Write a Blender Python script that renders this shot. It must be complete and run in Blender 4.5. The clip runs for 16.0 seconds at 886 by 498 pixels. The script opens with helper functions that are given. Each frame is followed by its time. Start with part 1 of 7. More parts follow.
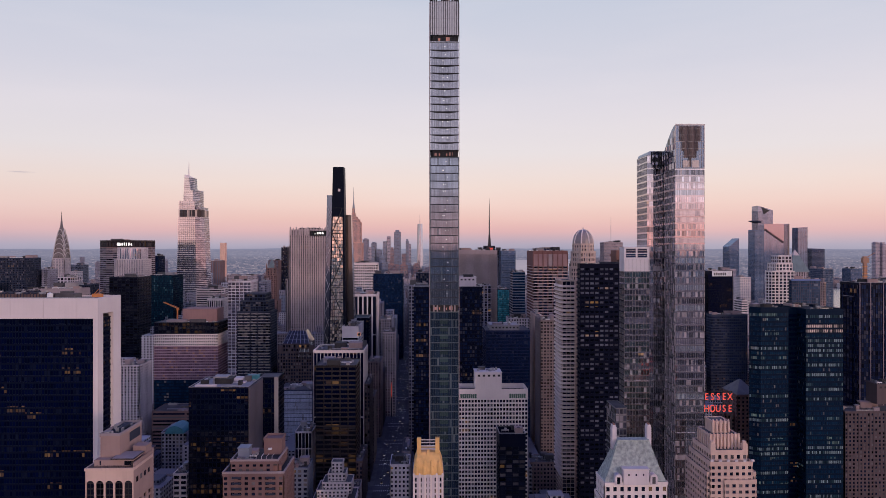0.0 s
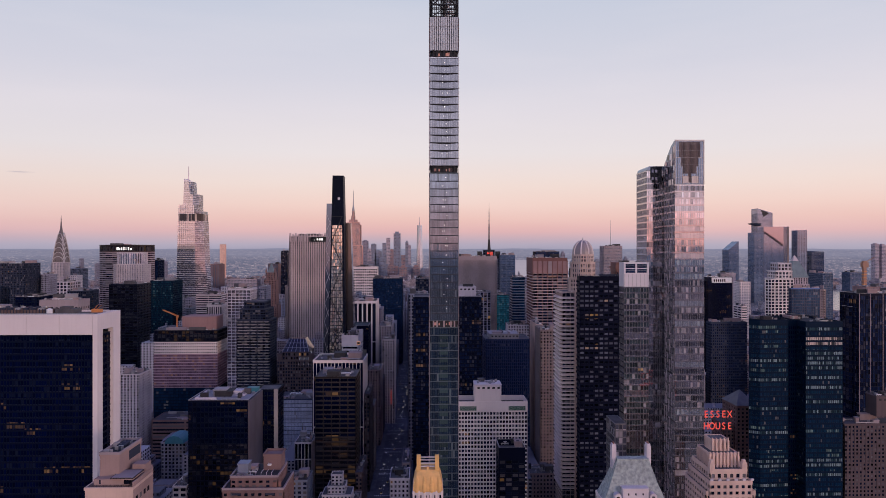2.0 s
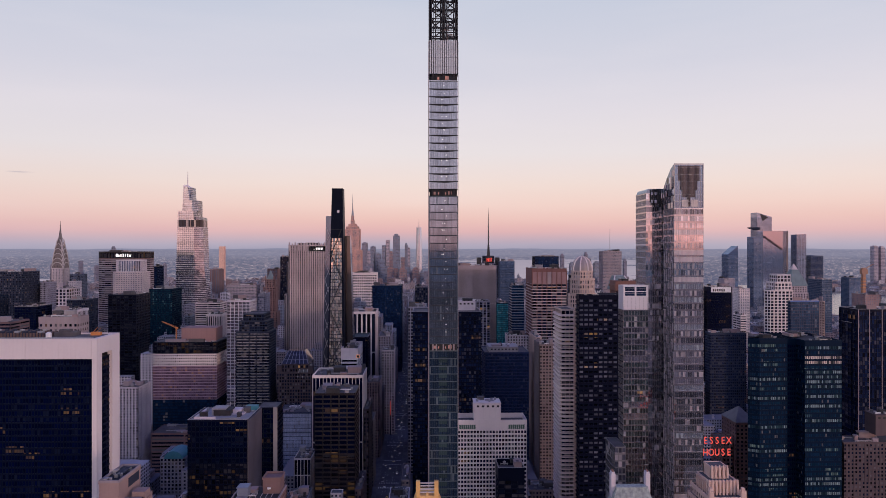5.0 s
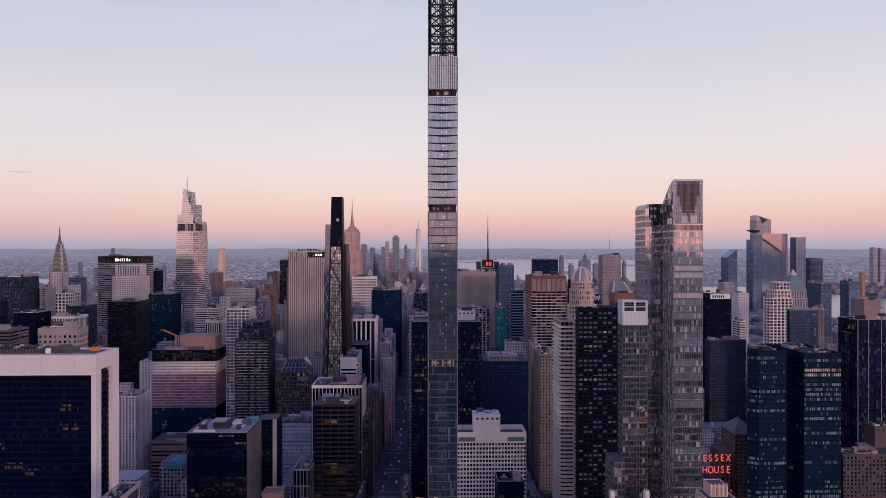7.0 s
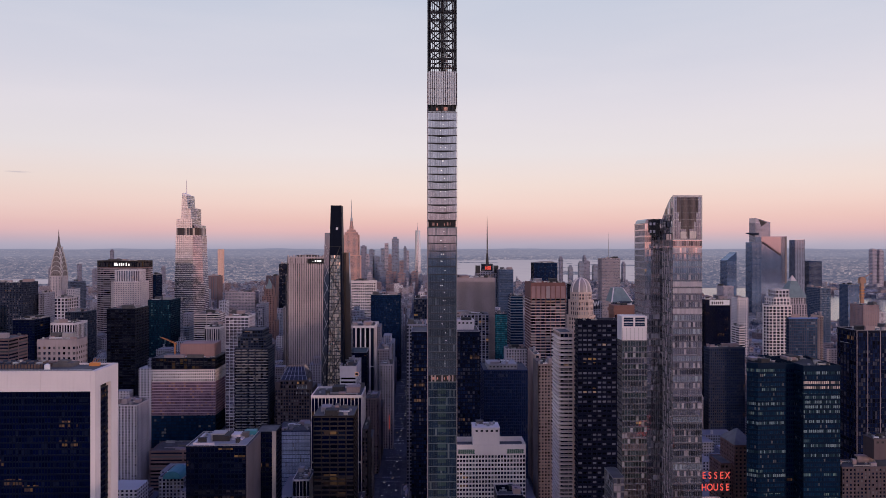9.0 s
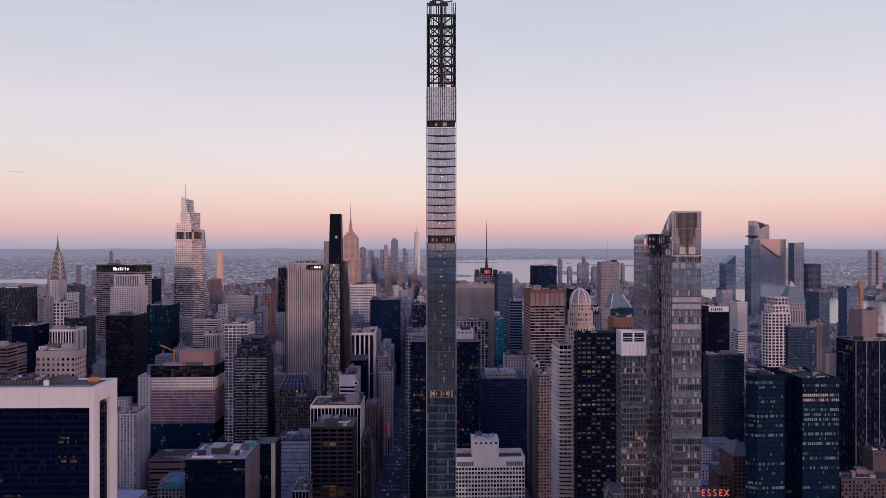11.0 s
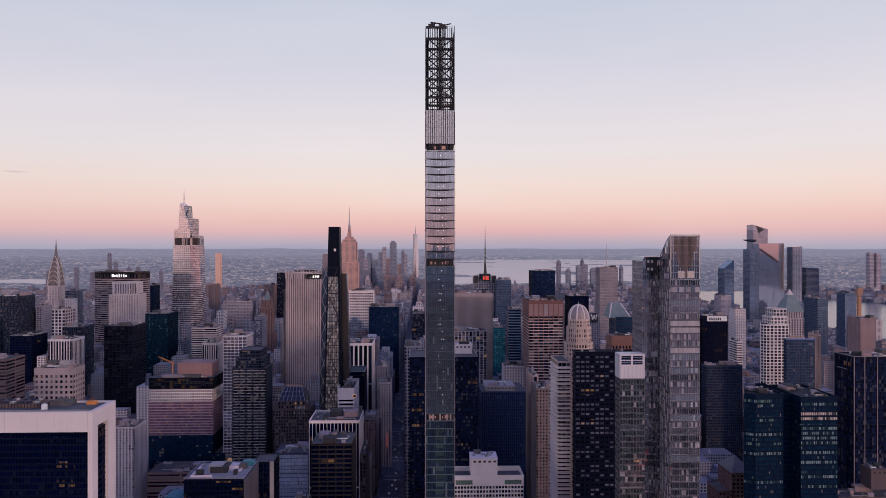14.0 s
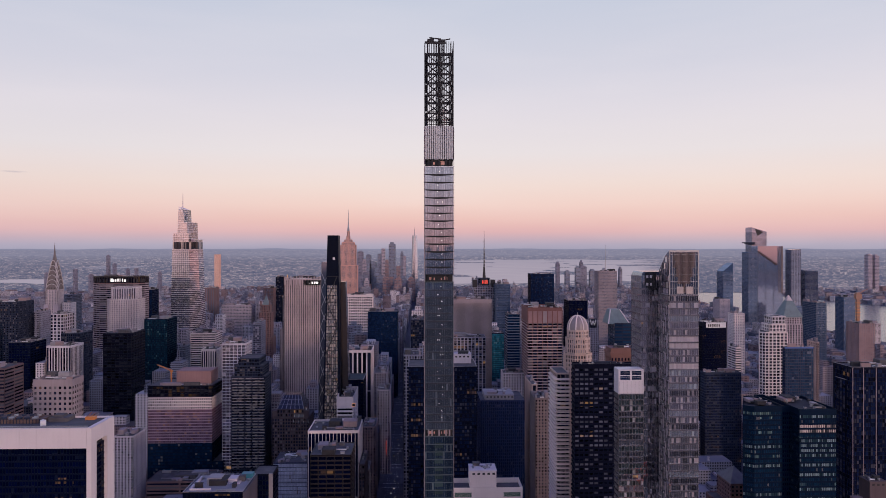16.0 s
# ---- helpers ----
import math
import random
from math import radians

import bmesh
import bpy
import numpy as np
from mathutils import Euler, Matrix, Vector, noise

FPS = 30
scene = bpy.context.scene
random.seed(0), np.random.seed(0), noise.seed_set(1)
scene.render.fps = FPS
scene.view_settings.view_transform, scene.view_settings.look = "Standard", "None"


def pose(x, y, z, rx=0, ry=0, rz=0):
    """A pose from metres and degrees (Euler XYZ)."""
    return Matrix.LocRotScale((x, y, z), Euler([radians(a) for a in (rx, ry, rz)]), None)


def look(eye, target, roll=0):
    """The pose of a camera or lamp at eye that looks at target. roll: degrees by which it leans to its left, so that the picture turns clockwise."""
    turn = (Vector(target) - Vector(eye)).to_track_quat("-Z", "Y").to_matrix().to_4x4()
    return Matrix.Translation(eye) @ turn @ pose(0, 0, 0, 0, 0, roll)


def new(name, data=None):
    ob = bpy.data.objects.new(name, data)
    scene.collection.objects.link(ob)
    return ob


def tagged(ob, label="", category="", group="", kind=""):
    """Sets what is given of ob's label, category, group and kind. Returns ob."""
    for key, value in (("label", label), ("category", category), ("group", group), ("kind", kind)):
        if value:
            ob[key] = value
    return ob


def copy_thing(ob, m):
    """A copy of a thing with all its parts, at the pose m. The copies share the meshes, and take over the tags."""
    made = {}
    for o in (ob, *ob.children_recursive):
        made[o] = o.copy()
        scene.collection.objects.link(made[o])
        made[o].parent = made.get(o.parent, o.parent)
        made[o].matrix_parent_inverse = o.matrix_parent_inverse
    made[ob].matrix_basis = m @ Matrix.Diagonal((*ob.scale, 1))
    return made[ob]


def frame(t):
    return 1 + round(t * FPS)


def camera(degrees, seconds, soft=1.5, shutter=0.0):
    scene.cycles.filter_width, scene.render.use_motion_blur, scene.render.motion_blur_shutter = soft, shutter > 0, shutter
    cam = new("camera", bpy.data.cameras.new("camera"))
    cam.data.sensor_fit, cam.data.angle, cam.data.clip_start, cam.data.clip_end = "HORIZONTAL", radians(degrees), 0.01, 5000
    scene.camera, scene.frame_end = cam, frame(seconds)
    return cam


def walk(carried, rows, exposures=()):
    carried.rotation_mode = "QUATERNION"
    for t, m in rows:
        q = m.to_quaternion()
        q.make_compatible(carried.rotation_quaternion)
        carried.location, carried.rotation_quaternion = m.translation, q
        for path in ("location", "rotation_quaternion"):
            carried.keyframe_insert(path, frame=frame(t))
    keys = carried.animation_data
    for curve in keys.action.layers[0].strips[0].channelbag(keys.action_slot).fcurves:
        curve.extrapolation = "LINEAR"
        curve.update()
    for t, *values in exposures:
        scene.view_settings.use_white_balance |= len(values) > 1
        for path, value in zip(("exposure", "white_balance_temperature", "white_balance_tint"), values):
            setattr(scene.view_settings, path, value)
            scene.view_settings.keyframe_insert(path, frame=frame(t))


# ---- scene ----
# ---- camera: a slow, steady climb over the park, turning a little to the right ----
def yaw_at(t):
    s = t / 16
    return -1.29 - 0.2207 * s - 0.0192 * s ** 2 - 0.3536 * s ** 3 + 0.1637 * s ** 4


cam = camera(64.4, 16.0, soft=0.6)
walk(cam, [(i * 0.5, pose(0, 0, 228 + 2.45 * i, 90, 0, yaw_at(i * 0.5))) for i in range(33)])

# ---- world: dusk sky, with the hazy land beyond the ground's edge ----
def lin(r, g, b):
    """Linear colour from 8-bit display values."""
    return tuple((c / 255 / 12.92) if c < 11 else ((c / 255 + 0.055) / 1.055) ** 2.4 for c in (r, g, b)) + (1.0,)


class Nodes:
    """Short hand for node trees."""

    def __init__(self, tree):
        self.t = tree
        tree.nodes.clear()

    def add(self, kind, **sets):
        n = self.t.nodes.new(kind)
        for k, v in sets.items():
            setattr(n, k, v)
        return n

    def put(self, socket, value):
        if isinstance(value, bpy.types.NodeSocket):
            self.t.links.new(value, socket)
        else:
            socket.default_value = value

    def math(self, op, a, b=0.0, c=0.0, clamp=False):
        n = self.add("ShaderNodeMath", operation=op, use_clamp=clamp)
        for s, v in zip(n.inputs, (a, b, c)):
            self.put(s, v)
        return n.outputs[0]

    def vec(self, op, a, b=(0, 0, 0)):
        n = self.add("ShaderNodeVectorMath", operation=op)
        self.put(n.inputs[0], a)
        if op == "SCALE":
            self.put(n.inputs["Scale"], b)
        else:
            self.put(n.inputs[1], b)
        return n.outputs[0]

    def mix(self, f, a, b, how="MIX"):
        n = self.add("ShaderNodeMix", data_type="RGBA", blend_type=how)
        self.put(n.inputs[0], f)
        self.put(n.inputs[6], a)
        self.put(n.inputs[7], b)
        return n.outputs[2]

    def noise(self, vector, scale, detail=2.0, rough=0.5):
        n = self.add("ShaderNodeTexNoise")
        self.put(n.inputs["Vector"], vector)
        n.inputs["Scale"].default_value, n.inputs["Detail"].default_value = scale, detail
        n.inputs["Roughness"].default_value = rough
        return n.outputs["Fac"]

    def ramp(self, f, stops):
        n = self.add("ShaderNodeValToRGB")
        e = n.color_ramp.elements
        while len(e) < len(stops):
            e.new(0.5)
        for el, (p, c) in zip(e, stops):
            el.position, el.color = p, c
        self.put(n.inputs[0], f)
        return n.outputs[0]

    def span(self, v, a, b, c=0.0, d=1.0):
        n = self.add("ShaderNodeMapRange")
        for s, x in zip(n.inputs, (v, a, b, c, d)):
            self.put(s, x)
        return n.outputs[0]


world = bpy.data.worlds.new("dusk")
scene.world = world
world.use_nodes = True
w = Nodes(world.node_tree)
way = w.add("ShaderNodeTexCoord").outputs["Generated"]
xyz = w.add("ShaderNodeSeparateXYZ")
w.put(xyz.inputs[0], way)
wx, wy, wz = xyz.outputs
# height over the horizon as a share of 90 degrees
up = w.math("MULTIPLY", w.math("ARCSINE", wz), 2 / math.pi)
sky = w.ramp(up, [(0.0, lin(164, 160, 182)), (0.004, lin(175, 166, 186)), (0.0085, lin(193, 171, 185)), (0.0165, lin(224, 179, 181)), (0.026, lin(234, 193, 187)),
                  (0.040, lin(240, 209, 201)), (0.0567, lin(239, 218, 211)), (0.085, lin(232, 223, 225)), (0.122, lin(224, 218, 226)), (0.15, lin(214, 212, 224)), (0.22, lin(197, 203, 220)),
                  (0.36, lin(136, 150, 210)), (0.6, lin(72, 90, 184)), (1.0, lin(42, 60, 164))])
# a little dimmer towards the east
sky = w.mix(w.span(wx, -0.1, -0.55, 0.0, 0.10), sky, lin(150, 158, 190))
nish = w.add("ShaderNodeTexSky", sky_type="NISHITA", sun_disc=False, sun_elevation=radians(3), sun_rotation=radians(118))
low = w.add("ShaderNodeVectorMath", operation="SCALE")
w.put(low.inputs[0], nish.outputs[0])
low.inputs["Scale"].default_value = 0.01
sky = w.mix(1.0, sky, low.outputs[0], "ADD")
# the afterglow on the north-west side, behind the camera
glow_side = w.math("MAXIMUM", w.math("ADD", w.math("MULTIPLY", wy, -0.8), w.math("MULTIPLY", wx, 0.6)), 0.0)
glow_low = w.span(up, 0.48, 0.10)
sky = w.mix(w.math("MULTIPLY", w.math("MULTIPLY", glow_side, glow_low), 0.72), sky, (1.62, 1.34, 1.47, 1.0))
low_band = w.math("MULTIPLY", glow_side, w.span(up, 0.062, 0.012))
sky = w.mix(w.math("MULTIPLY", low_band, 0.95), sky, (1.45, 0.66, 0.55, 1.0))
# thin cloud veil
veil = w.noise(w.vec("MULTIPLY", way, (1.5, 1.5, 9.0)), 2.2, 4.0)
sky = w.mix(w.math("MULTIPLY", w.span(veil, 0.45, 0.75), 0.10), sky, lin(250, 238, 238))
# one small dark wisp of cloud
wisp_x = w.math("DIVIDE", w.math("SUBTRACT", w.math("ARCTAN2", wx, wy), radians(-29.6)), radians(1.0))
wisp_z = w.math("DIVIDE", w.math("SUBTRACT", wz, 0.0935), 0.0016)
wisp_r = w.math("ADD", w.math("MULTIPLY", wisp_x, wisp_x), w.math("MULTIPLY", wisp_z, wisp_z))
ragged = w.noise(w.vec("MULTIPLY", way, (60.0, 60.0, 500.0)), 1.0, 3.0)
sky = w.mix(w.math("MULTIPLY", w.math("MULTIPLY", w.span(wisp_r, 1.0, 0.2), w.span(ragged, 0.35, 0.65)), 0.5), sky, lin(176, 168, 182))
# land far below: the way meets a plane 270 m down
down = w.math("MAXIMUM", w.math("MULTIPLY", wz, -1.0), 0.0006)
reach = w.math("DIVIDE", 0.27, down)
flat = w.add("ShaderNodeCombineXYZ")
w.put(flat.inputs[0], w.math("MULTIPLY", wx, reach))
w.put(flat.inputs[1], w.math("MULTIPLY", wy, reach))
quarter = w.noise(flat.outputs[0], 0.7, 3.0)
turn = w.math("ARCTAN2", wx, wy)


def far_cells(wide, high, off):
    """Random grey for each small cell of the far city: blocks a little taller than the gaps between them."""
    col = w.math("FLOOR", w.math("MULTIPLY", turn, wide))
    jog = w.add("ShaderNodeTexWhiteNoise", noise_dimensions="1D")
    w.put(jog.inputs["W"], w.math("ADD", col, off))
    row = w.math("FLOOR", w.math("ADD", w.math("MULTIPLY", wz, high), w.math("MULTIPLY", jog.outputs["Value"], 3.0)))
    pair = w.add("ShaderNodeCombineXYZ")
    w.put(pair.inputs[0], col)
    w.put(pair.inputs[1], row)
    pick = w.add("ShaderNodeTexWhiteNoise", noise_dimensions="2D")
    w.put(pick.inputs["Vector"], pair.outputs[0])
    return pick.outputs["Value"]


grain = w.math("ADD", w.math("MULTIPLY", far_cells(900.0, 1500.0, 0.3), 0.34), w.math("MULTIPLY", far_cells(250.0, 900.0, 7.7), 0.26))
polar = w.add("ShaderNodeCombineXYZ")
w.put(polar.inputs[0], w.math("MULTIPLY", turn, 130.0))
w.put(polar.inputs[1], w.math("MULTIPLY", wz, 700.0))
streaks = w.noise(polar.outputs[0], 1.0, 5.0, 0.75)
grain = w.math("ADD", grain, w.math("MULTIPLY", w.span(streaks, 0.3, 0.7), 0.40))
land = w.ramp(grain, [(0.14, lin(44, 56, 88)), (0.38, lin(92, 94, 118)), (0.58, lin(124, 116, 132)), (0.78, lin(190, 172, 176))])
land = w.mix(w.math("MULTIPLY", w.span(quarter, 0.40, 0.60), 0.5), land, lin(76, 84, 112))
# pale yards and inlets among the far quarters
inlet = w.noise(w.vec("MULTIPLY", flat.outputs[0], (0.5, 0.16, 1.0)), 1.0, 3.0)
land = w.mix(w.math("MULTIPLY", w.span(inlet, 0.66, 0.70), w.math("MULTIPLY", w.span(reach, 5.5, 7.0), 0.8)), land, lin(160, 154, 172))
# the harbour and the river mouth
px, py = w.math("MULTIPLY", wx, reach), w.math("MULTIPLY", wy, reach)
wob = w.math("MULTIPLY", w.math("SUBTRACT", w.noise(flat.outputs[0], 0.45, 4.0), 0.5), 5.0)
side = w.math("DIVIDE", px, py)
bay = w.math("MULTIPLY", w.span(w.math("ADD", side, w.math("MULTIPLY", wob, 0.012)), 0.035, 0.045), w.span(w.math("ADD", side, w.math("MULTIPLY", wob, 0.03)), 0.36, 0.31))
bay = w.math("MULTIPLY", bay, w.span(w.math("ADD", py, wob), 5.3, 5.6))
bay = w.math("MULTIPLY", bay, w.span(w.math("ADD", py, w.math("MULTIPLY", wob, 4.0)), 17.5, 17.0))
isle = w.span(w.noise(w.vec("MULTIPLY", flat.outputs[0], (0.85, 0.40, 1.0)), 1.0, 3.0), 0.585, 0.60)
bay = w.math("MULTIPLY", bay, w.math("SUBTRACT", 1.0, isle))
ripple = w.noise(w.vec("MULTIPLY", polar.outputs[0], (0.12, 1.3, 1.0)), 1.0, 3.0)
land = w.mix(bay, land, w.mix(ripple, lin(160, 150, 168), lin(184, 172, 184)))
creek = w.math("MULTIPLY", w.span(w.math("ABSOLUTE", w.math("SUBTRACT", w.math("ADD", py, w.math("MULTIPLY", wob, 0.6)), 6.2)), 0.30, 0.24), w.span(side, -0.49, -0.53))
land = w.mix(creek, land, lin(170, 160, 175))
# haze mixed into the land colour towards the horizon; a low line of hills
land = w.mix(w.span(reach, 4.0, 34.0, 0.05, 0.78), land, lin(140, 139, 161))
hill = w.math("ADD", w.math("MULTIPLY", w.noise(polar.outputs[0], 0.09, 3.0), 0.0052), -0.0026)
# unseen land to the north, behind the camera, hazed blue for glass to reflect
north = w.mix(w.span(down, 0.0, 0.10), lin(112, 122, 148), lin(66, 80, 106))
land = w.mix(w.span(wy, 0.05, -0.05), land, w.mix(w.math("MULTIPLY", grain, 0.5), north, lin(40, 52, 78)))
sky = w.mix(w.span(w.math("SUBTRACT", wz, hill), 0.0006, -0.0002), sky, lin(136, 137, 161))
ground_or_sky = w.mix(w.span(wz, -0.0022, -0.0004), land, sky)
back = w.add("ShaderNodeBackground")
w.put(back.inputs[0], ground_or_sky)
back.inputs[1].default_value = 1.0
w.t.links.new(back.outputs[0], w.add("ShaderNodeOutputWorld").inputs[0])

# ---- sun: last low light from behind on the right ----
lamp = bpy.data.lights.new("sun", "SUN")
lamp.energy, lamp.angle, lamp.color = 0.9, radians(6), (1.0, 0.64, 0.52)
sun = new("sun", lamp)
sun.matrix_world = look((0, 0, 900), (-0.62 * 900, 0.78 * 900, 900 - 0.10 * 900))


# ---- materials ----
def surface(name):
    m = bpy.data.materials.new(name)
    m.use_nodes = True
    n = Nodes(m.node_tree)
    b = n.add("ShaderNodeBsdfPrincipled")
    n.t.links.new(b.outputs[0], n.add("ShaderNodeOutputMaterial").inputs[0])
    return m, n, b


def stone(name, r, g, b, rough=0.85, stain=0.35, grime=1.0, shine=0.4):
    """Masonry: broad stains, streaks that run down and a fine grain."""
    m, n, s = surface(name)
    at = n.add("ShaderNodeNewGeometry").outputs["Position"]
    broad = n.noise(at, 0.035 * grime, 4.0)
    streak = n.noise(n.vec("MULTIPLY", at, (0.6, 0.6, 0.035)), 1.0, 3.0)
    fine = n.noise(at, 0.9, 3.0, 0.7)
    col = n.mix(n.span(broad, 0.35, 0.7), (r, g, b, 1), (r * (1 - stain), g * (1 - stain), b * (1 - stain * 0.9), 1))
    col = n.mix(n.math("MULTIPLY", n.span(streak, 0.5, 0.75), 0.45 * stain * 2), col, (r * 0.55, g * 0.53, b * 0.53, 1))
    col = n.mix(n.math("MULTIPLY", fine, 0.25), col, (r * 1.25, g * 1.22, b * 1.2, 1))
    n.put(s.inputs["Base Color"], col)
    s.inputs["Roughness"].default_value, s.inputs["Specular IOR Level"].default_value = rough, shine
    bump = n.add("ShaderNodeBump")
    bump.inputs["Strength"].default_value, bump.inputs["Distance"].default_value = 0.25, 0.1
    n.put(bump.inputs["Height"], fine)
    n.put(s.inputs["Normal"], bump.outputs[0])
    return m


def glass(name, base, mirror=0.3, lit=0.02, blinds=0.2, blind=(0.22, 0.21, 0.21), tilt=0.012, rough=0.06, glow=(1.0, 0.52, 0.22), power=0.3, single=False, vary=0.4, band=0.0, shine=0.5, rows=None):
    """Window glass seen from outside: dark, reflecting, a pane here and there with a blind down or a lamp on."""
    m, n, s = surface(name)
    geo = n.add("ShaderNodeNewGeometry")
    rnd = n.add("ShaderNodeObjectInfo").outputs["Random"]
    if not single:
        rnd = n.math("ADD", geo.outputs["Random Per Island"], n.math("MULTIPLY", rnd, 0.731))
    white = n.add("ShaderNodeTexWhiteNoise", noise_dimensions="1D")
    n.put(white.inputs["W"], n.math("MULTIPLY", rnd, 917.0))
    chan = n.add("ShaderNodeSeparateXYZ")
    n.put(chan.inputs[0], white.outputs["Color"])
    limit = blinds
    if rows:
        storey_no = n.add("ShaderNodeTexWhiteNoise", noise_dimensions="1D")
        sep = n.add("ShaderNodeSeparateXYZ")
        n.put(sep.inputs[0], geo.outputs["Position"])
        n.put(storey_no.inputs["W"], n.math("FLOOR", n.math("DIVIDE", n.math("ADD", sep.outputs[2], 0.4), rows[0])))
        limit = n.math("ADD", blinds, n.math("MULTIPLY", n.math("LESS_THAN", storey_no.outputs["Value"], rows[1]), rows[2]))
    shut = n.math("LESS_THAN", chan.outputs[0], limit)
    tone = n.span(chan.outputs[1], 0.0, 1.0, 1.0 - vary, 1.0 + vary)
    if band:
        storey = n.noise(n.vec("MULTIPLY", geo.outputs["Position"], (0.012, 0.012, 0.16)), 1.0, 2.0, 0.7)
        tone = n.math("MULTIPLY", tone, n.span(storey, 0.35, 0.65, 1.0 - band, 1.0 + band))
    col = n.vec("SCALE", base, tone)
    col = n.mix(n.math("MULTIPLY", shut, n.span(chan.outputs[1], 0.0, 1.0, 0.35, 1.0)), col, (*blind, 1))
    n.put(s.inputs["Base Color"], col)
    n.put(s.inputs["Metallic"], n.math("MULTIPLY", n.math("SUBTRACT", 1.0, n.math("MULTIPLY", shut, 0.6)), mirror))
    s.inputs["Roughness"].default_value, s.inputs["Specular IOR Level"].default_value = rough, shine
    lean = n.vec("SCALE", n.vec("SUBTRACT", white.outputs["Color"], (0.5, 0.5, 0.5)), tilt)
    n.put(s.inputs["Normal"], n.vec("NORMALIZE", n.vec("ADD", geo.outputs["Normal"], lean)))
    if lit:
        s.inputs["Emission Color"].default_value = (*glow, 1)
        # lamps are on in short runs of neighbouring rooms on one storey
        run = n.vec("FLOOR", n.vec("MULTIPLY", geo.outputs["Position"], (0.09, 0.09, 1 / 3.9)))
        room = n.add("ShaderNodeTexWhiteNoise", noise_dimensions="3D")
        n.put(room.inputs["Vector"], run)
        near = n.math("MULTIPLY", n.math("LESS_THAN", room.outputs["Value"], 0.01 + lit * 2.2), 0.6)
        n.put(s.inputs["Emission Strength"], n.math("MULTIPLY", n.math("LESS_THAN", chan.outputs[2], near), n.math("MULTIPLY", chan.outputs[0], power)))
    return m


def plain(name, r, g, b, rough=0.6, metal=0.0):
    m, n, s = surface(name)
    at = n.add("ShaderNodeNewGeometry").outputs["Position"]
    f = n.noise(at, 0.5, 4.0, 0.65)
    n.put(s.inputs["Base Color"], n.mix(f, (r * 0.75, g * 0.75, b * 0.75, 1), (r * 1.2, g * 1.2, b * 1.2, 1)))
    s.inputs["Roughness"].default_value, s.inputs["Metallic"].default_value = rough, metal
    return m


def shining(name, r, g, b, power):
    m, n, s = surface(name)
    n.put(s.inputs["Base Color"], (r, g, b, 1))
    s.inputs["Emission Color"].default_value, s.inputs["Emission Strength"].default_value = (r, g, b, 1), power
    return m


travertine = stone("travertine", 0.74, 0.67, 0.66, stain=0.12)
limestone = stone("limestone", 0.63, 0.55, 0.54)
warm_stone = stone("warm_stone", 0.68, 0.50, 0.42)
pink_stone = stone("pink_stone", 0.39, 0.275, 0.25)
pale_stone = stone("pale_stone", 0.69, 0.63, 0.65)
white_stone = stone("white_stone", 0.80, 0.71, 0.68, stain=0.22)
grey_stone = stone("grey_stone", 0.33, 0.32, 0.38)
dark_stone = stone("dark_stone", 0.026, 0.036, 0.066)
dark_trim = stone("dark_trim", 0.003, 0.006, 0.022, rough=0.5, shine=0.08)
black_metal = stone("black_metal", 0.003, 0.006, 0.018, rough=0.45, shine=0.10)
bronze_metal = stone("bronze_metal", 0.018, 0.013, 0.013, rough=0.4, shine=0.25)
rust_dark = stone("rust_dark", 0.030, 0.022, 0.025, rough=0.5)
brown_stone = stone("brown_stone", 0.21, 0.13, 0.125)
red_granite = stone("red_granite", 0.20, 0.095, 0.085, stain=0.25)
brick = stone("brick", 0.26, 0.135, 0.11)
tan_brick = stone("tan_brick", 0.38, 0.28, 0.27)
taupe = stone("taupe", 0.36, 0.30, 0.31)
concrete = stone("concrete", 0.36, 0.34, 0.34)
blue_metal = stone("blue_metal", 0.024, 0.036, 0.085, rough=0.4)
teal_metal = stone("teal_metal", 0.003, 0.014, 0.036, rough=0.5, shine=0.05)
blue_grid = stone("blue_grid", 0.040, 0.055, 0.095, rough=0.6, shine=0.2)
flank_stone = stone("flank_stone", 0.105, 0.095, 0.12, stain=0.4)
navy_metal = stone("navy_metal", 0.020, 0.036, 0.115, rough=0.45, shine=0.3)
# distance haze is put into these pale, bluish wall colours
hazed_stone = stone("hazed_stone", 0.50, 0.43, 0.46)
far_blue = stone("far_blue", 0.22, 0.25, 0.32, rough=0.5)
roof_grey = stone("roof_grey", 0.115, 0.11, 0.115, stain=0.5, grime=3.0)
roof_dark = stone("roof_dark", 0.045, 0.045, 0.05, stain=0.5, grime=3.0)
copper_dark = stone("copper_dark", 0.17, 0.23, 0.24, rough=0.6, stain=0.3, grime=4.0)
copper = stone("copper", 0.44, 0.50, 0.46, rough=0.7, stain=0.6, grime=16.0, shine=0.12)
steel = plain("steel", 0.33, 0.33, 0.35, 0.4, 0.6)
dark_steel = plain("dark_steel", 0.014, 0.014, 0.018, 0.6)
orange_paint = plain("orange_paint", 0.6, 0.22, 0.06, 0.5)
asphalt = stone("asphalt", 0.13, 0.125, 0.135, stain=0.4, grime=3.0)
paving = stone("paving", 0.17, 0.16, 0.165, stain=0.5, grime=4.0)
leafy = stone("leafy", 0.040, 0.066, 0.070, stain=0.6)
white_paint = plain("white_paint", 0.75, 0.75, 0.75)

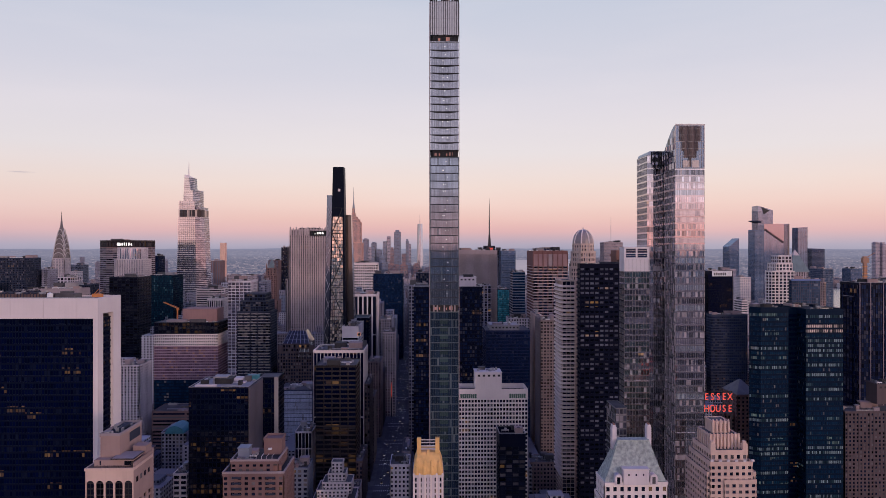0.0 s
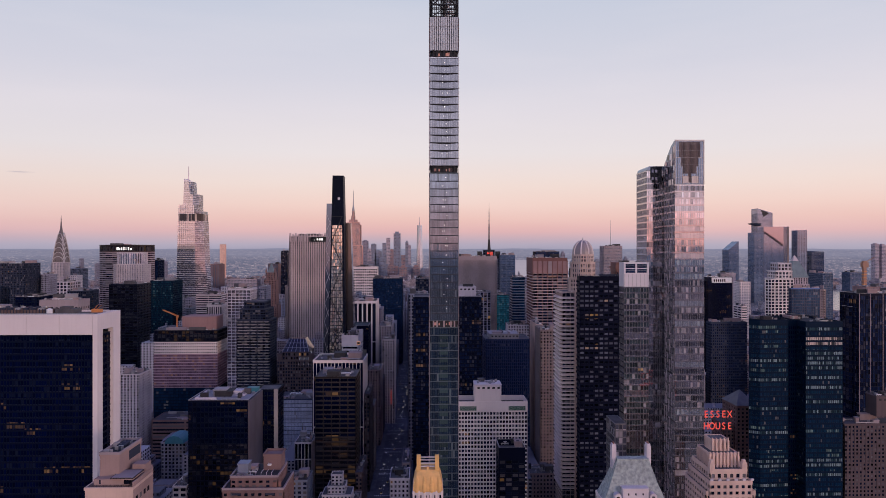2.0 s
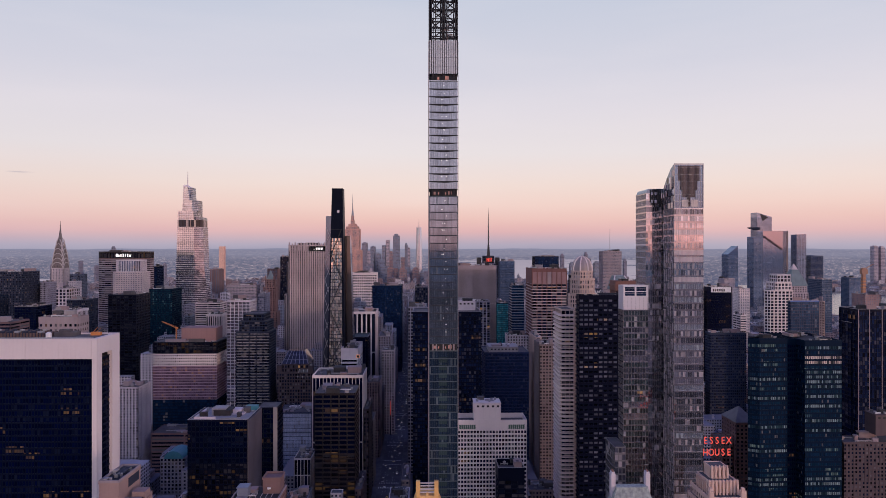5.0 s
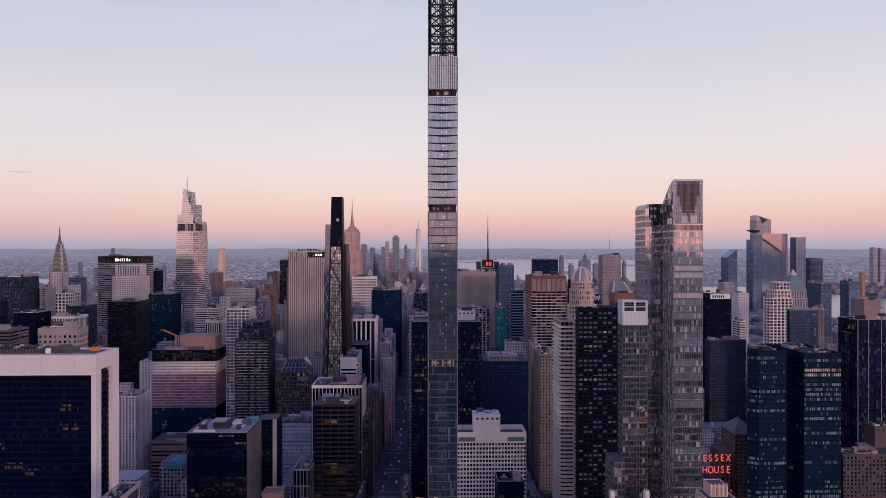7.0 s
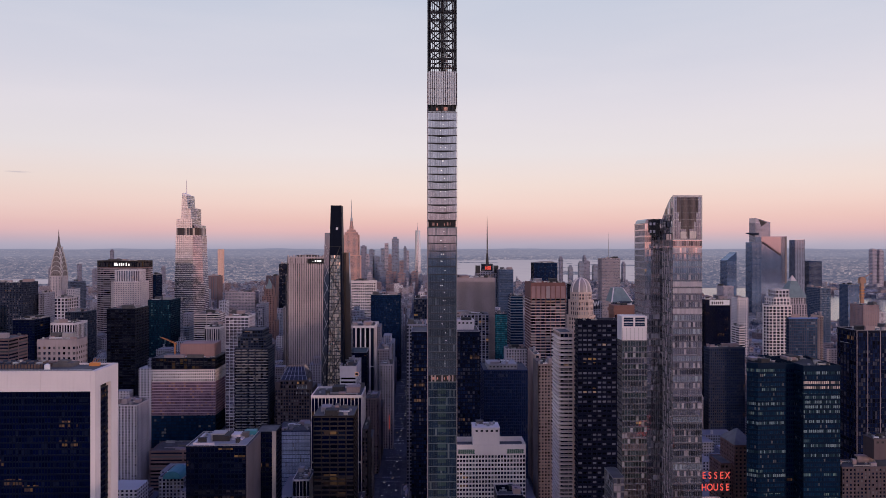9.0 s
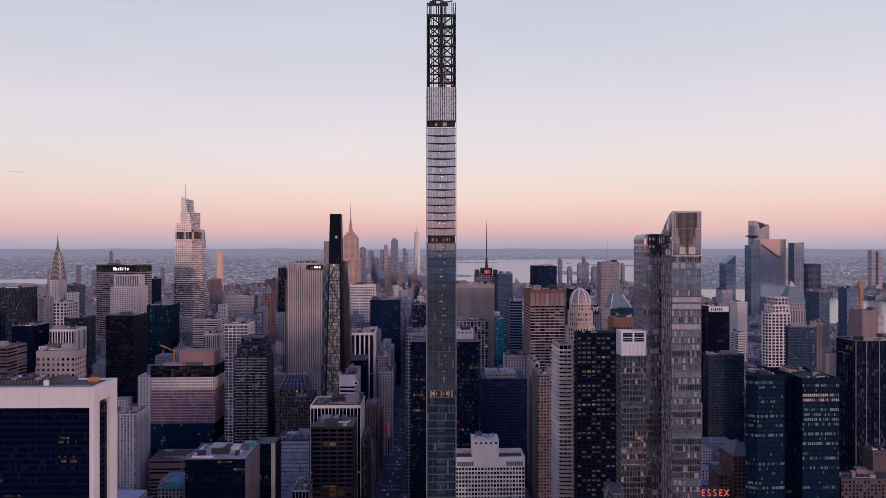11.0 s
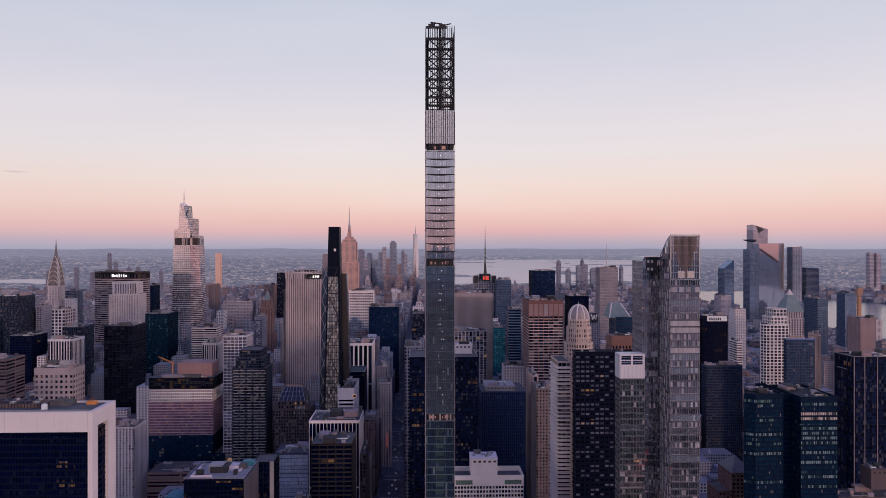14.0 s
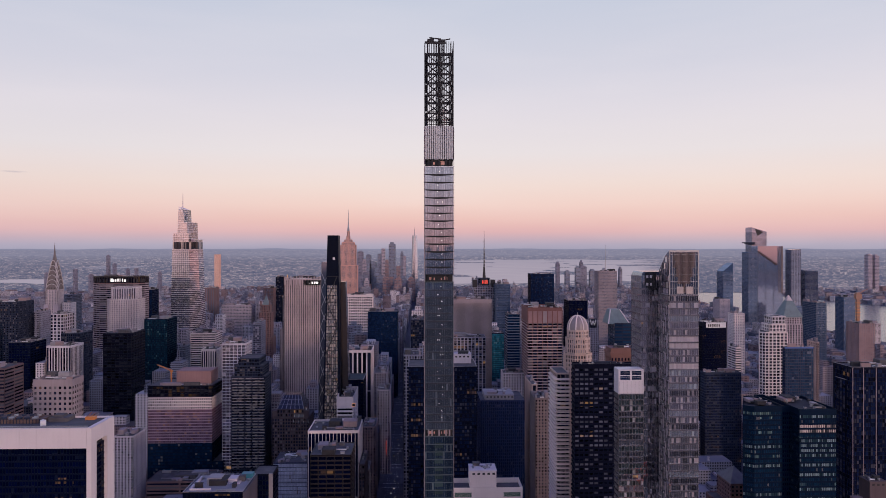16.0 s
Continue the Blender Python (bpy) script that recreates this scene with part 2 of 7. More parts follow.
pane_black = glass("pane_black", (0.0006, 0.0034, 0.026), 0.04, lit=0.016, blinds=0.04, blind=(0.011, 0.017, 0.038), rows=(3.9, 0.25, 0.3), power=0.12, shine=0.10)
pane_bronze = glass("pane_bronze", (0.005, 0.006, 0.015), 0.05, lit=0.16, blinds=0.12, blind=(0.05, 0.05, 0.06), rows=(3.9, 0.3, 0.45), power=0.045, shine=0.25)
pane_dark = glass("pane_dark", (0.008, 0.012, 0.028), 0.12, lit=0.004, blinds=0.26, blind=(0.17, 0.155, 0.165), power=0.22, shine=0.4, vary=0.8, tilt=0.05)
pane_navy = glass("pane_navy", (0.012, 0.034, 0.098), 0.3, lit=0.0, blinds=0.05, blind=(0.1, 0.11, 0.16))
pane_ink = glass("pane_ink", (0.008, 0.017, 0.055), 0.16, lit=0.006, blinds=0.10, blind=(0.10, 0.10, 0.13), rows=(3.8, 0.3, 0.18), power=0.12, shine=0.3, vary=0.7, tilt=0.03)
pane_sea = glass("pane_sea", (0.012, 0.055, 0.085), 0.4, lit=0.002, blinds=0.06, blind=(0.1, 0.2, 0.22), glow=(0.75, 0.95, 0.9), power=0.15, vary=0.5)
pane_umber = glass("pane_umber", (0.005, 0.006, 0.014), 0.06, lit=0.0, blinds=0.2, blind=(0.030, 0.032, 0.042), shine=0.2, vary=0.7)
pane_azure = glass("pane_azure", (0.035, 0.085, 0.17), 0.4, lit=0.0, blinds=0.06, blind=(0.2, 0.24, 0.3), vary=0.35, tilt=0.02)
pane_bright_teal = glass("pane_bright_teal", (0.03, 0.20, 0.29), 0.25, lit=0.0, blinds=0.1, blind=(0.15, 0.34, 0.40))
pane_teal = glass("pane_teal", (0.006, 0.032, 0.082), 0.28, lit=0.003, blinds=0.06, glow=(0.75, 0.95, 0.9), power=0.22)
pane_sky = glass("pane_sky", (0.225, 0.245, 0.30), 0.78, lit=0.0, blinds=0.0, tilt=0.006, rough=0.03, vary=0.16, band=0.08)
pane_silver = glass("pane_silver", (0.50, 0.48, 0.53), 0.94, lit=0.001, blinds=0.06, blind=(0.60, 0.53, 0.55), tilt=0.012, rough=0.05, vary=0.25, band=0.2)
# haze in the colour again: far panes nearly as pale as their walls
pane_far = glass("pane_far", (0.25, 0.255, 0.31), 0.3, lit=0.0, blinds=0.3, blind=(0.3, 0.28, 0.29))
pane_grey = glass("pane_grey", (0.08, 0.085, 0.12), 0.5, lit=0.004, blinds=0.25, blind=(0.6, 0.53, 0.55), band=0.3, rows=(4.3, 0.2, 0.5))
pane_mid = glass("pane_mid", (0.20, 0.235, 0.30), 0.85, lit=0.0, blinds=0.03, blind=(0.16, 0.2, 0.24), tilt=0.004, rough=0.06, vary=0.22, band=0.15)
edge_navy = plain("edge_navy", 0.016, 0.021, 0.034, 0.6)
pane_low = glass("pane_low", (0.026, 0.049, 0.092), 0.42, lit=0.0, blinds=0.06, blind=(0.16, 0.20, 0.22), vary=0.35, tilt=0.004)
pane_ripple = glass("pane_ripple", (0.44, 0.39, 0.43), 0.8, lit=0.0, blinds=0.45, blind=(0.02, 0.02, 0.03), tilt=0.35, rough=0.12)
pane_check = glass("pane_check", (0.002, 0.004, 0.014), 0.08, lit=0.003, blinds=0.34, blind=(0.16, 0.175, 0.24), shine=0.3, rows=(7.4, 0.4, 0.22))
pale_glass = glass("pale_glass", (0.46, 0.43, 0.46), 0.86, lit=0.0, blinds=0.0, tilt=0.004, rough=0.08, vary=0.12, band=0.15)
row_pale = glass("row_pale", (0.66, 0.60, 0.62), 0.45, lit=0, blinds=0.15, blind=(0.5, 0.44, 0.46), tilt=0.006, rough=0.1, vary=0.14, shine=0.8)
row_dark = glass("row_dark", (0.43, 0.42, 0.47), 0.95, lit=0, blinds=0.10, blind=(0.4, 0.36, 0.38), tilt=0.010, vary=0.25)
row_mixed = glass("row_mixed", (0.47, 0.45, 0.49), 0.93, lit=0.002, blinds=0.22, blind=(0.52, 0.46, 0.48), tilt=0.010, vary=0.3)
row_blue = glass("row_blue", (0.42, 0.47, 0.54), 0.75, lit=0, blinds=0.1, blind=(0.42, 0.48, 0.52), tilt=0.008, vary=0.2)
row_night = glass("row_night", (0.17, 0.175, 0.215), 0.88, lit=0.001, blinds=0.10, blind=(0.42, 0.38, 0.40), tilt=0.012, vary=0.45)
row_fir = glass("row_fir", (0.11, 0.145, 0.16), 0.8, lit=0.001, blinds=0.09, blind=(0.50, 0.48, 0.50), tilt=0.02, vary=0.5)
row_low = glass("row_low", (0.41, 0.41, 0.46), 0.92, lit=0.002, blinds=0.30, blind=(0.60, 0.54, 0.57), tilt=0.015, vary=0.5)
grey_strip = plain("grey_strip", 0.19, 0.16, 0.165, 0.5)
pane_frost = glass("pane_frost", (0.66, 0.74, 0.92), 0.45, lit=0.004, blinds=0.1, rough=0.25, vary=0.12, band=0.2)
# lit storeys: their brightness is put into pale pane colours, nothing glows
row_cream = glass("row_cream", (0.10, 0.10, 0.10), 0.2, lit=0.0, blinds=0.78, blind=(0.85, 0.72, 0.64), vary=0.4)
row_teal_lit = glass("row_teal_lit", (0.03, 0.07, 0.09), 0.3, lit=0.0, blinds=0.55, blind=(0.34, 0.47, 0.50), vary=0.6)
single_dark = glass("single_dark", (0.008, 0.012, 0.028), 0.12, lit=0.004, blinds=0.28, blind=(0.19, 0.175, 0.185), single=True, power=0.22, shine=0.4, vary=0.8, tilt=0.05)
single_black = glass("single_black", (0.0006, 0.0030, 0.019), 0.04, lit=0.018, blinds=0.04, blind=(0.011, 0.017, 0.038), rows=(3.9, 0.25, 0.3), power=0.12, shine=0.10, single=True)
single_sky = glass("single_sky", (0.225, 0.245, 0.30), 0.78, lit=0.0, blinds=0.0, tilt=0.006, rough=0.03, single=True, vary=0.16, band=0.08)


# ---- mesh helpers ----
class Shape:
    """Collects boxes, quads and prisms for one mesh."""

    def __init__(self):
        self.v, self.f = [], []

    def poly(self, pts):
        k = len(self.v)
        self.v += [tuple(p) for p in pts]
        self.f.append(tuple(range(k, k + len(pts))))
        return self

    def box(self, x0, x1, y0, y1, z0, z1):
        k = len(self.v)
        self.v += [(x0, y0, z0), (x1, y0, z0), (x1, y1, z0), (x0, y1, z0), (x0, y0, z1), (x1, y0, z1), (x1, y1, z1), (x0, y1, z1)]
        self.f += [(k, k + 3, k + 2, k + 1), (k + 4, k + 5, k + 6, k + 7), (k, k + 1, k + 5, k + 4), (k + 1, k + 2, k + 6, k + 5), (k + 2, k + 3, k + 7, k + 6), (k + 3, k, k + 4, k + 7)]
        return self

    def prism(self, low, high):
        """A closed solid between two rings of equally many points, anticlockwise from above."""
        k, n = len(self.v), len(low)
        self.v += [tuple(p) for p in low] + [tuple(p) for p in high]
        self.f += [tuple(range(k + n - 1, k - 1, -1)), tuple(range(k + n, k + 2 * n))]
        self.f += [(k + i, k + (i + 1) % n, k + n + (i + 1) % n, k + n + i) for i in range(n)]
        return self

    def tube(self, x, y, z0, z1, r0, r1, n=12):
        ring = [(math.cos(2 * math.pi * i / n), math.sin(2 * math.pi * i / n)) for i in range(n)]
        return self.prism([(x + r0 * c, y + r0 * s, z0) for c, s in ring], [(x + r1 * c, y + r1 * s, z1) for c, s in ring])

    def bar(self, a, b, w):
        """A square beam from a to b."""
        a, b = Vector(a), Vector(b)
        d = (b - a).normalized()
        s = d.cross(Vector((0, 1, 0)) if abs(d.y) < 0.9 else Vector((1, 0, 0))).normalized() * w / 2
        u = d.cross(s).normalized() * w / 2
        low = [a - s - u, a + s - u, a + s + u, a - s + u]
        return self.prism(low, [p + (b - a) for p in low])


def part(name, shape, material, parent=None, label=""):
    me = bpy.data.meshes.new(name)
    me.from_pydata(shape.v, [], shape.f)
    me.materials.append(material)
    ob = new(name, me)
    ob.parent = parent
    if label:
        tagged(ob, label)
    return ob


def thing(name, x, y, label, category, group="", z=0.0):
    ob = new(name)
    ob.location = (x, y, z)
    return tagged(ob, label, category, group)


def rect(x0, x1, y0, y1):
    return [(x0, y0), (x1, y0), (x1, y1), (x0, y1)]


def facade(root, ring, z0, z1, wall, pane, bay=3.2, floor=3.8, pier=0.35, span=0.3, depth=0.5, single=0, pane_one=None,
           wall_label="", cap=1.2, base=0.0, every=0, roof=None, spandrel=None, flank=None, row_mats=None, row_seed=1, row_set=()):
    """A storeyed body over a ring of corners (anticlockwise from above, relative to root): core, wall grid of piers and
    spandrels, panes set back between them, parapet and roof."""
    n = len(ring)
    core, grid, slabs, panes, top, sides = Shape(), Shape(), Shape(), Shape(), Shape(), Shape()
    mid = Vector((sum(p[0] for p in ring) / n, sum(p[1] for p in ring) / n))

    def inset(d):
        out = []
        for i in range(n):
            p, q, r = Vector(ring[i - 1]), Vector(ring[i]), Vector(ring[(i + 1) % n])
            a, b = (q - p).normalized(), (r - q).normalized()
            na, nb = Vector((-a.y, a.x)), Vector((-b.y, b.x))
            s = (na + nb)
            out.append(q + s * (d / max(0.3, 1 + na.dot(nb))))
        return out

    inner = inset(depth)
    single = int(single * 0.55)
    by_row, pick = {}, random.Random(row_seed)
    core.prism([(p.x, p.y, z0) for p in inner], [(p.x, p.y, z1 - cap * 0.6) for p in inner])
    floors = max(1, round((z1 - cap - z0 - base) / floor))
    fh = (z1 - cap - z0 - base) / floors
    loose = []
    kinds = [pick.choice(row_mats) for _ in range(floors)] if row_mats else []
    for k, m_ in row_set:
        kinds[k] = m_
    for i in range(n):
        a, b = Vector(ring[i]), Vector(ring[(i + 1) % n])
        run = (b - a).length
        if run < 0.8:
            continue
        t = (b - a) / run
        o = Vector((t.y, -t.x))
        bays = max(1, round(run / bay))
        bw = run / bays
        pw, sw = bw * pier, fh * span

        def block(shape, s0, s1, h0, h1, d0, d1):
            low = [a + t * s0 - o * d1, a + t * s0 - o * d0, a + t * s1 - o * d0, a + t * s1 - o * d1]
            low = [low[1], low[2], low[3], low[0]]
            shape.prism([(p.x, p.y, h0) for p in low], [(p.x, p.y, h1) for p in low])

        if pw > 0.02:
            for k in range(bays + 1):
                wide = pw * (1.6 if every and k % every == 0 else 1.0)
                s0, s1 = max(0.0, k * bw - wide / 2), min(run, k * bw + wide / 2)
                block(grid, s0, s1, z0, z1 - cap, 0.0, depth)
        if sw > 0.02:
            for k in range(floors + 1):
                h0 = z0 + base + k * fh - sw / 2
                block(slabs, 0, run, max(z0, h0), min(z1 - cap, h0 + sw), 0.04 if pier > span else -0.04, depth)
        block(grid, 0, run, z1 - cap, z1, -0.1, depth * 0.8)
        for k in range(floors):
            h0, h1 = z0 + base + k * fh + sw / 2, z0 + base + (k + 1) * fh - sw / 2
            for j in range(bays):
                s0, s1 = j * bw + pw / 2, (j + 1) * bw - pw / 2
                p, q = a + t * s0 - o * depth * 0.8, a + t * s1 - o * depth * 0.8
                loose.append((h0, h1, p, q, o, k))
    loose.sort(key=lambda c: (c[4].y > -0.5, -c[0]))
    me = None
    for i, (h0, h1, p, q, o, k) in enumerate(loose):
        if not kinds and i < single and o.y < -0.7:
            if me is None:
                w_, h_ = (q - p).length, h1 - h0
                me = bpy.data.meshes.new("window")
                me.from_pydata([(-w_ / 2, 0, 0), (w_ / 2, 0, 0), (w_ / 2, 0, h_), (-w_ / 2, 0, h_), (-w_ / 2, 0.06, 0), (w_ / 2, 0.06, 0), (w_ / 2, 0.06, h_), (-w_ / 2, 0.06, h_)], [],
                               [(0, 1, 2, 3), (1, 5, 6, 2), (5, 4, 7, 6), (4, 0, 3, 7), (3, 2, 6, 7), (4, 5, 1, 0)])
                me.materials.append(pane_one or pane)
            ob = new("window", me)
            c = (p + q) / 2
            ob.matrix_basis = Matrix.Translation((c.x, c.y, h0)) @ Matrix.Rotation(math.atan2(q.y - p.y, q.x - p.x), 4, "Z")
            ob.parent = root
        else:
            goal = sides if flank and abs(o.x) > 0.7 else by_row.setdefault((k, kinds[k]), Shape()) if kinds and o.y < -0.7 else panes
            goal.poly([(p.x, p.y, h0), (q.x, q.y, h0), (q.x, q.y, h1), (p.x, p.y, h1)])
    ins = inset(depth * 0.8)
    top.poly([(p.x, p.y, z1 - cap * 0.5) for p in ins])
    body = part("core", core, wall, root)
    if grid.f:
        tagged(part("wall", grid, wall, root, wall_label), kind="stuff")
    if slabs.f:
        tagged(part("spandrel", slabs, spandrel or wall, root), kind="stuff")
    if panes.f:
        tagged(part("window_band", panes, pane, root, "rows of glazed windows"), kind="stuff")
    for (k, m_), sh in by_row.items():
        tagged(part("window_band", sh, m_, root), kind="stuff")
    if sides.f:
        tagged(part("flank_window_band", sides, flank, root, "side windows in shifting tones"), kind="stuff")
    part("roof", top, roof or roof_grey, root)
    return body


def roof_clutter(root, x0, x1, y0, y1, z, seed, n=5, mat=None, high=5.0):
    """Plant rooms, fans, ducts and rails on a flat roof."""
    r = random.Random(seed)
    w_, d_ = x1 - x0, y1 - y0
    for i in range(n + 2):
        big = i < max(1, n // 3)
        lo, hi = (0.2, 0.34) if big else (0.05, 0.14)
        a, b = max(1.6, r.uniform(lo, hi) * w_), max(1.6, r.uniform(lo, hi) * d_)
        cx, cy = r.uniform(x0 + a / 2 + 1, x1 - a / 2 - 1), r.uniform(y0 + b / 2 + 1, y1 - b / 2 - 1)
        h = (r.uniform(0.7, 1.1) if big else r.uniform(0.25, 0.8)) * high
        s = Shape().box(cx - a / 2, cx + a / 2, cy - b / 2, cy + b / 2, z, z + h)
        s.box(cx - a / 2 - 0.25, cx + a / 2 + 0.25, cy - b / 2 - 0.25, cy + b / 2 + 0.25, z + h, z + h + 0.3)
        if big:
            for k in range(int(a // 1.6)):
                s.box(cx - a / 2 + 0.3 + k * 1.6, cx - a / 2 + 1.2 + k * 1.6, cy - b / 2 - 0.12, cy - b / 2 - 0.02, z + h * 0.35, z + h * 0.85)
        part("plant_room", s, mat or r.choice((concrete, taupe, roof_grey, roof_dark, tan_brick)), root)
    for i in range(n):
        x, y = r.uniform(x0 + 2, x1 - 2), r.uniform(y0 + 2, y1 - 2)
        part("roof_fan", Shape().tube(x, y, z, z + r.uniform(1.2, 2.4), 0.9, 0.9, 10).tube(x, y, z + 1.2, z + 1.5, 1.2, 1.2, 10), steel, root)
    for i in range(n // 2):
        x, y, run = r.uniform(x0 + 1.5, x1 - w_ * 0.4), r.uniform(y0 + 1.5, y1 - 2), r.uniform(0.25, 0.38) * w_
        s = Shape().box(x, x + run, y, y + 0.9, z + 0.5, z + 1.3)
        for k in range(3):
            s.box(x + k * run / 2.2, x + k * run / 2.2 + 0.3, y + 0.2, y + 0.7, z, z + 0.5)
        part("duct", s, r.choice((steel, white_paint)), root)


used = []


def tower(name, label, category, x0, x1, y0, y1, h, wall, pane, group="midtown towers", clutter=4, high=5.0, seed=1, claim=True, single=0, pane_one=None, **style):
    """A free-standing block with a flat roof."""
    cx, cy = (x0 + x1) / 2, (y0 + y1) / 2
    root = thing(name, cx, cy, label, category, group)
    if claim:
        used.append((x0, x1, y0, y1))
    r = rect(x0 - cx, x1 - cx, y0 - cy, y1 - cy)
    facade(root, r, 0.0, h, wall, pane, single=single, pane_one=pane_one, **style)
    if wall is dark_trim:
        a, b, c, d = x0 - cx, x1 - cx, y0 - cy, y1 - cy
        part("coping", Shape().box(a - 0.2, b + 0.2, c - 0.2, c + 0.5, h, h + 0.3).box(a - 0.2, b + 0.2, d - 0.5, d + 0.2, h, h + 0.3).box(a - 0.2, a + 0.5, c + 0.5, d - 0.5, h, h + 0.3).box(b - 0.5, b + 0.2, c + 0.5, d - 0.5, h, h + 0.3), concrete, root, "pale roof edge")
    if clutter:
        roof_clutter(root, x0 - cx, x1 - cx, y0 - cy, y1 - cy, h - 0.6, seed, clutter, high=high)
    return root


# ---- ground ----
gr = Shape()
gr.poly([(-4900, -4900, 0), (4900, -4900, 0), (4900, 4900, 0), (-4900, 4900, 0)])
tagged(part("ground", gr, asphalt), "dark asphalt and open land under the city", "ground", kind="structure")
pk = Shape().poly([(-330, -3600, 0.3), (450, -3600, 0.3), (450, 335, 0.3), (-330, 335, 0.3)])
tagged(part("park_ground", pk, leafy), "dark green park land north of the towers", "ground", kind="structure")
wm, wn, ws = surface("river_water")
ws.inputs["Base Color"].default_value, ws.inputs["Roughness"].default_value = (0.10, 0.10, 0.12, 1), 0.22
wb = wn.add("ShaderNodeBump")
wb.inputs["Strength"].default_value = 0.6
wn.put(wb.inputs["Height"], wn.noise(wn.add("ShaderNodeNewGeometry").outputs["Position"], 0.03, 4.0))
wn.put(ws.inputs["Normal"], wb.outputs[0])
rv = Shape().poly([(1620, -2000, 0.4), (2750, -2000, 0.4), (2600, 3000, 0.4), (2300, 4850, 0.4), (1250, 4850, 0.4), (1500, 3200, 0.4)])
tagged(part("water", rv, wm), "calm grey river reflecting the dusk sky", "river", kind="structure")

bank = stone("far_quarters", 0.24, 0.23, 0.26, stain=0.6, grime=0.5)
for pts_ in ([(2760, -2000, 0.35), (4890, -2000, 0.35), (4890, 4890, 0.35), (2310, 4890, 0.35), (2610, 3000, 0.35)], [(-4890, -2000, 0.35), (-2070, -2000, 0.35), (-2070, 4890, 0.35), (-4890, 4890, 0.35)],
             [(-2060, 4640, 0.35), (1240, 4640, 0.35), (1240, 4890, 0.35), (-2060, 4890, 0.35)]):
    tagged(part("far_ground", Shape().poly(pts_), bank), "mottled grey ground of the far quarters", "ground", kind="structure")

AVENUES = [-2050, -1830, -1600, -1380, -1160, -960, -775, -620, -470, -320, -40, 205, 450, 695, 940, 1185, 1400]


def street(n):
    return 350 + (59 - n) * 80.5


# pavement slabs: one raised block between every two streets and avenues, as far as they can be told apart
for i in range(len(AVENUES) - 1):
    for n in range(59, 40, -1):
        xa, xb, ya, yb = AVENUES[i] + 11, AVENUES[i + 1] - 11, street(n) + 6, street(n - 1) - 6
        if abs((xa + xb) / 2) > yb * 0.8 + 150:
            continue
        s = Shape().prism([(xa, ya, 0.0), (xb, ya, 0.0), (xb, yb, 0.0), (xa, yb, 0.0)], [(xa + 0.1, ya + 0.1, 0.16), (xb - 0.1, ya + 0.1, 0.16), (xb - 0.1, yb - 0.1, 0.16), (xa + 0.1, yb - 0.1, 0.16)])
        tagged(part("pavement", s, paving), "grey concrete pavement with a kerb round a city block", "pavement", kind="structure")

# lane marks on the avenue
marks = Shape()
gaps = random.Random(77)
for k in (-2, -1, 1, 2):
    for j in range(150):
        y = 480 + j * 9.0
        if gaps.random() < 0.35 or (y - street(59)) % 80.5 < 8 or (y - street(59)) % 80.5 > 73:
            continue
        marks.poly([(-40 + k * 2.9 - 0.12, y, 0.02), (-40 + k * 2.9 + 0.12, y, 0.02), (-40 + k * 2.9 + 0.12, y + 3.5, 0.02), (-40 + k * 2.9 - 0.12, y + 3.5, 0.02)])
for n in range(58, 42, -1):
    for sgn in (-1, 1):
        y = street(n) + sgn * 7.5
        for j in range(12):
            x = -50.5 + j * 1.8
            marks.poly([(x, y - 1.6, 0.02), (x + 0.7, y - 1.6, 0.02), (x + 0.7, y + 1.6, 0.02), (x, y + 1.6, 0.02)])
tagged(part("road_markings", marks, white_paint), "white lane and crossing marks on the avenue", "road markings", kind="stuff")


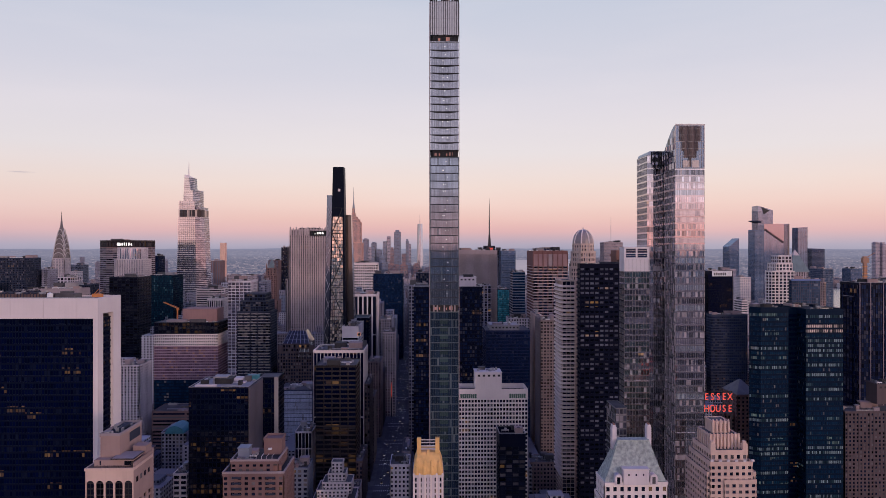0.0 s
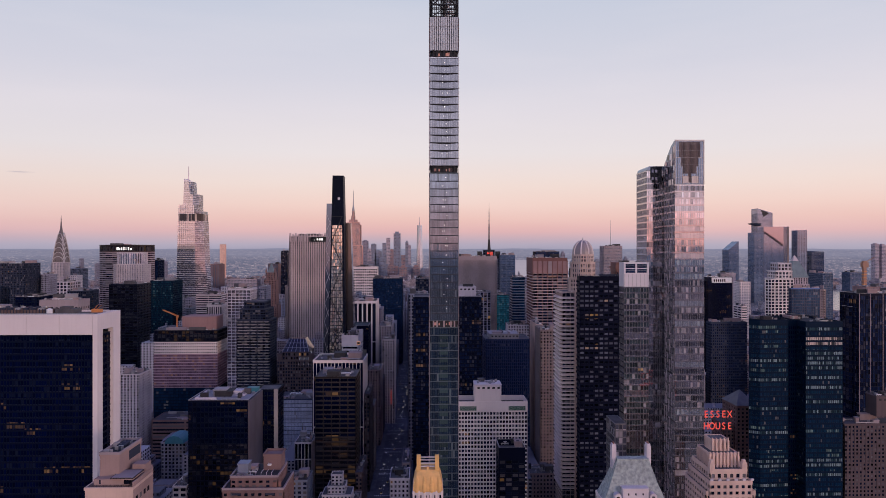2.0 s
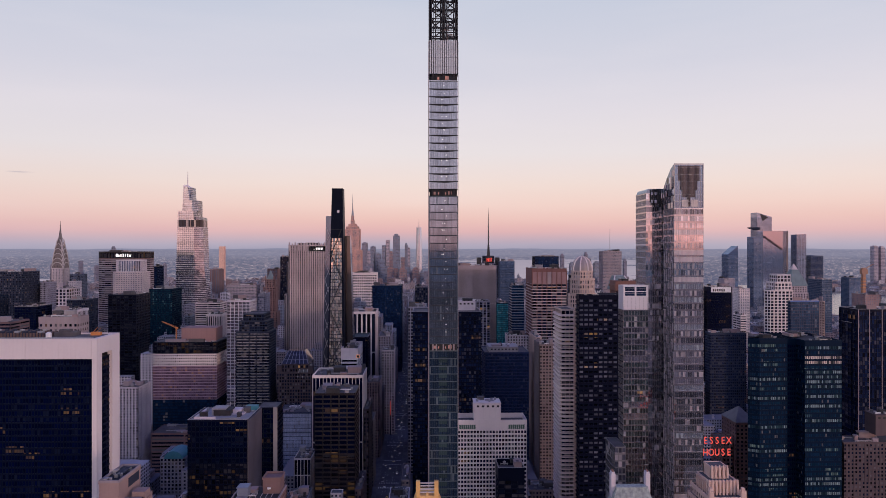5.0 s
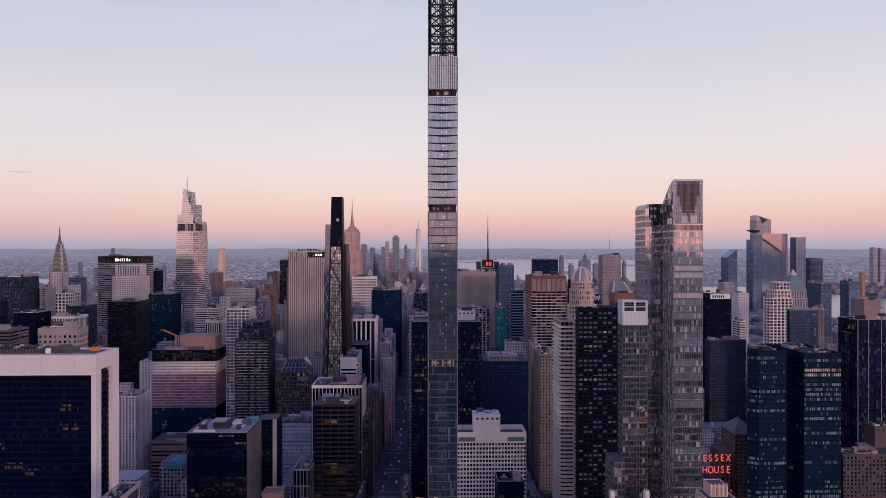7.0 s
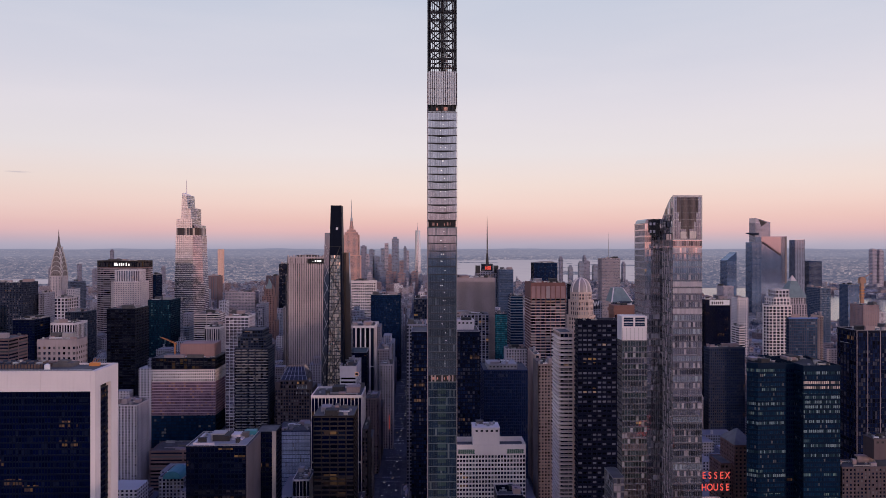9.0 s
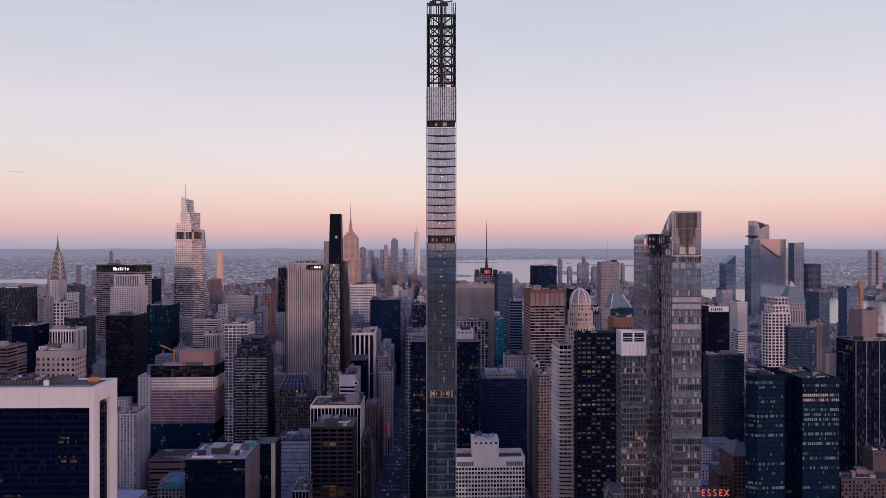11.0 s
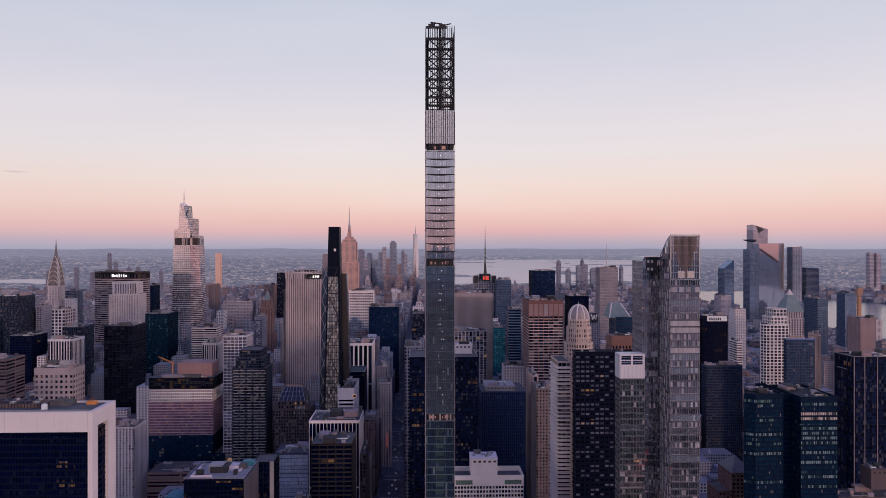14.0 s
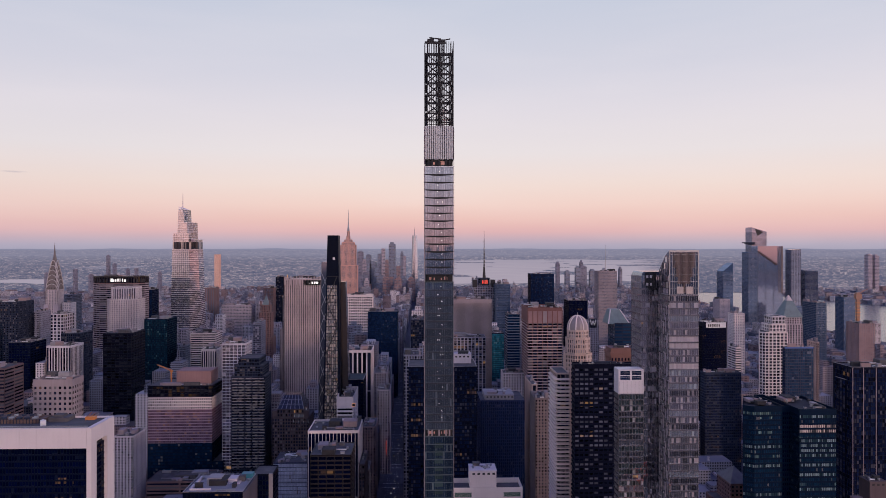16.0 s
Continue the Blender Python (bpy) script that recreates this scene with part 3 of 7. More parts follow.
# ---- the slender tower ----
def slender_tower():
    x0, x1, y0, y1 = -9.05, 9.05, -12.5, 12.5
    root = thing("slender_tower", 10.85, 455.5, "very slim glass and terracotta tower with an unfinished open steel crown", "skyscraper")
    used.append((0, 22, 430, 475))
    ring = rect(x0, x1, y0, y1)
    # the dark ground's reflection is put into the lower panes' own tint
    for a, b in ((0, 188.6), (192.6, 285.9), (290.2, 358.6)):
        facade(root, ring, a, b, rib_pale if a > 280 else slim_blue, (pane_sky if a > 280 else pane_mid) if a > 0 else pane_low, spandrel=band_black if a > 280 else slim_blue, bay=1.13, floor=4.86, pier=0.06, span=0.10, depth=0.35, cap=0.4, flank=pane_grey,
               single=210 if a > 280 else 0, pane_one=single_sky, roof=roof_dark)
        # dark strips, bowed lower in the middle, stand in for shade at each storey
        if a > 0:
            count = round((b - a - 0.4) / 4.86)
            for k in range(1, count):
                z = a + k * (b - a - 0.4) / count
                sag = 0.62 if a > 280 else 0.25
                low = [(x0 + 0.3 + 17.5 * i / 12, z - 0.2 - sag * math.sin(math.pi * i / 12)) for i in range(13)]
                ring_ = low + [(x1 - 0.3, z + 0.22), (x0 + 0.3, z + 0.22)]
                part("floor_shade", Shape().prism([(p, y0 + 0.25, q) for p, q in ring_], [(p, y0 - 0.06, q) for p, q in ring_]), band_black if a > 280 else edge_navy, root)
    # open plant storeys
    for z in (188.6, 285.9, 358.6):
        h = 4.3 if z > 200 else 4.0
        part("plant_floor", Shape().box(x0 + 1.6, x1 - 1.6, y0 + 1.6, y1 - 1.6, z - 0.3, z + h + 0.1).box(x0 + 0.4, x1 - 0.4, y0 + 3.0, y1 - 3.0, z - 0.2, z + h + 0.2), dark_steel, root)
        for x in (-6.6, -4.4, 0.0, 4.4, 6.6):
            part("column", Shape().box(x - 0.45, x + 0.45, y0 + 0.1, y0 + 0.9, z - 0.2, z + h + 0.2), taupe if z < 200 else dark_steel, root)
        for x, w_ in ((-6.2, 1.4), (-3.4, 0.7), (1.2, 0.5), (3.0, 2.2)) if z < 300 else ((-3.8, 1.2), (1.0, 2.6)):
            part("lit_panel", Shape().box(x, x + w_, y0 + 1.45, y0 + 1.58, z + 1.0, z + 2.2 + 0.4 * w_), work_light, root, "lit work space inside an open storey")
    # screen of fins below the crown
    part("screen", Shape().box(x0 + 0.2, x1 - 0.2, y0 + 0.1, y1 - 0.2, 362.9, 384.0), screen_grey, root, "pale screen behind the fins")
    for z in (367.4, 373.2, 378.0):
        part("screen_joint", Shape().box(x0 + 0.1, x1 - 0.1, y0 + 0.04, y1 - 0.1, z - 0.12, z + 0.12), steel, root)
    # fins run up to the open top
    for k in range(14):
        x = x0 + 0.15 + k * (x1 - x0 - 0.3) / 13
        wide = 0.22 if k in (0, 1, 12, 13) else 0.19
        part("fin", Shape().box(x - wide, x + wide, y0 - 0.25, y0 + 0.35, 362.9, 437.2), dark_steel, root)
        if k % 3 == 0:
            part("fin", Shape().box(x - 0.13, x + 0.13, y1 - 0.35, y1 + 0.25, 362.9, 436.8), dark_steel, root)
    for k in range(8):
        y = y0 + 2 + k * 3.0
        for x in (x0, x1):
            part("fin", Shape().box(x - 0.2, x + 0.2, y - 0.13, y + 0.13, 362.9, 436.5), dark_steel, root)
    # open crown: landings, tall cross braces and a middle column
    for z, thick in ((386.4, 0.4), (389.0, 0.35), (391.6, 0.9), (397.7, 0.35), (402.9, 1.0), (409.8, 0.35), (416.1, 0.9), (422.7, 0.35), (428.4, 1.6)):
        s = Shape().box(x0 + 0.3, x1 - 0.3, y0 + 0.5, y0 + 1.5, z, z + thick).box(x0 + 0.3, x1 - 0.3, y1 - 1.5, y1 - 0.5, z, z + thick)
        s.box(x0 + 0.4, x0 + 1.4, y0 + 1.5, y1 - 1.5, z, z + thick).box(x1 - 1.4, x1 - 0.4, y0 + 1.5, y1 - 1.5, z, z + thick)
        part("landing", s, dark_steel, root)
    for x, w_ in ((-7.4, 0.3), (-1.6, 0.22), (0.0, 0.5), (1.6, 0.22), (7.4, 0.3)):
        for y in (y0 + 1.9, y1 - 1.9):
            part("crown_column", Shape().box(x - w_, x + w_, y - 0.3, y + 0.3, 383.0, 436.5), dark_steel, root)
    for za, zb in ((391.8, 403.2), (403.6, 416.4), (416.8, 429.0)):
        for y in (y0 + 0.9, y1 - 0.9):
            part("brace", Shape().bar((-7.6, y, za), (7.6, y, zb), 0.62), dark_steel, root)
            part("brace", Shape().bar((7.6, y, za), (-7.6, y, zb), 0.62), dark_steel, root)
    part("hub_plate", Shape().box(-1.6, 1.6, y0 + 0.55, y0 + 0.75, 408.6, 411.4).box(-1.5, 1.5, y0 + 0.55, y0 + 0.75, 396.5, 399.0).box(-1.5, 1.5, y0 + 0.55, y0 + 0.75, 421.6, 424.0), dark_steel, root)
    for k in range(7):
        z = 384.4 + k * 1.5
        part("panel", Shape().box(-1.0 + (k * 5 % 4) * 1.4, 3.2 + (k * 3 % 4) * 1.3, y0 + 1.7, y0 + 1.82, z, z + 1.1), pale_stone, root)
    # lamps under the ceilings and the service core behind the glass
    spots = random.Random(61)
    for start, n in ((192.6, 19), (290.2, 14)):
        for k in range(1, n):
            z = start + k * 4.86 + spots.uniform(1.6, 3.6)
            for j in range(spots.choice((1, 1, 1, 2))):
                x = spots.uniform(-1.6, 2.2)
                part("ceiling_lamp", Shape().box(x, x + 0.4, y0 + 0.02, y0 + 0.05, z, z + 0.4), lamp_white_dim, root)
    core_ = Shape()
    for k in range(36):
        z = 10 + k * 4.86
        core_.box(-2.9, 2.4, y0 + 0.02, y0 + 0.06, z + 0.9, z + 4.2)
    tagged(part("core_bay", core_, core_glass, root, "darker middle bay behind the glass"), kind="stuff")
    part("crane_rail", Shape().box(-8.6, 4.6, -3.0, -2.0, 438.6, 440.0).box(-7.4, -3.0, -3.4, -1.0, 440.0, 441.4).box(-0.5, 4.0, -3.4, -1.2, 440.0, 441.2).bar((2.0, -2.5, 440.6), (7.4, -2.5, 441.8), 0.6).bar((-6.0, -2.5, 442.4), (1.5, -2.5, 441.6), 0.7).box(-5.6, -4.6, -3.0, -2.0, 441.2, 442.8), dark_steel, root, "maintenance crane on top")
    for x in (-7.0, -3.0, 3.0):
        part("crane_post", Shape().box(x - 0.3, x + 0.3, -2.8, -2.2, 428.4, 438.8), dark_steel, root)
    for x in (x0 - 0.25, x1 + 0.25):
        for y in (y0 + 0.3, y1 - 0.3):
            part("corner_strip", Shape().box(x - 0.14, x + 0.14, y - 0.5, y + 0.5, 0, 383.0), taupe, root, "thin terracotta corner strip")


lamp_white_dim = shining("lamp_white_dim", 1.0, 0.95, 0.9, 0.7)
rib_pale = plain("rib_pale", 0.52, 0.54, 0.60, 0.22, 0.95)
slim_blue = plain("slim_blue", 0.080, 0.11, 0.13, 0.45, 0.3)
band_black = plain("band_black", 0.004, 0.0045, 0.006, 0.75)
core_glass = glass("core_glass", (0.055, 0.095, 0.10), 0.35, lit=0.0, blinds=0.0, tilt=0.004, vary=0.4)
slim_grey = plain("slim_grey", 0.16, 0.16, 0.17, 0.45, 0.3)
work_light = shining("work_light", 0.6, 0.30, 0.24, 0.12)
screen_grey = plain("screen_grey", 0.46, 0.46, 0.49, 0.3, 0.7)
slender_tower()


# ---- the curved blue glass tower with its wings ----
def curved_tower():
    ox, oy = 157.5, 455.0
    root = thing("curved_tower", ox, oy, "tall glass tower with curved shoulders and rippled dark flanks", "skyscraper")
    used.append((118, 175, 430, 490))
    main = rect(153.8 - ox, 172.2 - ox, 433 - oy, 453.5 - oy)
    kw = dict(bay=1.45, floor=4.2, pier=0.05, span=0.24, depth=0.2, cap=0.3, flank=pane_ripple, roof=roof_dark, spandrel=pale_glass)
    facade(root, main, 0, 278, steel, pane_silver, row_mats=(pane_silver, row_night, row_mixed, row_night, row_blue, row_low, row_night, row_pale), row_seed=5, **kw)
    # crown: shoulder that falls away to the back
    prof = [(-22.0, 278.0), (-22.0, 305.2), (-19.5, 304.6), (-15.0, 302.4), (-10.5, 299.0), (-6.0, 295.2), (-1.5, 291.0), (-1.5, 278.0)]
    a, b = main[0][0], main[1][0]
    part("crown", Shape().prism([(b, y, z) for y, z in prof], [(a, y, z) for y, z in prof]), crown_glass, root, "glass shoulder under the roof line")
    part("crown_edge", Shape().box(a - 0.1, b + 0.1, -22.3, -22.0, 304.6, 305.6).box(a - 0.1, a + 0.5, -22.2, -22.0, 278, 305).box(b - 0.5, b + 0.1, -22.2, -22.0, 278, 305), steel, root)
    mid_ = (a + b) / 2
    # dark grille that narrows downwards in steps
    for half, low_ in ((6.7, 294.8), (5.3, 289.0), (4.0, 284.6), (0.8, 279.0)):
        part("grille", Shape().box(mid_ - half, mid_ + half, -22.12 - half * 0.004, -22.02, low_, 304.2), grille_brown, root, "dark brown louvred grille")
    for k in range(19):
        x = mid_ - 6.5 + k * 0.72
        u = abs(x - mid_)
        low_ = 295.2 if u > 5.3 else 289.4 if u > 4.0 else 285.0 if u > 0.8 else 279.4
        part("grille_slat", Shape().box(x - 0.1, x + 0.1, -22.4, -22.15, low_, 304.1), slat_brown, root)
    for k, x in enumerate((a + 4.6, a + 10.4)):
        part("lit_window", Shape().box(x, x + 4.2, -22.3, -22.03, 278.6, 283.0), blind_warm, root, "pale shaded window")
    for k in range(13):
        x = a + 0.4 + k * 1.46
        part("crown_mullion", Shape().box(x - 0.07, x + 0.07, -22.3, -22.01, 278.2, 304.6), steel, root)
    for k in range(6):
        part("crown_rail", Shape().box(a, b, -22.2, -22.01, 281.9 + k * 4.2, 282.1 + k * 4.2), steel, root)
    r = random.Random(4)
    rip = Shape()
    for j in range(10):
        for k in range(7):
            y = -21.6 + j * 2.0
            top_ = 305.0 - max(0.0, (y + 21.6)) * 0.68
            z = 278 + k * 4.0
            if z + 3.6 < top_:
                d = r.uniform(0.05, 0.5)
                rip.poly([(a - d, y + 1.8, z), (a - 0.05, y, z), (a - 0.05, y, z + 3.6), (a - d, y + 1.8, z + 3.6)])
    tagged(part("flank_panes", rip, pane_ripple, root), kind="stuff")
    brk = Shape()
    for j in range(5):
        z, y = 6.0 + r.uniform(0, 6), -21.4 + j * 4.05
        while z < 270:
            tall, off = r.uniform(4.0, 9.5), r.choice((0.0, 1.5))
            brk.box(a - 0.22, a - 0.05, y + off, y + off + 0.7, z, z + tall)
            if r.random() < 0.6:
                brk.box(a - 0.22, a - 0.05, y + off, y + off + 2.2, z + tall - 0.5, z + tall + 0.3)
            z += tall + r.uniform(0.6, 4.0)
    tagged(part("flank_bracket", brk, bracket_pale, root, "pale angular strips on the flank"), kind="stuff")
    wing = rect(142.8 - ox, 170 - ox, 454.2 - oy, 476 - oy)
    facade(root, wing, 0, 289, steel, row_mixed, row_mats=(pane_silver, row_night, row_low, row_dark, row_night), row_seed=11, **{**kw, "flank": pane_silver})
    wa, wb_ = wing[0][0], wing[1][0]
    prof = [(wa + 0.3, 288.8), (wb_, 288.8), (wb_, 291.6), (wa + 1.8, 291.6), (wa + 0.9, 290.8)]
    part("crown", Shape().prism([(x, 21.0, z) for x, z in prof], [(x, -0.8, z) for x, z in prof]), crown_glass, root)
    for k in range(6):
        x = wa + 2.6 + k * 1.25
        part("grille_slat", Shape().box(x, x + 0.9, -1.15, -0.82, 283.0 - (k % 3) * 1.6, 291.0), dark_steel, root)
    for x, z in ((3.2, 287.5), (5.6, 287.5), (3.2, 282.6), (5.6, 282.6)):
        part("vent", Shape().box(wa + x, wa + x + 1.3, -1.3, -0.9, z, z + 1.8), pale_stone, root)
    # lower wing with a white box on top
    lo = rect(125.9 - ox, 142.2 - ox, 447 - oy, 458 - oy)
    facade(root, lo, 0, 213.7, slim_grey, pane_grey, row_mats=(row_fir, row_night, row_fir, row_dark, row_fir, row_night), row_seed=8, bay=1.8, floor=3.7, pier=0.10, span=0.22, spandrel=pale_glass, depth=0.3, cap=0.3, flank=pane_ripple)
    part("roof_box", Shape().box(lo[0][0], lo[1][0], lo[0][1], lo[2][1], 213.7, 229.2), white_panel, root, "white panelled roof box")
    for i in range(2):
        for z, tall in ((225.6, 2.6), (222.6, 2.4)):
            x = lo[0][0] + 1.2 + i * 7.4
            part("louvre_frame", Shape().box(x, x + 6.2, lo[0][1] - 0.06, lo[0][1] - 0.01, z, z + tall), pane_navy, root, "dark opening in the roof box")
            part("louvre", Shape().box(x, x + 6.2, lo[0][1] - 0.14, lo[0][1] - 0.07, z + tall * 0.5, z + tall * 0.5 + 0.2), steel, root)
    for k in range(7):
        x = lo[0][0] + 0.4 + k * 2.55
        part("panel_joint", Shape().box(x, x + 0.14, lo[0][1] - 0.1, lo[0][1] - 0.01, 213.8, 221.6), steel, root)
    sm = rect(118.5 - ox, 125.7 - ox, 440 - oy, 462 - oy)
    facade(root, sm, 0, 128, slim_grey, pane_grey, bay=2.7, floor=4.3, pier=0.16, span=0.2, depth=0.3, cap=0.3)


crown_glass = glass("crown_glass", (0.16, 0.19, 0.26), 0.84, lit=0, blinds=0, tilt=0.0, rough=0.08, vary=0.0)
bracket_pale = plain("bracket_pale", 0.64, 0.55, 0.58, 0.4, 0.2)
slat_brown = plain("slat_brown", 0.17, 0.12, 0.12, 0.5)
grille_brown = plain("grille_brown", 0.075, 0.052, 0.056, 0.5)
blind_warm = plain("blind_warm", 0.40, 0.37, 0.38, 0.4, 0.5)
white_panel = stone("white_panel", 0.70, 0.67, 0.70, rough=0.35, stain=0.2)
curved_tower()


# ---- white-framed slab ----
beacon_red = shining("beacon_red", 1.0, 0.06, 0.05, 2.0)
hoist_paint = plain("hoist_paint", 0.34, 0.18, 0.12, 0.6)
louvre_green = plain("louvre_green", 0.05, 0.12, 0.09, 0.5)
teal_paint = plain("teal_paint", 0.04, 0.20, 0.25, 0.5)
blue_paint = plain("blue_paint", 0.05, 0.14, 0.42, 0.4)
rust_screen = stone("rust_screen", 0.15, 0.10, 0.085, stain=0.5, grime=5.0)


def framed_slab():
    ox, oy = -246.0, 448.0
    root = thing("framed_slab", ox, oy, "black glass office slab in a white travertine frame", "office tower")
    used.append((-295, -195, 428, 480))
    xa, xb, ya, yb, h = -46.0, 46.0, -16.0, 16.0, 198.0
    facade(root, rect(xa + 2, xb - 1.6, ya + 1.2, yb - 1.2), 0, h - 12.5, dark_trim, pane_black, bay=1.75, floor=3.9, pier=0.10, span=0.28, depth=0.3, cap=0.2, single=220, pane_one=single_black)
    n = 9
    for k in range(n):
        a = xa + k * (xb - 3.0 - xa) / n
        part("frame_panel", Shape().box(a + 0.04, a + (xb - 3.0 - xa) / n - 0.04, ya, ya + 1.6, h - 12.3, h), travertine, root)
    part("frame_post", Shape().box(xb - 2.9, xb, ya, ya + 7.0, 0, h), travertine, root)
    part("frame_post", Shape().box(xb - 2.9, xb, yb - 11.0, yb, 0, h), travertine, root)
    part("frame_lintel", Shape().box(xb - 2.9, xb, ya + 7.0, yb - 11.0, h - 9.8, h), travertine, root)
    part("frame_post", Shape().box(xa, xa + 2.9, ya + 1.7, yb, 0, h), travertine, root)
    part("frame_panel", Shape().box(xa + 3.0, xb - 3.0, yb - 1.6, yb, h - 12.3, h), travertine, root)
    part("roof", Shape().box(xa + 3, xb - 3, ya + 1.7, yb - 1.7, h - 3, h - 0.9), roof_grey, root)
    # plant on the roof
    part("plant_screen", Shape().box(-44, 8, 0, 13, h - 1, h + 1.5).box(-40, 4, 3, 11, h + 1.5, h + 2.4), rust_screen, root, "brown louvred plant screen")
    for k in range(10):
        part("plant_unit", Shape().box(-42 + k * 4.8, -39 + k * 4.8, 1, 4, h + 1.5, h + 2.6).tube(-40.5 + k * 4.8, 7.5, h + 2.4, h + 3.3, 1.3, 1.3, 10), dark_stone if k % 3 else steel, root)
    part("plant_room", Shape().box(10, 22, 4, 14, h - 1, h + 1.6).box(12, 18, 6, 12, h + 1.6, h + 3.0), roof_grey, root)
    part("beacon", Shape().tube(-43.0, -2.0, h - 0.9, h + 1.8, 0.12, 0.12, 6).tube(-43.0, -2.0, h + 1.8, h + 2.6, 0.45, 0.45, 8), beacon_red, root, "red warning lamp on a post")
    for k in range(26):
        x = -43.6 + k * 2.0
        part("screen_post", Shape().box(x, x + 0.35, -0.35, 0.0, h - 1, h + 1.9), dark_stone, root)
    part("roof_walk", Shape().box(-44, 42, -12, -11.3, h - 0.9, h + 0.3), steel, root)
    part("white_tank", Shape().tube(12, -6, h - 1, h + 2.4, 1.7, 1.7, 14).tube(12, -6, h + 2.4, h + 3.0, 1.7, 0.5, 14), white_paint, root)
    part("window_rig", Shape().box(31, 37, 8, 11, h - 1, h + 1.2).bar((32, 9, h + 1), (36, 7, h + 4.5), 0.3).bar((34, 9, h + 1), (38, 7, h + 4.0), 0.3), orange_paint, root, "orange window-cleaning rig")


framed_slab()


# ---- art-deco hotel with the red roof sign ----
def sign_hotel():
    ox, oy = 156.5, 378.0
    root = thing("deco_hotel", ox, oy, "stepped pinkish brick art-deco hotel with a crown", "hotel")
    used.append((140, 174, 355, 405))
    st = dict(bay=3.2, floor=3.2, pier=0.46, span=0.48, depth=0.4, cap=1.6)
    facade(root, rect(-13, 12.5, -20, 10), 0, 113.5, warm_stone, pane_dark, single=60, pane_one=single_dark, **st)
    facade(root, rect(-11.5, 10.5, -20.8, 8.6), 0, 119.0, warm_stone, pane_dark, single=60, pane_one=single_dark, **st)
    facade(root, rect(-4.5, 12.2, -21.6, 6), 0, 110.0, warm_stone, pane_dark, single=60, pane_one=single_dark, **st)
    facade(root, rect(-10.0, 9.4, -17.5, 7), 118.5, 124.0, warm_stone, pane_dark, single=12, pane_one=single_dark, **st)
    facade(root, rect(-8.0, 7.4, -11.5, 5), 124.0, 130.6, warm_stone, pane_dark, bay=2.3, floor=6, pier=0.86, span=0.3, depth=0.6, cap=0.8)
    facade(root, rect(-5.0, 4.2, -7, 3), 130.2, 136.6, warm_stone, pane_dark, bay=2.4, floor=5, pier=0.86, span=0.35, depth=0.5, cap=0.8)
    for k in range(9):
        x = -7.8 + k * 1.88
        part("buttress", Shape().box(x - 0.5, x + 0.5, -12.4, -11.5, 121.0, 129.2).box(x - 0.35, x + 0.35, -12.2, -11.5, 129.2, 131.2), warm_stone, root)
    for k in range(6):
        y = -10.5 + k * 2.8
        part("buttress", Shape().box(-8.8, -8.0, y - 0.5, y + 0.5, 121.0, 129.6), warm_stone, root)
    for k in range(5):
        x = -4.6 + k * 2.1
        part("buttress", Shape().box(x - 0.45, x + 0.45, -7.8, -7.0, 130.6, 136.2).box(x - 0.3, x + 0.3, -7.6, -7.0, 136.2, 137.4), warm_stone, root)
    for x in (-8.7, 8.1):
        part("corner_turret", Shape().box(x - 1.3, x + 1.3, -17.5, -14.8, 124.0, 127.0).box(x - 0.8, x + 0.8, -17.0, -15.2, 127.0, 128.4), warm_stone, root)
    for k in range(6):
        x = -10.5 + k * 4.2
        part("coping_block", Shape().box(x - 0.7, x + 0.7, -21.2, -20.2, 119.0, 119.9), pale_stone, root)
    r = random.Random(7)
    for k in range(6):
        x = r.uniform(-16, 15)
        part("roof_shed", Shape().box(x * 0.6 - 1.3, x * 0.6 + 1.3, 7.2, 8.4, 118.0, 120.5 + r.random() * 2), tan_brick, root)
    facade(root, rect(-6, 15, 10.1, 24), 0, 114.6, brown_stone, pane_dark, **st)
    sg = thing("roof_sign", 162.4, 389.0, "two-line red lamp sign on a steel frame over the hotel roof", "sign", z=138.0)
    fr = Shape()
    for x in (-7.6, -2.6, 2.6, 7.6):
        fr.box(x - 0.12, x + 0.12, 0.2, 0.45, -24.0, 10.6)
    for z in (-1.2, 3.6, 5.4, 10.2):
        fr.box(-8.0, 8.0, 0.2, 0.4, z, z + 0.2)
    part("sign_frame", fr, dark_steel, sg)
    for row, word in enumerate(("ESSEX", "HOUSE")):
        for k, letter in enumerate(word):
            cu = bpy.data.curves.new("letter", "FONT")
            cu.body, cu.size, cu.extrude, cu.align_x, cu.offset = letter, 5.5, 0.12, "CENTER", 0.03
            tmp = bpy.data.objects.new("letter", cu)
            scene.collection.objects.link(tmp)
            me = bpy.data.meshes.new_from_object(tmp.evaluated_get(bpy.context.evaluated_depsgraph_get()))
            bpy.data.objects.remove(tmp)
            me.materials.clear()
            me.materials.append(sign_red)
            lt = new("letter", me)
            lt.parent = sg
            lt.matrix_basis = pose(-6.6 + k * 3.3, 0.0, 5.8 - row * 6.6, 90, 0, 0) @ Matrix.Diagonal((0.78, 1, 1, 1))


sign_red = shining("sign_red", 0.9, 0.10, 0.07, 0.42)
sign_hotel()


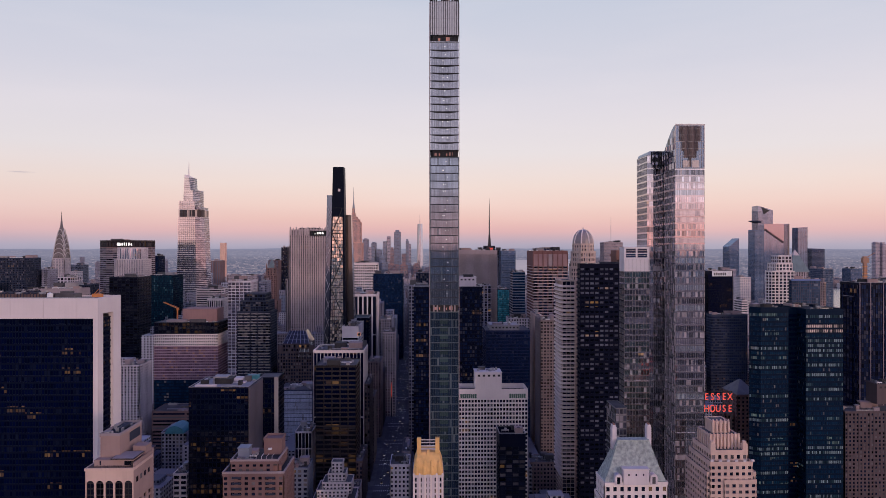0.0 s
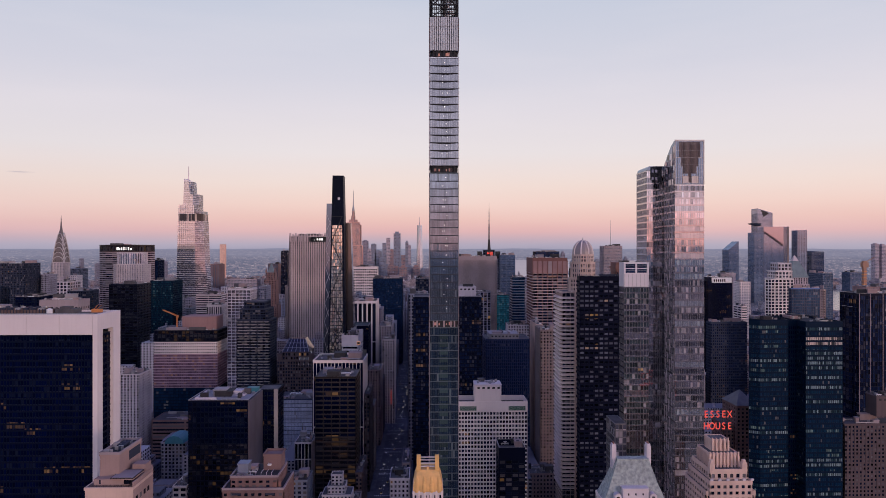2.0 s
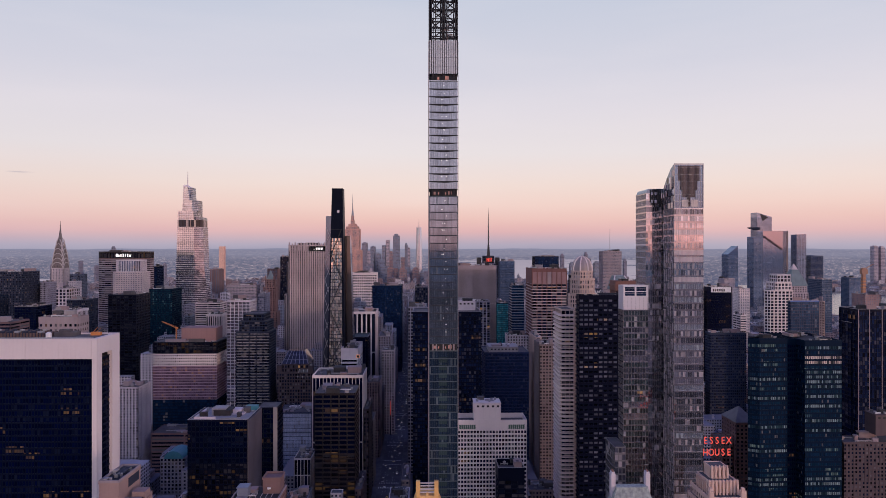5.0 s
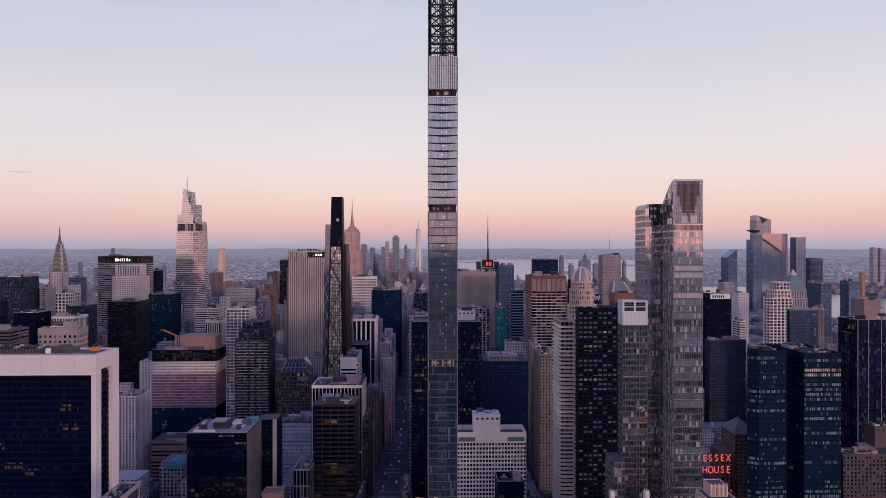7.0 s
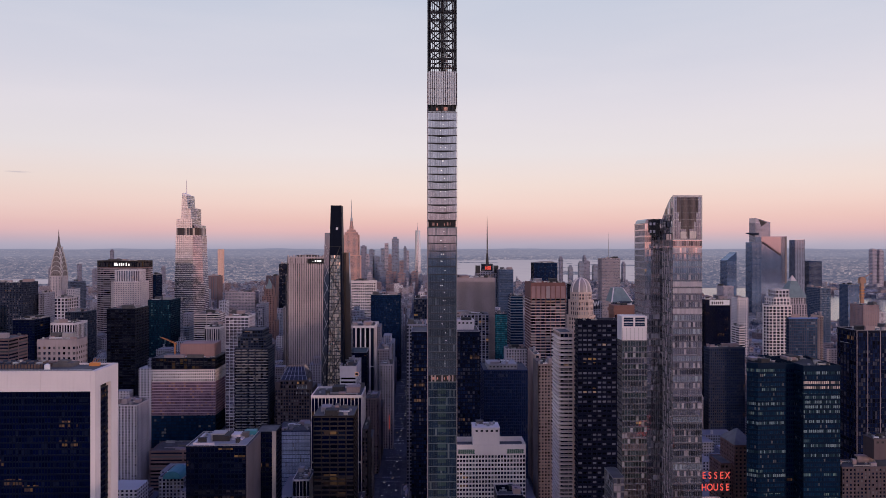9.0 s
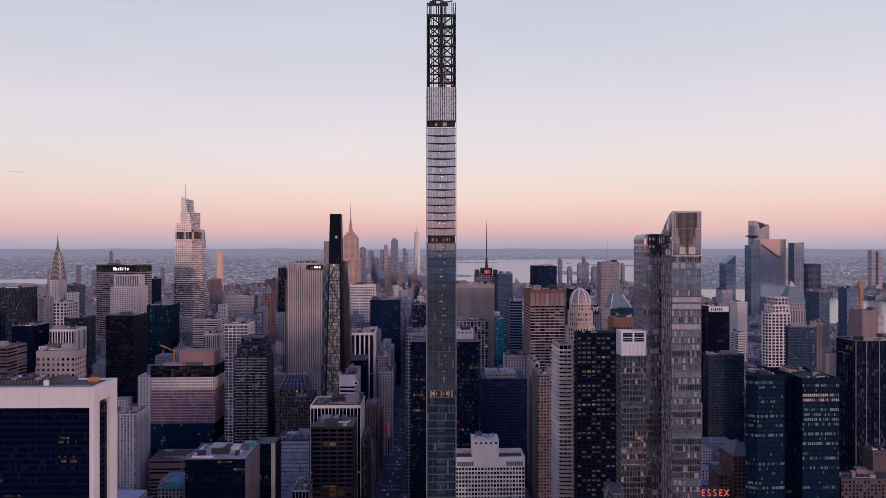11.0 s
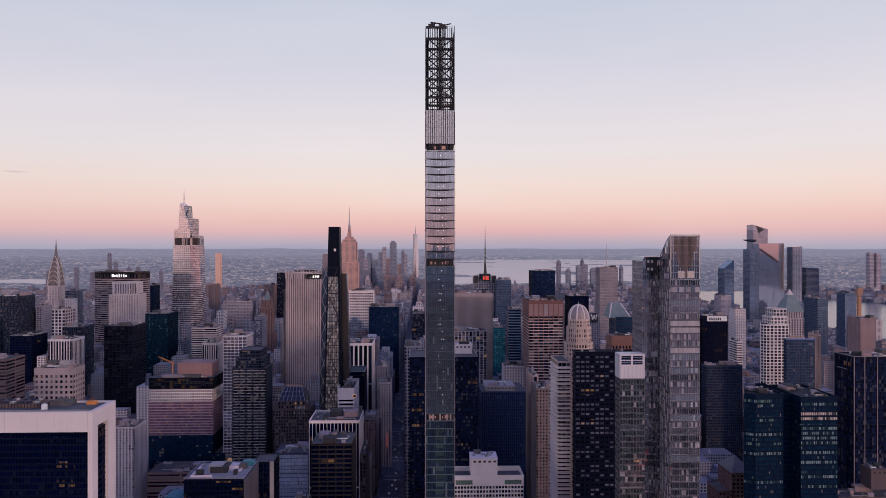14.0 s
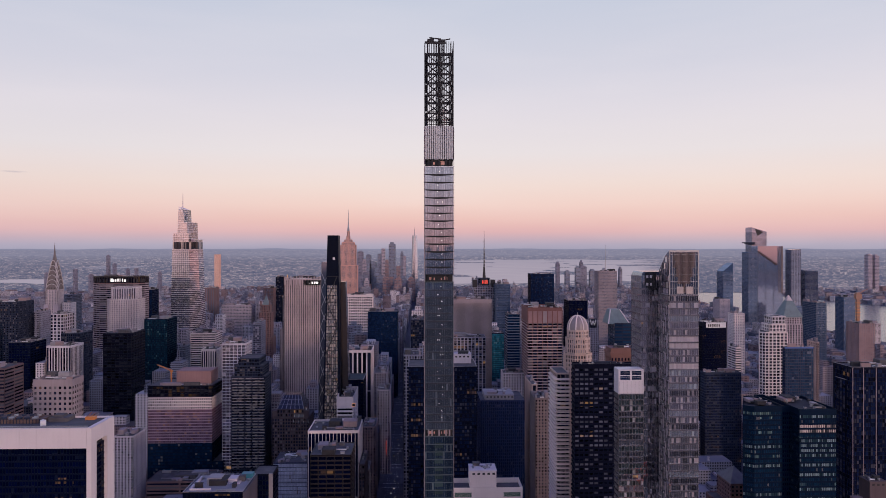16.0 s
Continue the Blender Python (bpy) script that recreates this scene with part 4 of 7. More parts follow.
# ---- hotel with the steep copper roof ----
def copper_roof_house():
    ox, oy = 104.0, 368.0
    root = thing("copper_roof_house", ox, oy, "white brick apartment house with a steep green copper roof", "apartment building")
    used.append((82, 126, 345, 395))
    st = dict(bay=3.6, floor=3.3, pier=0.5, span=0.45, depth=0.4, cap=1.4)
    facade(root, rect(-15.4, 18.0, -18, 3), 0, 101, white_stone, pane_dark, single=60, pane_one=single_dark, **st)
    facade(root, rect(-14.8, 17.4, -16, 2), 101, 110.5, white_stone, pane_dark, single=20, pane_one=single_dark, **st)
    z0, zm, z1 = 110.3, 117.0, 129.2
    low = [(-14.4, -14.6), (17.0, -14.6), (17.0, 1), (-14.4, 1)]
    knee = [(-10.8, -12.0), (14.2, -12.0), (14.2, 0), (-10.8, 0)]
    high = [(-5.7, -7.5), (10.4, -7.5), (10.4, -2.5), (-5.7, -2.5)]
    for (ra, za), (rb, zb) in (((low, z0), (knee, zm)), ((knee, zm), (high, z1))):
        part("roof", Shape().prism([(x, y, za) for x, y in ra], [(x, y, zb) for x, y in rb]), copper, root, "steep green copper hipped roof")
        for k in range(13):
            s = k / 12
            p, q = Vector(ra[0]).lerp(Vector(ra[1]), s), Vector(rb[0]).lerp(Vector(rb[1]), s)
            part("seam", Shape().bar((p.x, p.y - 0.05, za), (q.x, q.y - 0.05, zb), 0.16), copper, root)
        for k in range(1, 7):
            for i in (0, 1):
                p, q = Vector(ra[i]).lerp(Vector(ra[3 - i]), k / 7), Vector(rb[i]).lerp(Vector(rb[3 - i]), k / 7)
                part("seam", Shape().bar((p.x, p.y, za), (q.x, q.y, zb), 0.2), copper, root)
    part("roof_edge", Shape().box(-5.9, 10.6, -7.7, -2.3, z1 - 0.2, z1 + 0.4), copper, root)
    for x in (-6.9, 11.2):
        stack = part("chimney", Shape().box(x - 1.1, x + 1.1, -5.5, -1.5, z0 + 8, z1 + 6.4).box(x - 0.9, x + 0.9, -5.2, -1.8, z1 + 6.4, z1 + 7.4), pale_stone, root, "tall pale brick chimney")
        for y in (-4.4, -2.6):
            part("chimney_pot", Shape().tube(x, y, z1 + 7.3, z1 + 8.2, 0.5, 0.4, 8), brick, stack)
    part("front_gable", Shape().box(-5.3, 7.6, -16.6, -8.0, z0 - 1, z0 + 6.6).box(-5.6, 7.9, -16.8, -7.8, z0 + 6.6, z0 + 7.1), pale_stone, root, "pale stone front storey")
    for x in (-3.6, 0.1, 3.8):
        part("window", Shape().box(x + 0.65, x + 1.35, -16.66, -16.58, z0 + 3.6, z0 + 4.6), pane_dark, root)
    for x in (-7.8, 10.1):
        n = [(math.cos(math.pi * i / 8), math.sin(math.pi * i / 8)) for i in range(9)]
        ring = [(x - 1.8, z0 - 1)] + [(x - 1.8 * c, z0 + 2.6 + 1.8 * s) for c, s in n] + [(x + 1.8, z0 - 1)]
        dorm = part("dormer", Shape().prism([(a, -9.0, b) for a, b in ring], [(a, -16.6, b) for a, b in ring]), pale_stone, root, "round-headed stone dormer")
        part("dormer_window", Shape().box(x - 0.8, x + 0.8, -16.72, -16.62, z0 - 0.4, z0 + 3.0), pane_dark, dorm)
    for x in (-12.0, -4.0, 4.5, 14.0):
        part("balcony", Shape().box(x - 2.0, x + 2.0, -18.4, -16.0, 101.0, 102.0), pale_stone, root)


copper_roof_house()


# ---- gold-topped tower ----
def gold_top():
    ox, oy = 0.6, 402.0
    root = thing("gold_top_tower", ox, oy, "slim pale tower with a golden terracotta crown and twin pillars", "apartment building")
    used.append((-12, 12, 390, 425))
    facade(root, rect(-8.6, 8.6, -7, 16), 0, 101.6, pale_stone, pane_dark, bay=2.9, floor=3.2, pier=0.5, span=0.3, depth=0.5, cap=1.5, single=50, pane_one=single_dark)
    gold = gold_mat
    for k in range(6):
        x = -8.0 + k * 3.2
        part("pier", Shape().box(x - 0.55, x + 0.55, -7.5, -7.0, 40, 101.2).prism([(x - 0.55, -7.5, 101.2), (x + 0.55, -7.5, 101.2), (x + 0.55, -6.9, 101.2), (x - 0.55, -6.9, 101.2)], [(x - 0.1, -7.1, 103.0), (x + 0.1, -7.1, 103.0), (x + 0.1, -6.9, 103.0), (x - 0.1, -6.9, 103.0)]), white_stone, root, "white terracotta pier")
    prof = [(8.2, 101.4), (8.4, 103.4), (7.8, 107.0), (6.6, 110.4), (5.0, 113.0)]
    for (r0, a), (r1, b) in zip(prof, prof[1:]):
        part("crown", Shape().prism([(-r0, -r0 + 1.0, a), (r0, -r0 + 1.0, a), (r0, r0 + 4, a), (-r0, r0 + 4, a)], [(-r1, -r1 + 1.0, b), (r1, -r1 + 1.0, b), (r1, r1 + 4, b), (-r1, r1 + 4, b)]), gold, root, "golden terracotta crown")
    # rounded flutes climbing the crown
    for k in range(4):
        x = -6.3 + k * 4.2
        s = Shape().tube(x, -6.6, 101.2, 102.2, 1.1, 1.5, 12).tube(x, -6.6, 102.2, 106.0, 1.5, 1.3, 12).tube(x * 0.97, -6.2, 106.0, 108.6, 1.3, 0.9, 12).tube(x * 0.95, -5.8, 108.6, 110.0, 0.9, 0.3, 12)
        part("flute", s, gold, root)
    for x in (-5.2, 5.2):
        part("pillar", Shape().box(x - 1.15, x + 1.15, -4.4, -1.8, 108.0, 121.2).box(x - 1.35, x + 1.35, -4.7, -1.6, 112.6, 113.3), gold, root, "square golden pillar")
    for z in (114.4, 116.2, 118.0, 119.6):
        part("crossbar", Shape().box(-4.0, 4.0, -3.3, -2.7, z, z + 0.5), pale_stone, root)
    part("mid_ridge", Shape().prism([(-1.4, -5.6, 109), (1.4, -5.6, 109), (1.4, 2, 109), (-1.4, 2, 109)], [(-0.5, -4.4, 114.6), (0.5, -4.4, 114.6), (0.5, 1, 114.6), (-0.5, 1, 114.6)]), gold, root)


gold_mat = stone("gold_terracotta", 0.86, 0.52, 0.19, rough=0.55, stain=0.3, grime=5.0)
gold_top()


# ---- arched tan tower in front of the slab ----
def arched_house():
    ox, oy = -160.5, 374.0
    root = thing("arched_house", ox, oy, "tan brick apartment tower with tall arched top windows", "apartment building")
    used.append((-180, -140, 355, 405))
    xa, xb, ya, yb = -13.4, 10.6, -12.0, 13.0
    facade(root, rect(xa, xb, ya, yb), 0, 100.0, pink_stone, pane_dark, bay=5.6, floor=3.3, pier=0.4, span=0.3, depth=0.8, cap=1.0)
    body = Shape().box(xa + 0.9, xb, ya + 0.9, yb, 99.0, 115.0)
    part("upper_storey", body, pink_stone, root)
    arc = [(math.cos(math.pi * i / 10), math.sin(math.pi * i / 10)) for i in range(11)]
    bw = (xb - xa) / 5
    for k in range(5):
        c = xa + (k + 0.5) * bw
        w_ = bw * 0.41
        up_ = [(c - w_ * a, 108.0 + w_ * b) for a, b in arc]
        s = Shape()
        left = [(c - bw / 2, 99.0), (c - w_, 99.0)] + up_[:6] + [(c, 115.0), (c - bw / 2, 115.0)]
        right = [(c + w_, 99.0), (c + bw / 2, 99.0), (c + bw / 2, 115.0), (c, 115.0)] + up_[5:]
        for ring in (left, right):
            s.prism([(a, ya + 0.85, b) for a, b in ring], [(a, ya, b) for a, b in ring])
        arch_ = part("arch", s, warm_stone, root, "tall round-headed stone arch")
        part("arch_window", Shape().poly([(c - w_, ya + 0.7, 99), (c + w_, ya + 0.7, 99), (c + w_, ya + 0.7, 110.5), (c - w_, ya + 0.7, 110.5)]), pane_umber, arch_)
        for k2 in range(3):
            part("mullion", Shape().box(c - w_ + 0.1 + k2 * (w_ - 0.18), c - w_ + 0.26 + k2 * (w_ - 0.18), ya + 0.5, ya + 0.68, 99, 109.5), dark_steel, arch_)
        for z in (102.2, 105.4, 108.4):
            part("transom", Shape().box(c - w_, c + w_, ya + 0.55, ya + 0.68, z, z + 0.5), rust_dark, arch_)
    part("cornice", Shape().box(xa - 0.4, xb + 0.4, ya - 0.4, yb + 0.4, 115.0, 116.4), warm_stone, root)
    part("roof_deck", Shape().box(xa + 0.6, xb - 0.6, ya + 0.6, yb - 0.6, 116.4, 116.46), rust_screen, root, "brown roof deck")
    part("rear_wing", Shape().box(-11.0, 6.0, 13.0, 27.0, 0, 116.2), pink_stone, root)
    part("parapet", Shape().box(xb - 0.5, xb + 0.1, ya + 1, yb - 0.4, 116.4, 118.6).box(xb - 0.6, xb + 0.2, ya + 0.9, yb - 0.3, 118.6, 118.85), pink_stone, root)
    for q0, q1, r0, r1 in ((-9.8, -9.2, -4.3, 24.3), (0.2, 0.8, -4.3, 24.3), (-9.2, 0.2, -4.3, -3.7), (-9.2, 0.2, 23.7, 24.3)):
        part("parapet", Shape().box(q0, q1, r0, r1, 130.8, 131.9).box(q0 - 0.06, q1 + 0.06, r0 - 0.06, r1 + 0.06, 131.9, 132.1), taupe, root)
    part("roof_deck", Shape().box(-9.2, 0.2, -3.7, 23.7, 130.8, 130.86), roof_dark, root)
    for k in range(4):
        part("roof_unit", Shape().box(-8.4 + (k % 2) * 4.4, -6.0 + (k % 2) * 4.4, -2.4 + k * 5.8, 0.6 + k * 5.8, 130.9, 132.4 + 0.4 * (k % 3)).tube(-4.9, -1.0 + k * 5.5, 130.9, 132.6, 0.7, 0.7, 10), steel if k % 2 else concrete, root)
    part("eave", Shape().box(-1.4, xb - 0.2, -10.8, 3.4, 120.3, 120.75), rust_dark, root, "dark overhanging terrace roof")
    part("roof_deck", Shape().box(-0.9, xb - 0.7, -10.3, 2.9, 120.75, 120.8), taupe, root)
    part("side_block", Shape().box(3.5, 10.4, 5.0, 12.6, 116.2, 123.0), pink_stone, root)
    part("penthouse", Shape().box(-9.5, 0.5, -4, 24, 116, 130.2).box(-9.8, 0.8, -4.3, 24.3, 130.2, 130.8), pink_stone, root, "plain pinkish brick penthouse")
    part("terrace_block", Shape().box(xa + 3, xb - 3, -9, -4, 116, 119.6).box(-1, xb - 0.4, -10.4, 3, 119.6, 120.3), pink_stone, root)
    part("side_louvre", Shape().box(0.52, 0.62, 8, 22, 124.5, 129.4), dark_stone, root, "dark louvred side opening")
    part("terrace_window", Shape().box(5.0, 8.4, -9.1, -9.02, 117.0, 119.2), pane_dark, root)
    part("terrace_window", Shape().box(-7.6, -6.8, -9.1, -9.02, 117.2, 119.2), pane_dark, root)
    for k in range(14):
        part("rail_post", Shape().box(xa + 0.2 + k * 1.8, xa + 0.32 + k * 1.8, ya + 0.3, ya + 0.42, 116.4, 117.5), dark_steel, root)
    part("rail", Shape().box(xa, xb, ya + 0.3, ya + 0.42, 117.5, 117.6), dark_steel, root)
    part("roof_grille", Shape().box(-6, -2, 8, 18, 131.4, 132.6).tube(-2.6, 4, 130.9, 133.0, 0.9, 0.9, 10), dark_stone, root)
    for k in range(4):
        part("flank_window", Shape().box(xb + 0.02, xb + 0.1, -8 + k * 5.0, -5.6 + k * 5.0, 108, 110.5), pane_dark, root)


arched_house()


# ---- brown house with terraces ----
def terrace_house():
    ox, oy = -104.0, 440.0
    root = thing("terrace_house", ox, oy, "brown brick apartment house with stacked balconies", "apartment building")
    used.append((-126, -80, 420, 465))
    facade(root, rect(-19, 18, -15, 18), 0, 93.0, brown_stone, pane_dark, bay=4.0, floor=3.2, pier=0.5, span=0.45, depth=0.5, cap=1.2, single=50, pane_one=single_dark)
    facade(root, rect(-15, 14, -12, 16), 93, 99.5, brown_stone, pane_dark, bay=4.0, floor=3.2, pier=0.5, span=0.45, depth=0.5, cap=1.2)
    for q0, q1, r0, r1, z in ((-18.4, 17.4, -14.4, 17.4, 93.0), (-14.4, 13.4, -11.4, 15.4, 99.5)):
        part("roof_deck", Shape().box(q0, q1, r0, r1, z - 0.1, z + 0.05), roof_dark, root)
        for a, b, c, d in ((q0 - 0.6, q1 + 0.6, r0 - 0.6, r0), (q0 - 0.6, q0, r0, r1), (q1, q1 + 0.6, r0, r1)):
            part("parapet", Shape().box(a, b, c, d, z - 0.1, z + 1.0).box(a - 0.1, b + 0.1, c - 0.1, d + 0.1, z + 1.0, z + 1.25), taupe, root)
    for k in range(5):
        part("roof_frame", Shape().bar((-3.0 + k * 3.2, -10.5, 99.6), (-3.0 + k * 3.2, -10.5, 102.0), 0.22).bar((-3.0 + k * 3.2, -10.5, 102.0), (-3.0 + k * 3.2, -4.5, 102.0), 0.22), pale_stone, root)
    for x in (-10.0, 10.0):
        for k in range(6):
            z = 74 + k * 3.3
            part("balcony", Shape().box(x - 2.6, x + 2.6, -17.0, -15.0, z, z + 0.3).box(x - 2.6, x + 2.6, -17.0, -16.85, z + 0.3, z + 1.2), dark_stone, root)
    part("penthouse", Shape().box(2, 13, 2, 14, 99, 108.5).box(1.6, 13.4, 1.6, 2.2, 108.5, 109.8).box(1.6, 13.4, 13.8, 14.4, 108.5, 109.8).box(1.6, 2.2, 2.2, 13.8, 108.5, 109.8).box(12.8, 13.4, 2.2, 13.8, 108.5, 109.8), brown_stone, root)
    part("dish", Shape().tube(6.0, 1.0, 103.0, 103.8, 1.3, 1.3, 14), white_paint, root)
    part("water_tank", Shape().box(-12.5, -6, -4, 4, 99, 105.0).box(-12.8, -5.7, -4.3, 4.3, 105.0, 105.6), far_blue, root)
    part("awning_tank", Shape().tube(12.0, -9.0, 93.0, 96.5, 3.4, 3.2, 16).tube(12.0, -9.0, 96.5, 98.2, 3.3, 0.3, 16), brick, root, "red roof tank")
    roof_clutter(root, -14, 0, -10, 12, 98.8, 5, 5, high=2.5)


terrace_house()


# ---- white stepped house by the avenue ----
def stepped_house():
    ox, oy = -71.0, 558.0
    root = thing("stepped_house", ox, oy, "white stepped art-deco apartment house", "apartment building")
    used.append((-90, -54, 540, 580))
    st = dict(bay=3.0, floor=3.1, pier=0.5, span=0.45, depth=0.4, cap=1.0)
    for k, (a, b, c, z) in enumerate(((-18, 15, -12, 34), (-15, 9, -9.5, 41), (-11, 12, -7, 46), (-7, 7, -4, 52), (-4.5, 4.5, -1, 60))):
        facade(root, rect(a, b, c, 16 - k * 2), 0 if k == 0 else z - 9, z, white_stone, pane_dark, single=20 if k > 1 else 0, pane_one=single_dark, **st)
    roof_clutter(root, -14, 8, -8, -4, 40.6, 9, 4, high=2)


stepped_house()


# ---- white hotel roof and other additions ----
dark_brick = stone("dark_brick", 0.115, 0.085, 0.09)


def add_box(name, x0, x1, y0, y1, z0, z1, mat, label, category):
    root = thing(name, (x0 + x1) / 2, (y0 + y1) / 2, label, category, z=z0)
    a, b, h = (x1 - x0) / 2, (y1 - y0) / 2, z1 - z0
    part("body", Shape().box(-a, a, -b, b, 0, h), mat, root)
    part("coping", Shape().box(-a - 0.3, a + 0.3, -b - 0.3, b + 0.3, h, h + 0.5), mat, root)
    for k in range(int(a // 2)):
        x = -a + 2 + k * 4
        part("vent", Shape().box(x, x + 2.0, -b - 0.06, -b - 0.01, h - 3.0, h - 1.4), dark_steel, root)
    roof_clutter(root, -a, a, -b, b, h + 0.4, int(abs(x0)) + 3, 3, high=2.5)
    return root


add_box("roof_house", 38.3, 59.5, 560, 578, 115.2, 129.2, white_stone, "white plant house on the hotel roof", "roof house")
add_box("roof_house", 71.0, 104.0, 792, 826, 131.3, 141.5, concrete, "pale plant house on the navy tower", "roof house")
add_box("roof_house", 20.0, 50.0, 715, 735, 182.5, 199.0, pale_stone, "pale plant house on the black tower", "roof house")


# ---- domed tower and its balcony wing ----
def domed_tower():
    ox, oy = 142.5, 640.0
    root = thing("domed_tower", ox, oy, "octagonal pale stone tower with a ribbed dome", "skyscraper")
    used.append((104, 160, 588, 660))

    def octo(r):
        return [(r * math.cos(math.radians(22.5 + 45 * i)), r * math.sin(math.radians(22.5 + 45 * i))) for i in range(8)]

    st = dict(bay=2.3, floor=3.7, pier=0.42, span=0.34, depth=0.6, cap=1.2)
    facade(root, octo(13.2), 0, 212.0, cream, pane_grey, **st)
    facade(root, octo(11.4), 212.0, 226.0, cream, pane_grey, **st)
    facade(root, octo(9.9), 226.0, 233.0, cream, pane_grey, **st)
    prof = [(9.0 * math.cos(math.radians(a)) + 0.2, 233.0 + 12.6 * math.sin(math.radians(a))) for a in range(0, 91, 10)]
    for (r0, a), (r1, b) in zip(prof, prof[1:]):
        part("dome", Shape().tube(0, 0, a, b, r0, r1, 16), dome_grey, root, "grey panelled dome")
    for k in range(8):
        a = 2 * math.pi * (k + 0.5) / 8
        s = Shape()
        for (r0, za), (r1, zb) in zip(prof, prof[1:]):
            s.bar(((r0 + 0.1) * math.cos(a), (r0 + 0.1) * math.sin(a), za), ((r1 + 0.1) * math.cos(a), (r1 + 0.1) * math.sin(a), zb), 0.95)
        part("dome_rib", s, white_stone, root, "pale dome rib")
    part("finial", Shape().tube(0, 0, 244.5, 248.5, 0.8, 0.15, 8), steel, root)
    # balcony wing in front
    wing = rect(113.6 - ox, 124.5 - ox, 590 - oy, 622 - oy)
    facade(root, wing, 0, 202, cream, pane_dark, bay=4.2, floor=3.4, pier=0.10, span=0.10, depth=0.6, cap=1.2, spandrel=cream_light)
    x, y = wing[0]
    ring = [(math.cos(math.radians(a)), math.sin(math.radians(a))) for a in range(180, 275, 15)]
    for k in range(48):
        z = 36 + k * 3.4
        pts = [(x + 10.8, y + 31.0), (x - 1.4, y + 31.0)] + [(x + 3.2 + 4.6 * c, y + 3.2 + 4.6 * s) for c, s in ring] + [(x + 10.8, y - 1.4)]
        part("balcony", Shape().prism([(a, b, z) for a, b in pts], [(a, b, z + 0.9 + 0.35 * (k * 7 % 3)) for a, b in pts]), cream_light, root)


dome_grey = stone("dome_grey", 0.33, 0.28, 0.28, rough=0.35, stain=0.2)
cream_light = stone("cream_light", 0.84, 0.71, 0.66, stain=0.25)
cream = stone("cream", 0.62, 0.48, 0.41, stain=0.3)
domed_tower()


# ---- black slab tower ----
def black_slab():
    ox, oy = 148.0, 525.0
    root = thing("black_slab", ox, oy, "black glass slab tower with pale blinds in its windows", "skyscraper")
    used.append((112, 174, 484, 558))
    ring = [(118.9 - ox, 545 - oy), (172 - ox, 545 - oy), (172 - ox, 556.5 - oy), (119.4 - ox, 556.5 - oy)]
    facade(root, ring, 0, 216.6, dark_trim, pane_check, bay=3.9, floor=3.7, pier=0.28, span=0.56, depth=0.3, cap=2.5, roof=roof_dark)
    roof_clutter(root, -26, 14, 21, 30, 215.6, 6, 5, mat=dark_stone, high=3)


black_slab()


def brick_tower():
    ox, oy = 161.0, 566.0
    root = thing("brick_tower", ox, oy, "slim red-brown brick tower with a dark cornice", "skyscraper")
    used.append((148, 174, 558, 576))
    facade(root, rect(-10, 11, -8, 9), 0, 222, brick, pane_dark, bay=2.6, floor=3.7, pier=0.5, span=0.35, depth=0.4, cap=2)
    part("cornice", Shape().box(-10.8, 11.8, -8.8, 9.8, 222, 224).box(-10, 11, -8, 9, 224, 227), brick, root)
    roof_clutter(root, -9, 10, -7, 8, 226.8, 4, 3, high=2)


brick_tower()


# ---- teal twin office block ----
def twin_teal():
    ox, oy = 286.0, 565.0
    root = thing("twin_office_block", ox, oy, "dark teal glass office block in two chamfered halves with lit storeys", "office tower")
    used.append((254, 325, 538, 600))
    st = dict(bay=1.5, floor=3.8, pier=0.2, span=0.4, depth=0.3, cap=4.0, roof=roof_dark)
    left = [(263, 549), (286, 550.5), (286, 584), (272, 588), (255.8, 553.5)]
    facade(root, [(a - ox, b - oy) for a, b in left], 0, 182, teal_metal, pane_teal, row_mats=(pane_teal, pane_teal, pane_teal, pane_lit, row_teal_lit), row_seed=3, **st)
    facade(root, rect(286.2 - ox, 294.1 - ox, 553 - oy, 598 - oy), 0, 181, teal_metal, pane_black, **st)
    facade(root, rect(294.3 - ox, 323.6 - ox, 540 - oy, 590 - oy), 0, 181.5, teal_metal, pane_teal, row_mats=(pane_teal, pane_lit, row_teal_lit, row_teal_lit, pane_teal), row_seed=9, row_set=((44, row_cream), (43, row_cream), (41, row_teal_lit), (40, row_teal_lit), (36, row_teal_lit)), **st)
    roof_clutter(root, -22, 0, -8, 16, 180.8, 8, 6, high=3)
    roof_clutter(root, 9, 36, -22, 24, 180.4, 9, 6, high=3)


pane_lit = glass("pane_lit", (0.006, 0.036, 0.082), 0.25, lit=0.10, blinds=0.06, blind=(0.2, 0.25, 0.25), glow=(0.75, 0.95, 0.9), power=0.14)
twin_teal()


def hip_roof_house():
    ox, oy = 279.5, 624.0
    root = thing("hip_roof_house", ox, oy, "brown brick tower house with a grey pyramid roof", "apartment building")
    used.append((258, 292, 604, 642))
    facade(root, rect(-9, 9, -16, 14), 0, 101, brown_stone, pane_dark, bay=3.4, floor=3.4, pier=0.5, span=0.45, depth=0.4, cap=1.5, single=30, pane_one=single_dark)
    part("roof", Shape().prism([(-9.7, -16.7, 101), (9.7, -16.7, 101), (9.7, 14.7, 101), (-9.7, 14.7, 101)], [(-0.2, -1.4, 112.0), (0.2, -1.4, 112.0), (0.2, -0.6, 112.0), (-0.2, -0.6, 112.0)]), slate, root, "grey slate pyramid roof")
    facade(root, rect(-19, -9.3, -12, 14), 0, 84, brown_stone, pane_dark, bay=3.4, floor=3.4, pier=0.5, span=0.45, depth=0.4, cap=1.5)


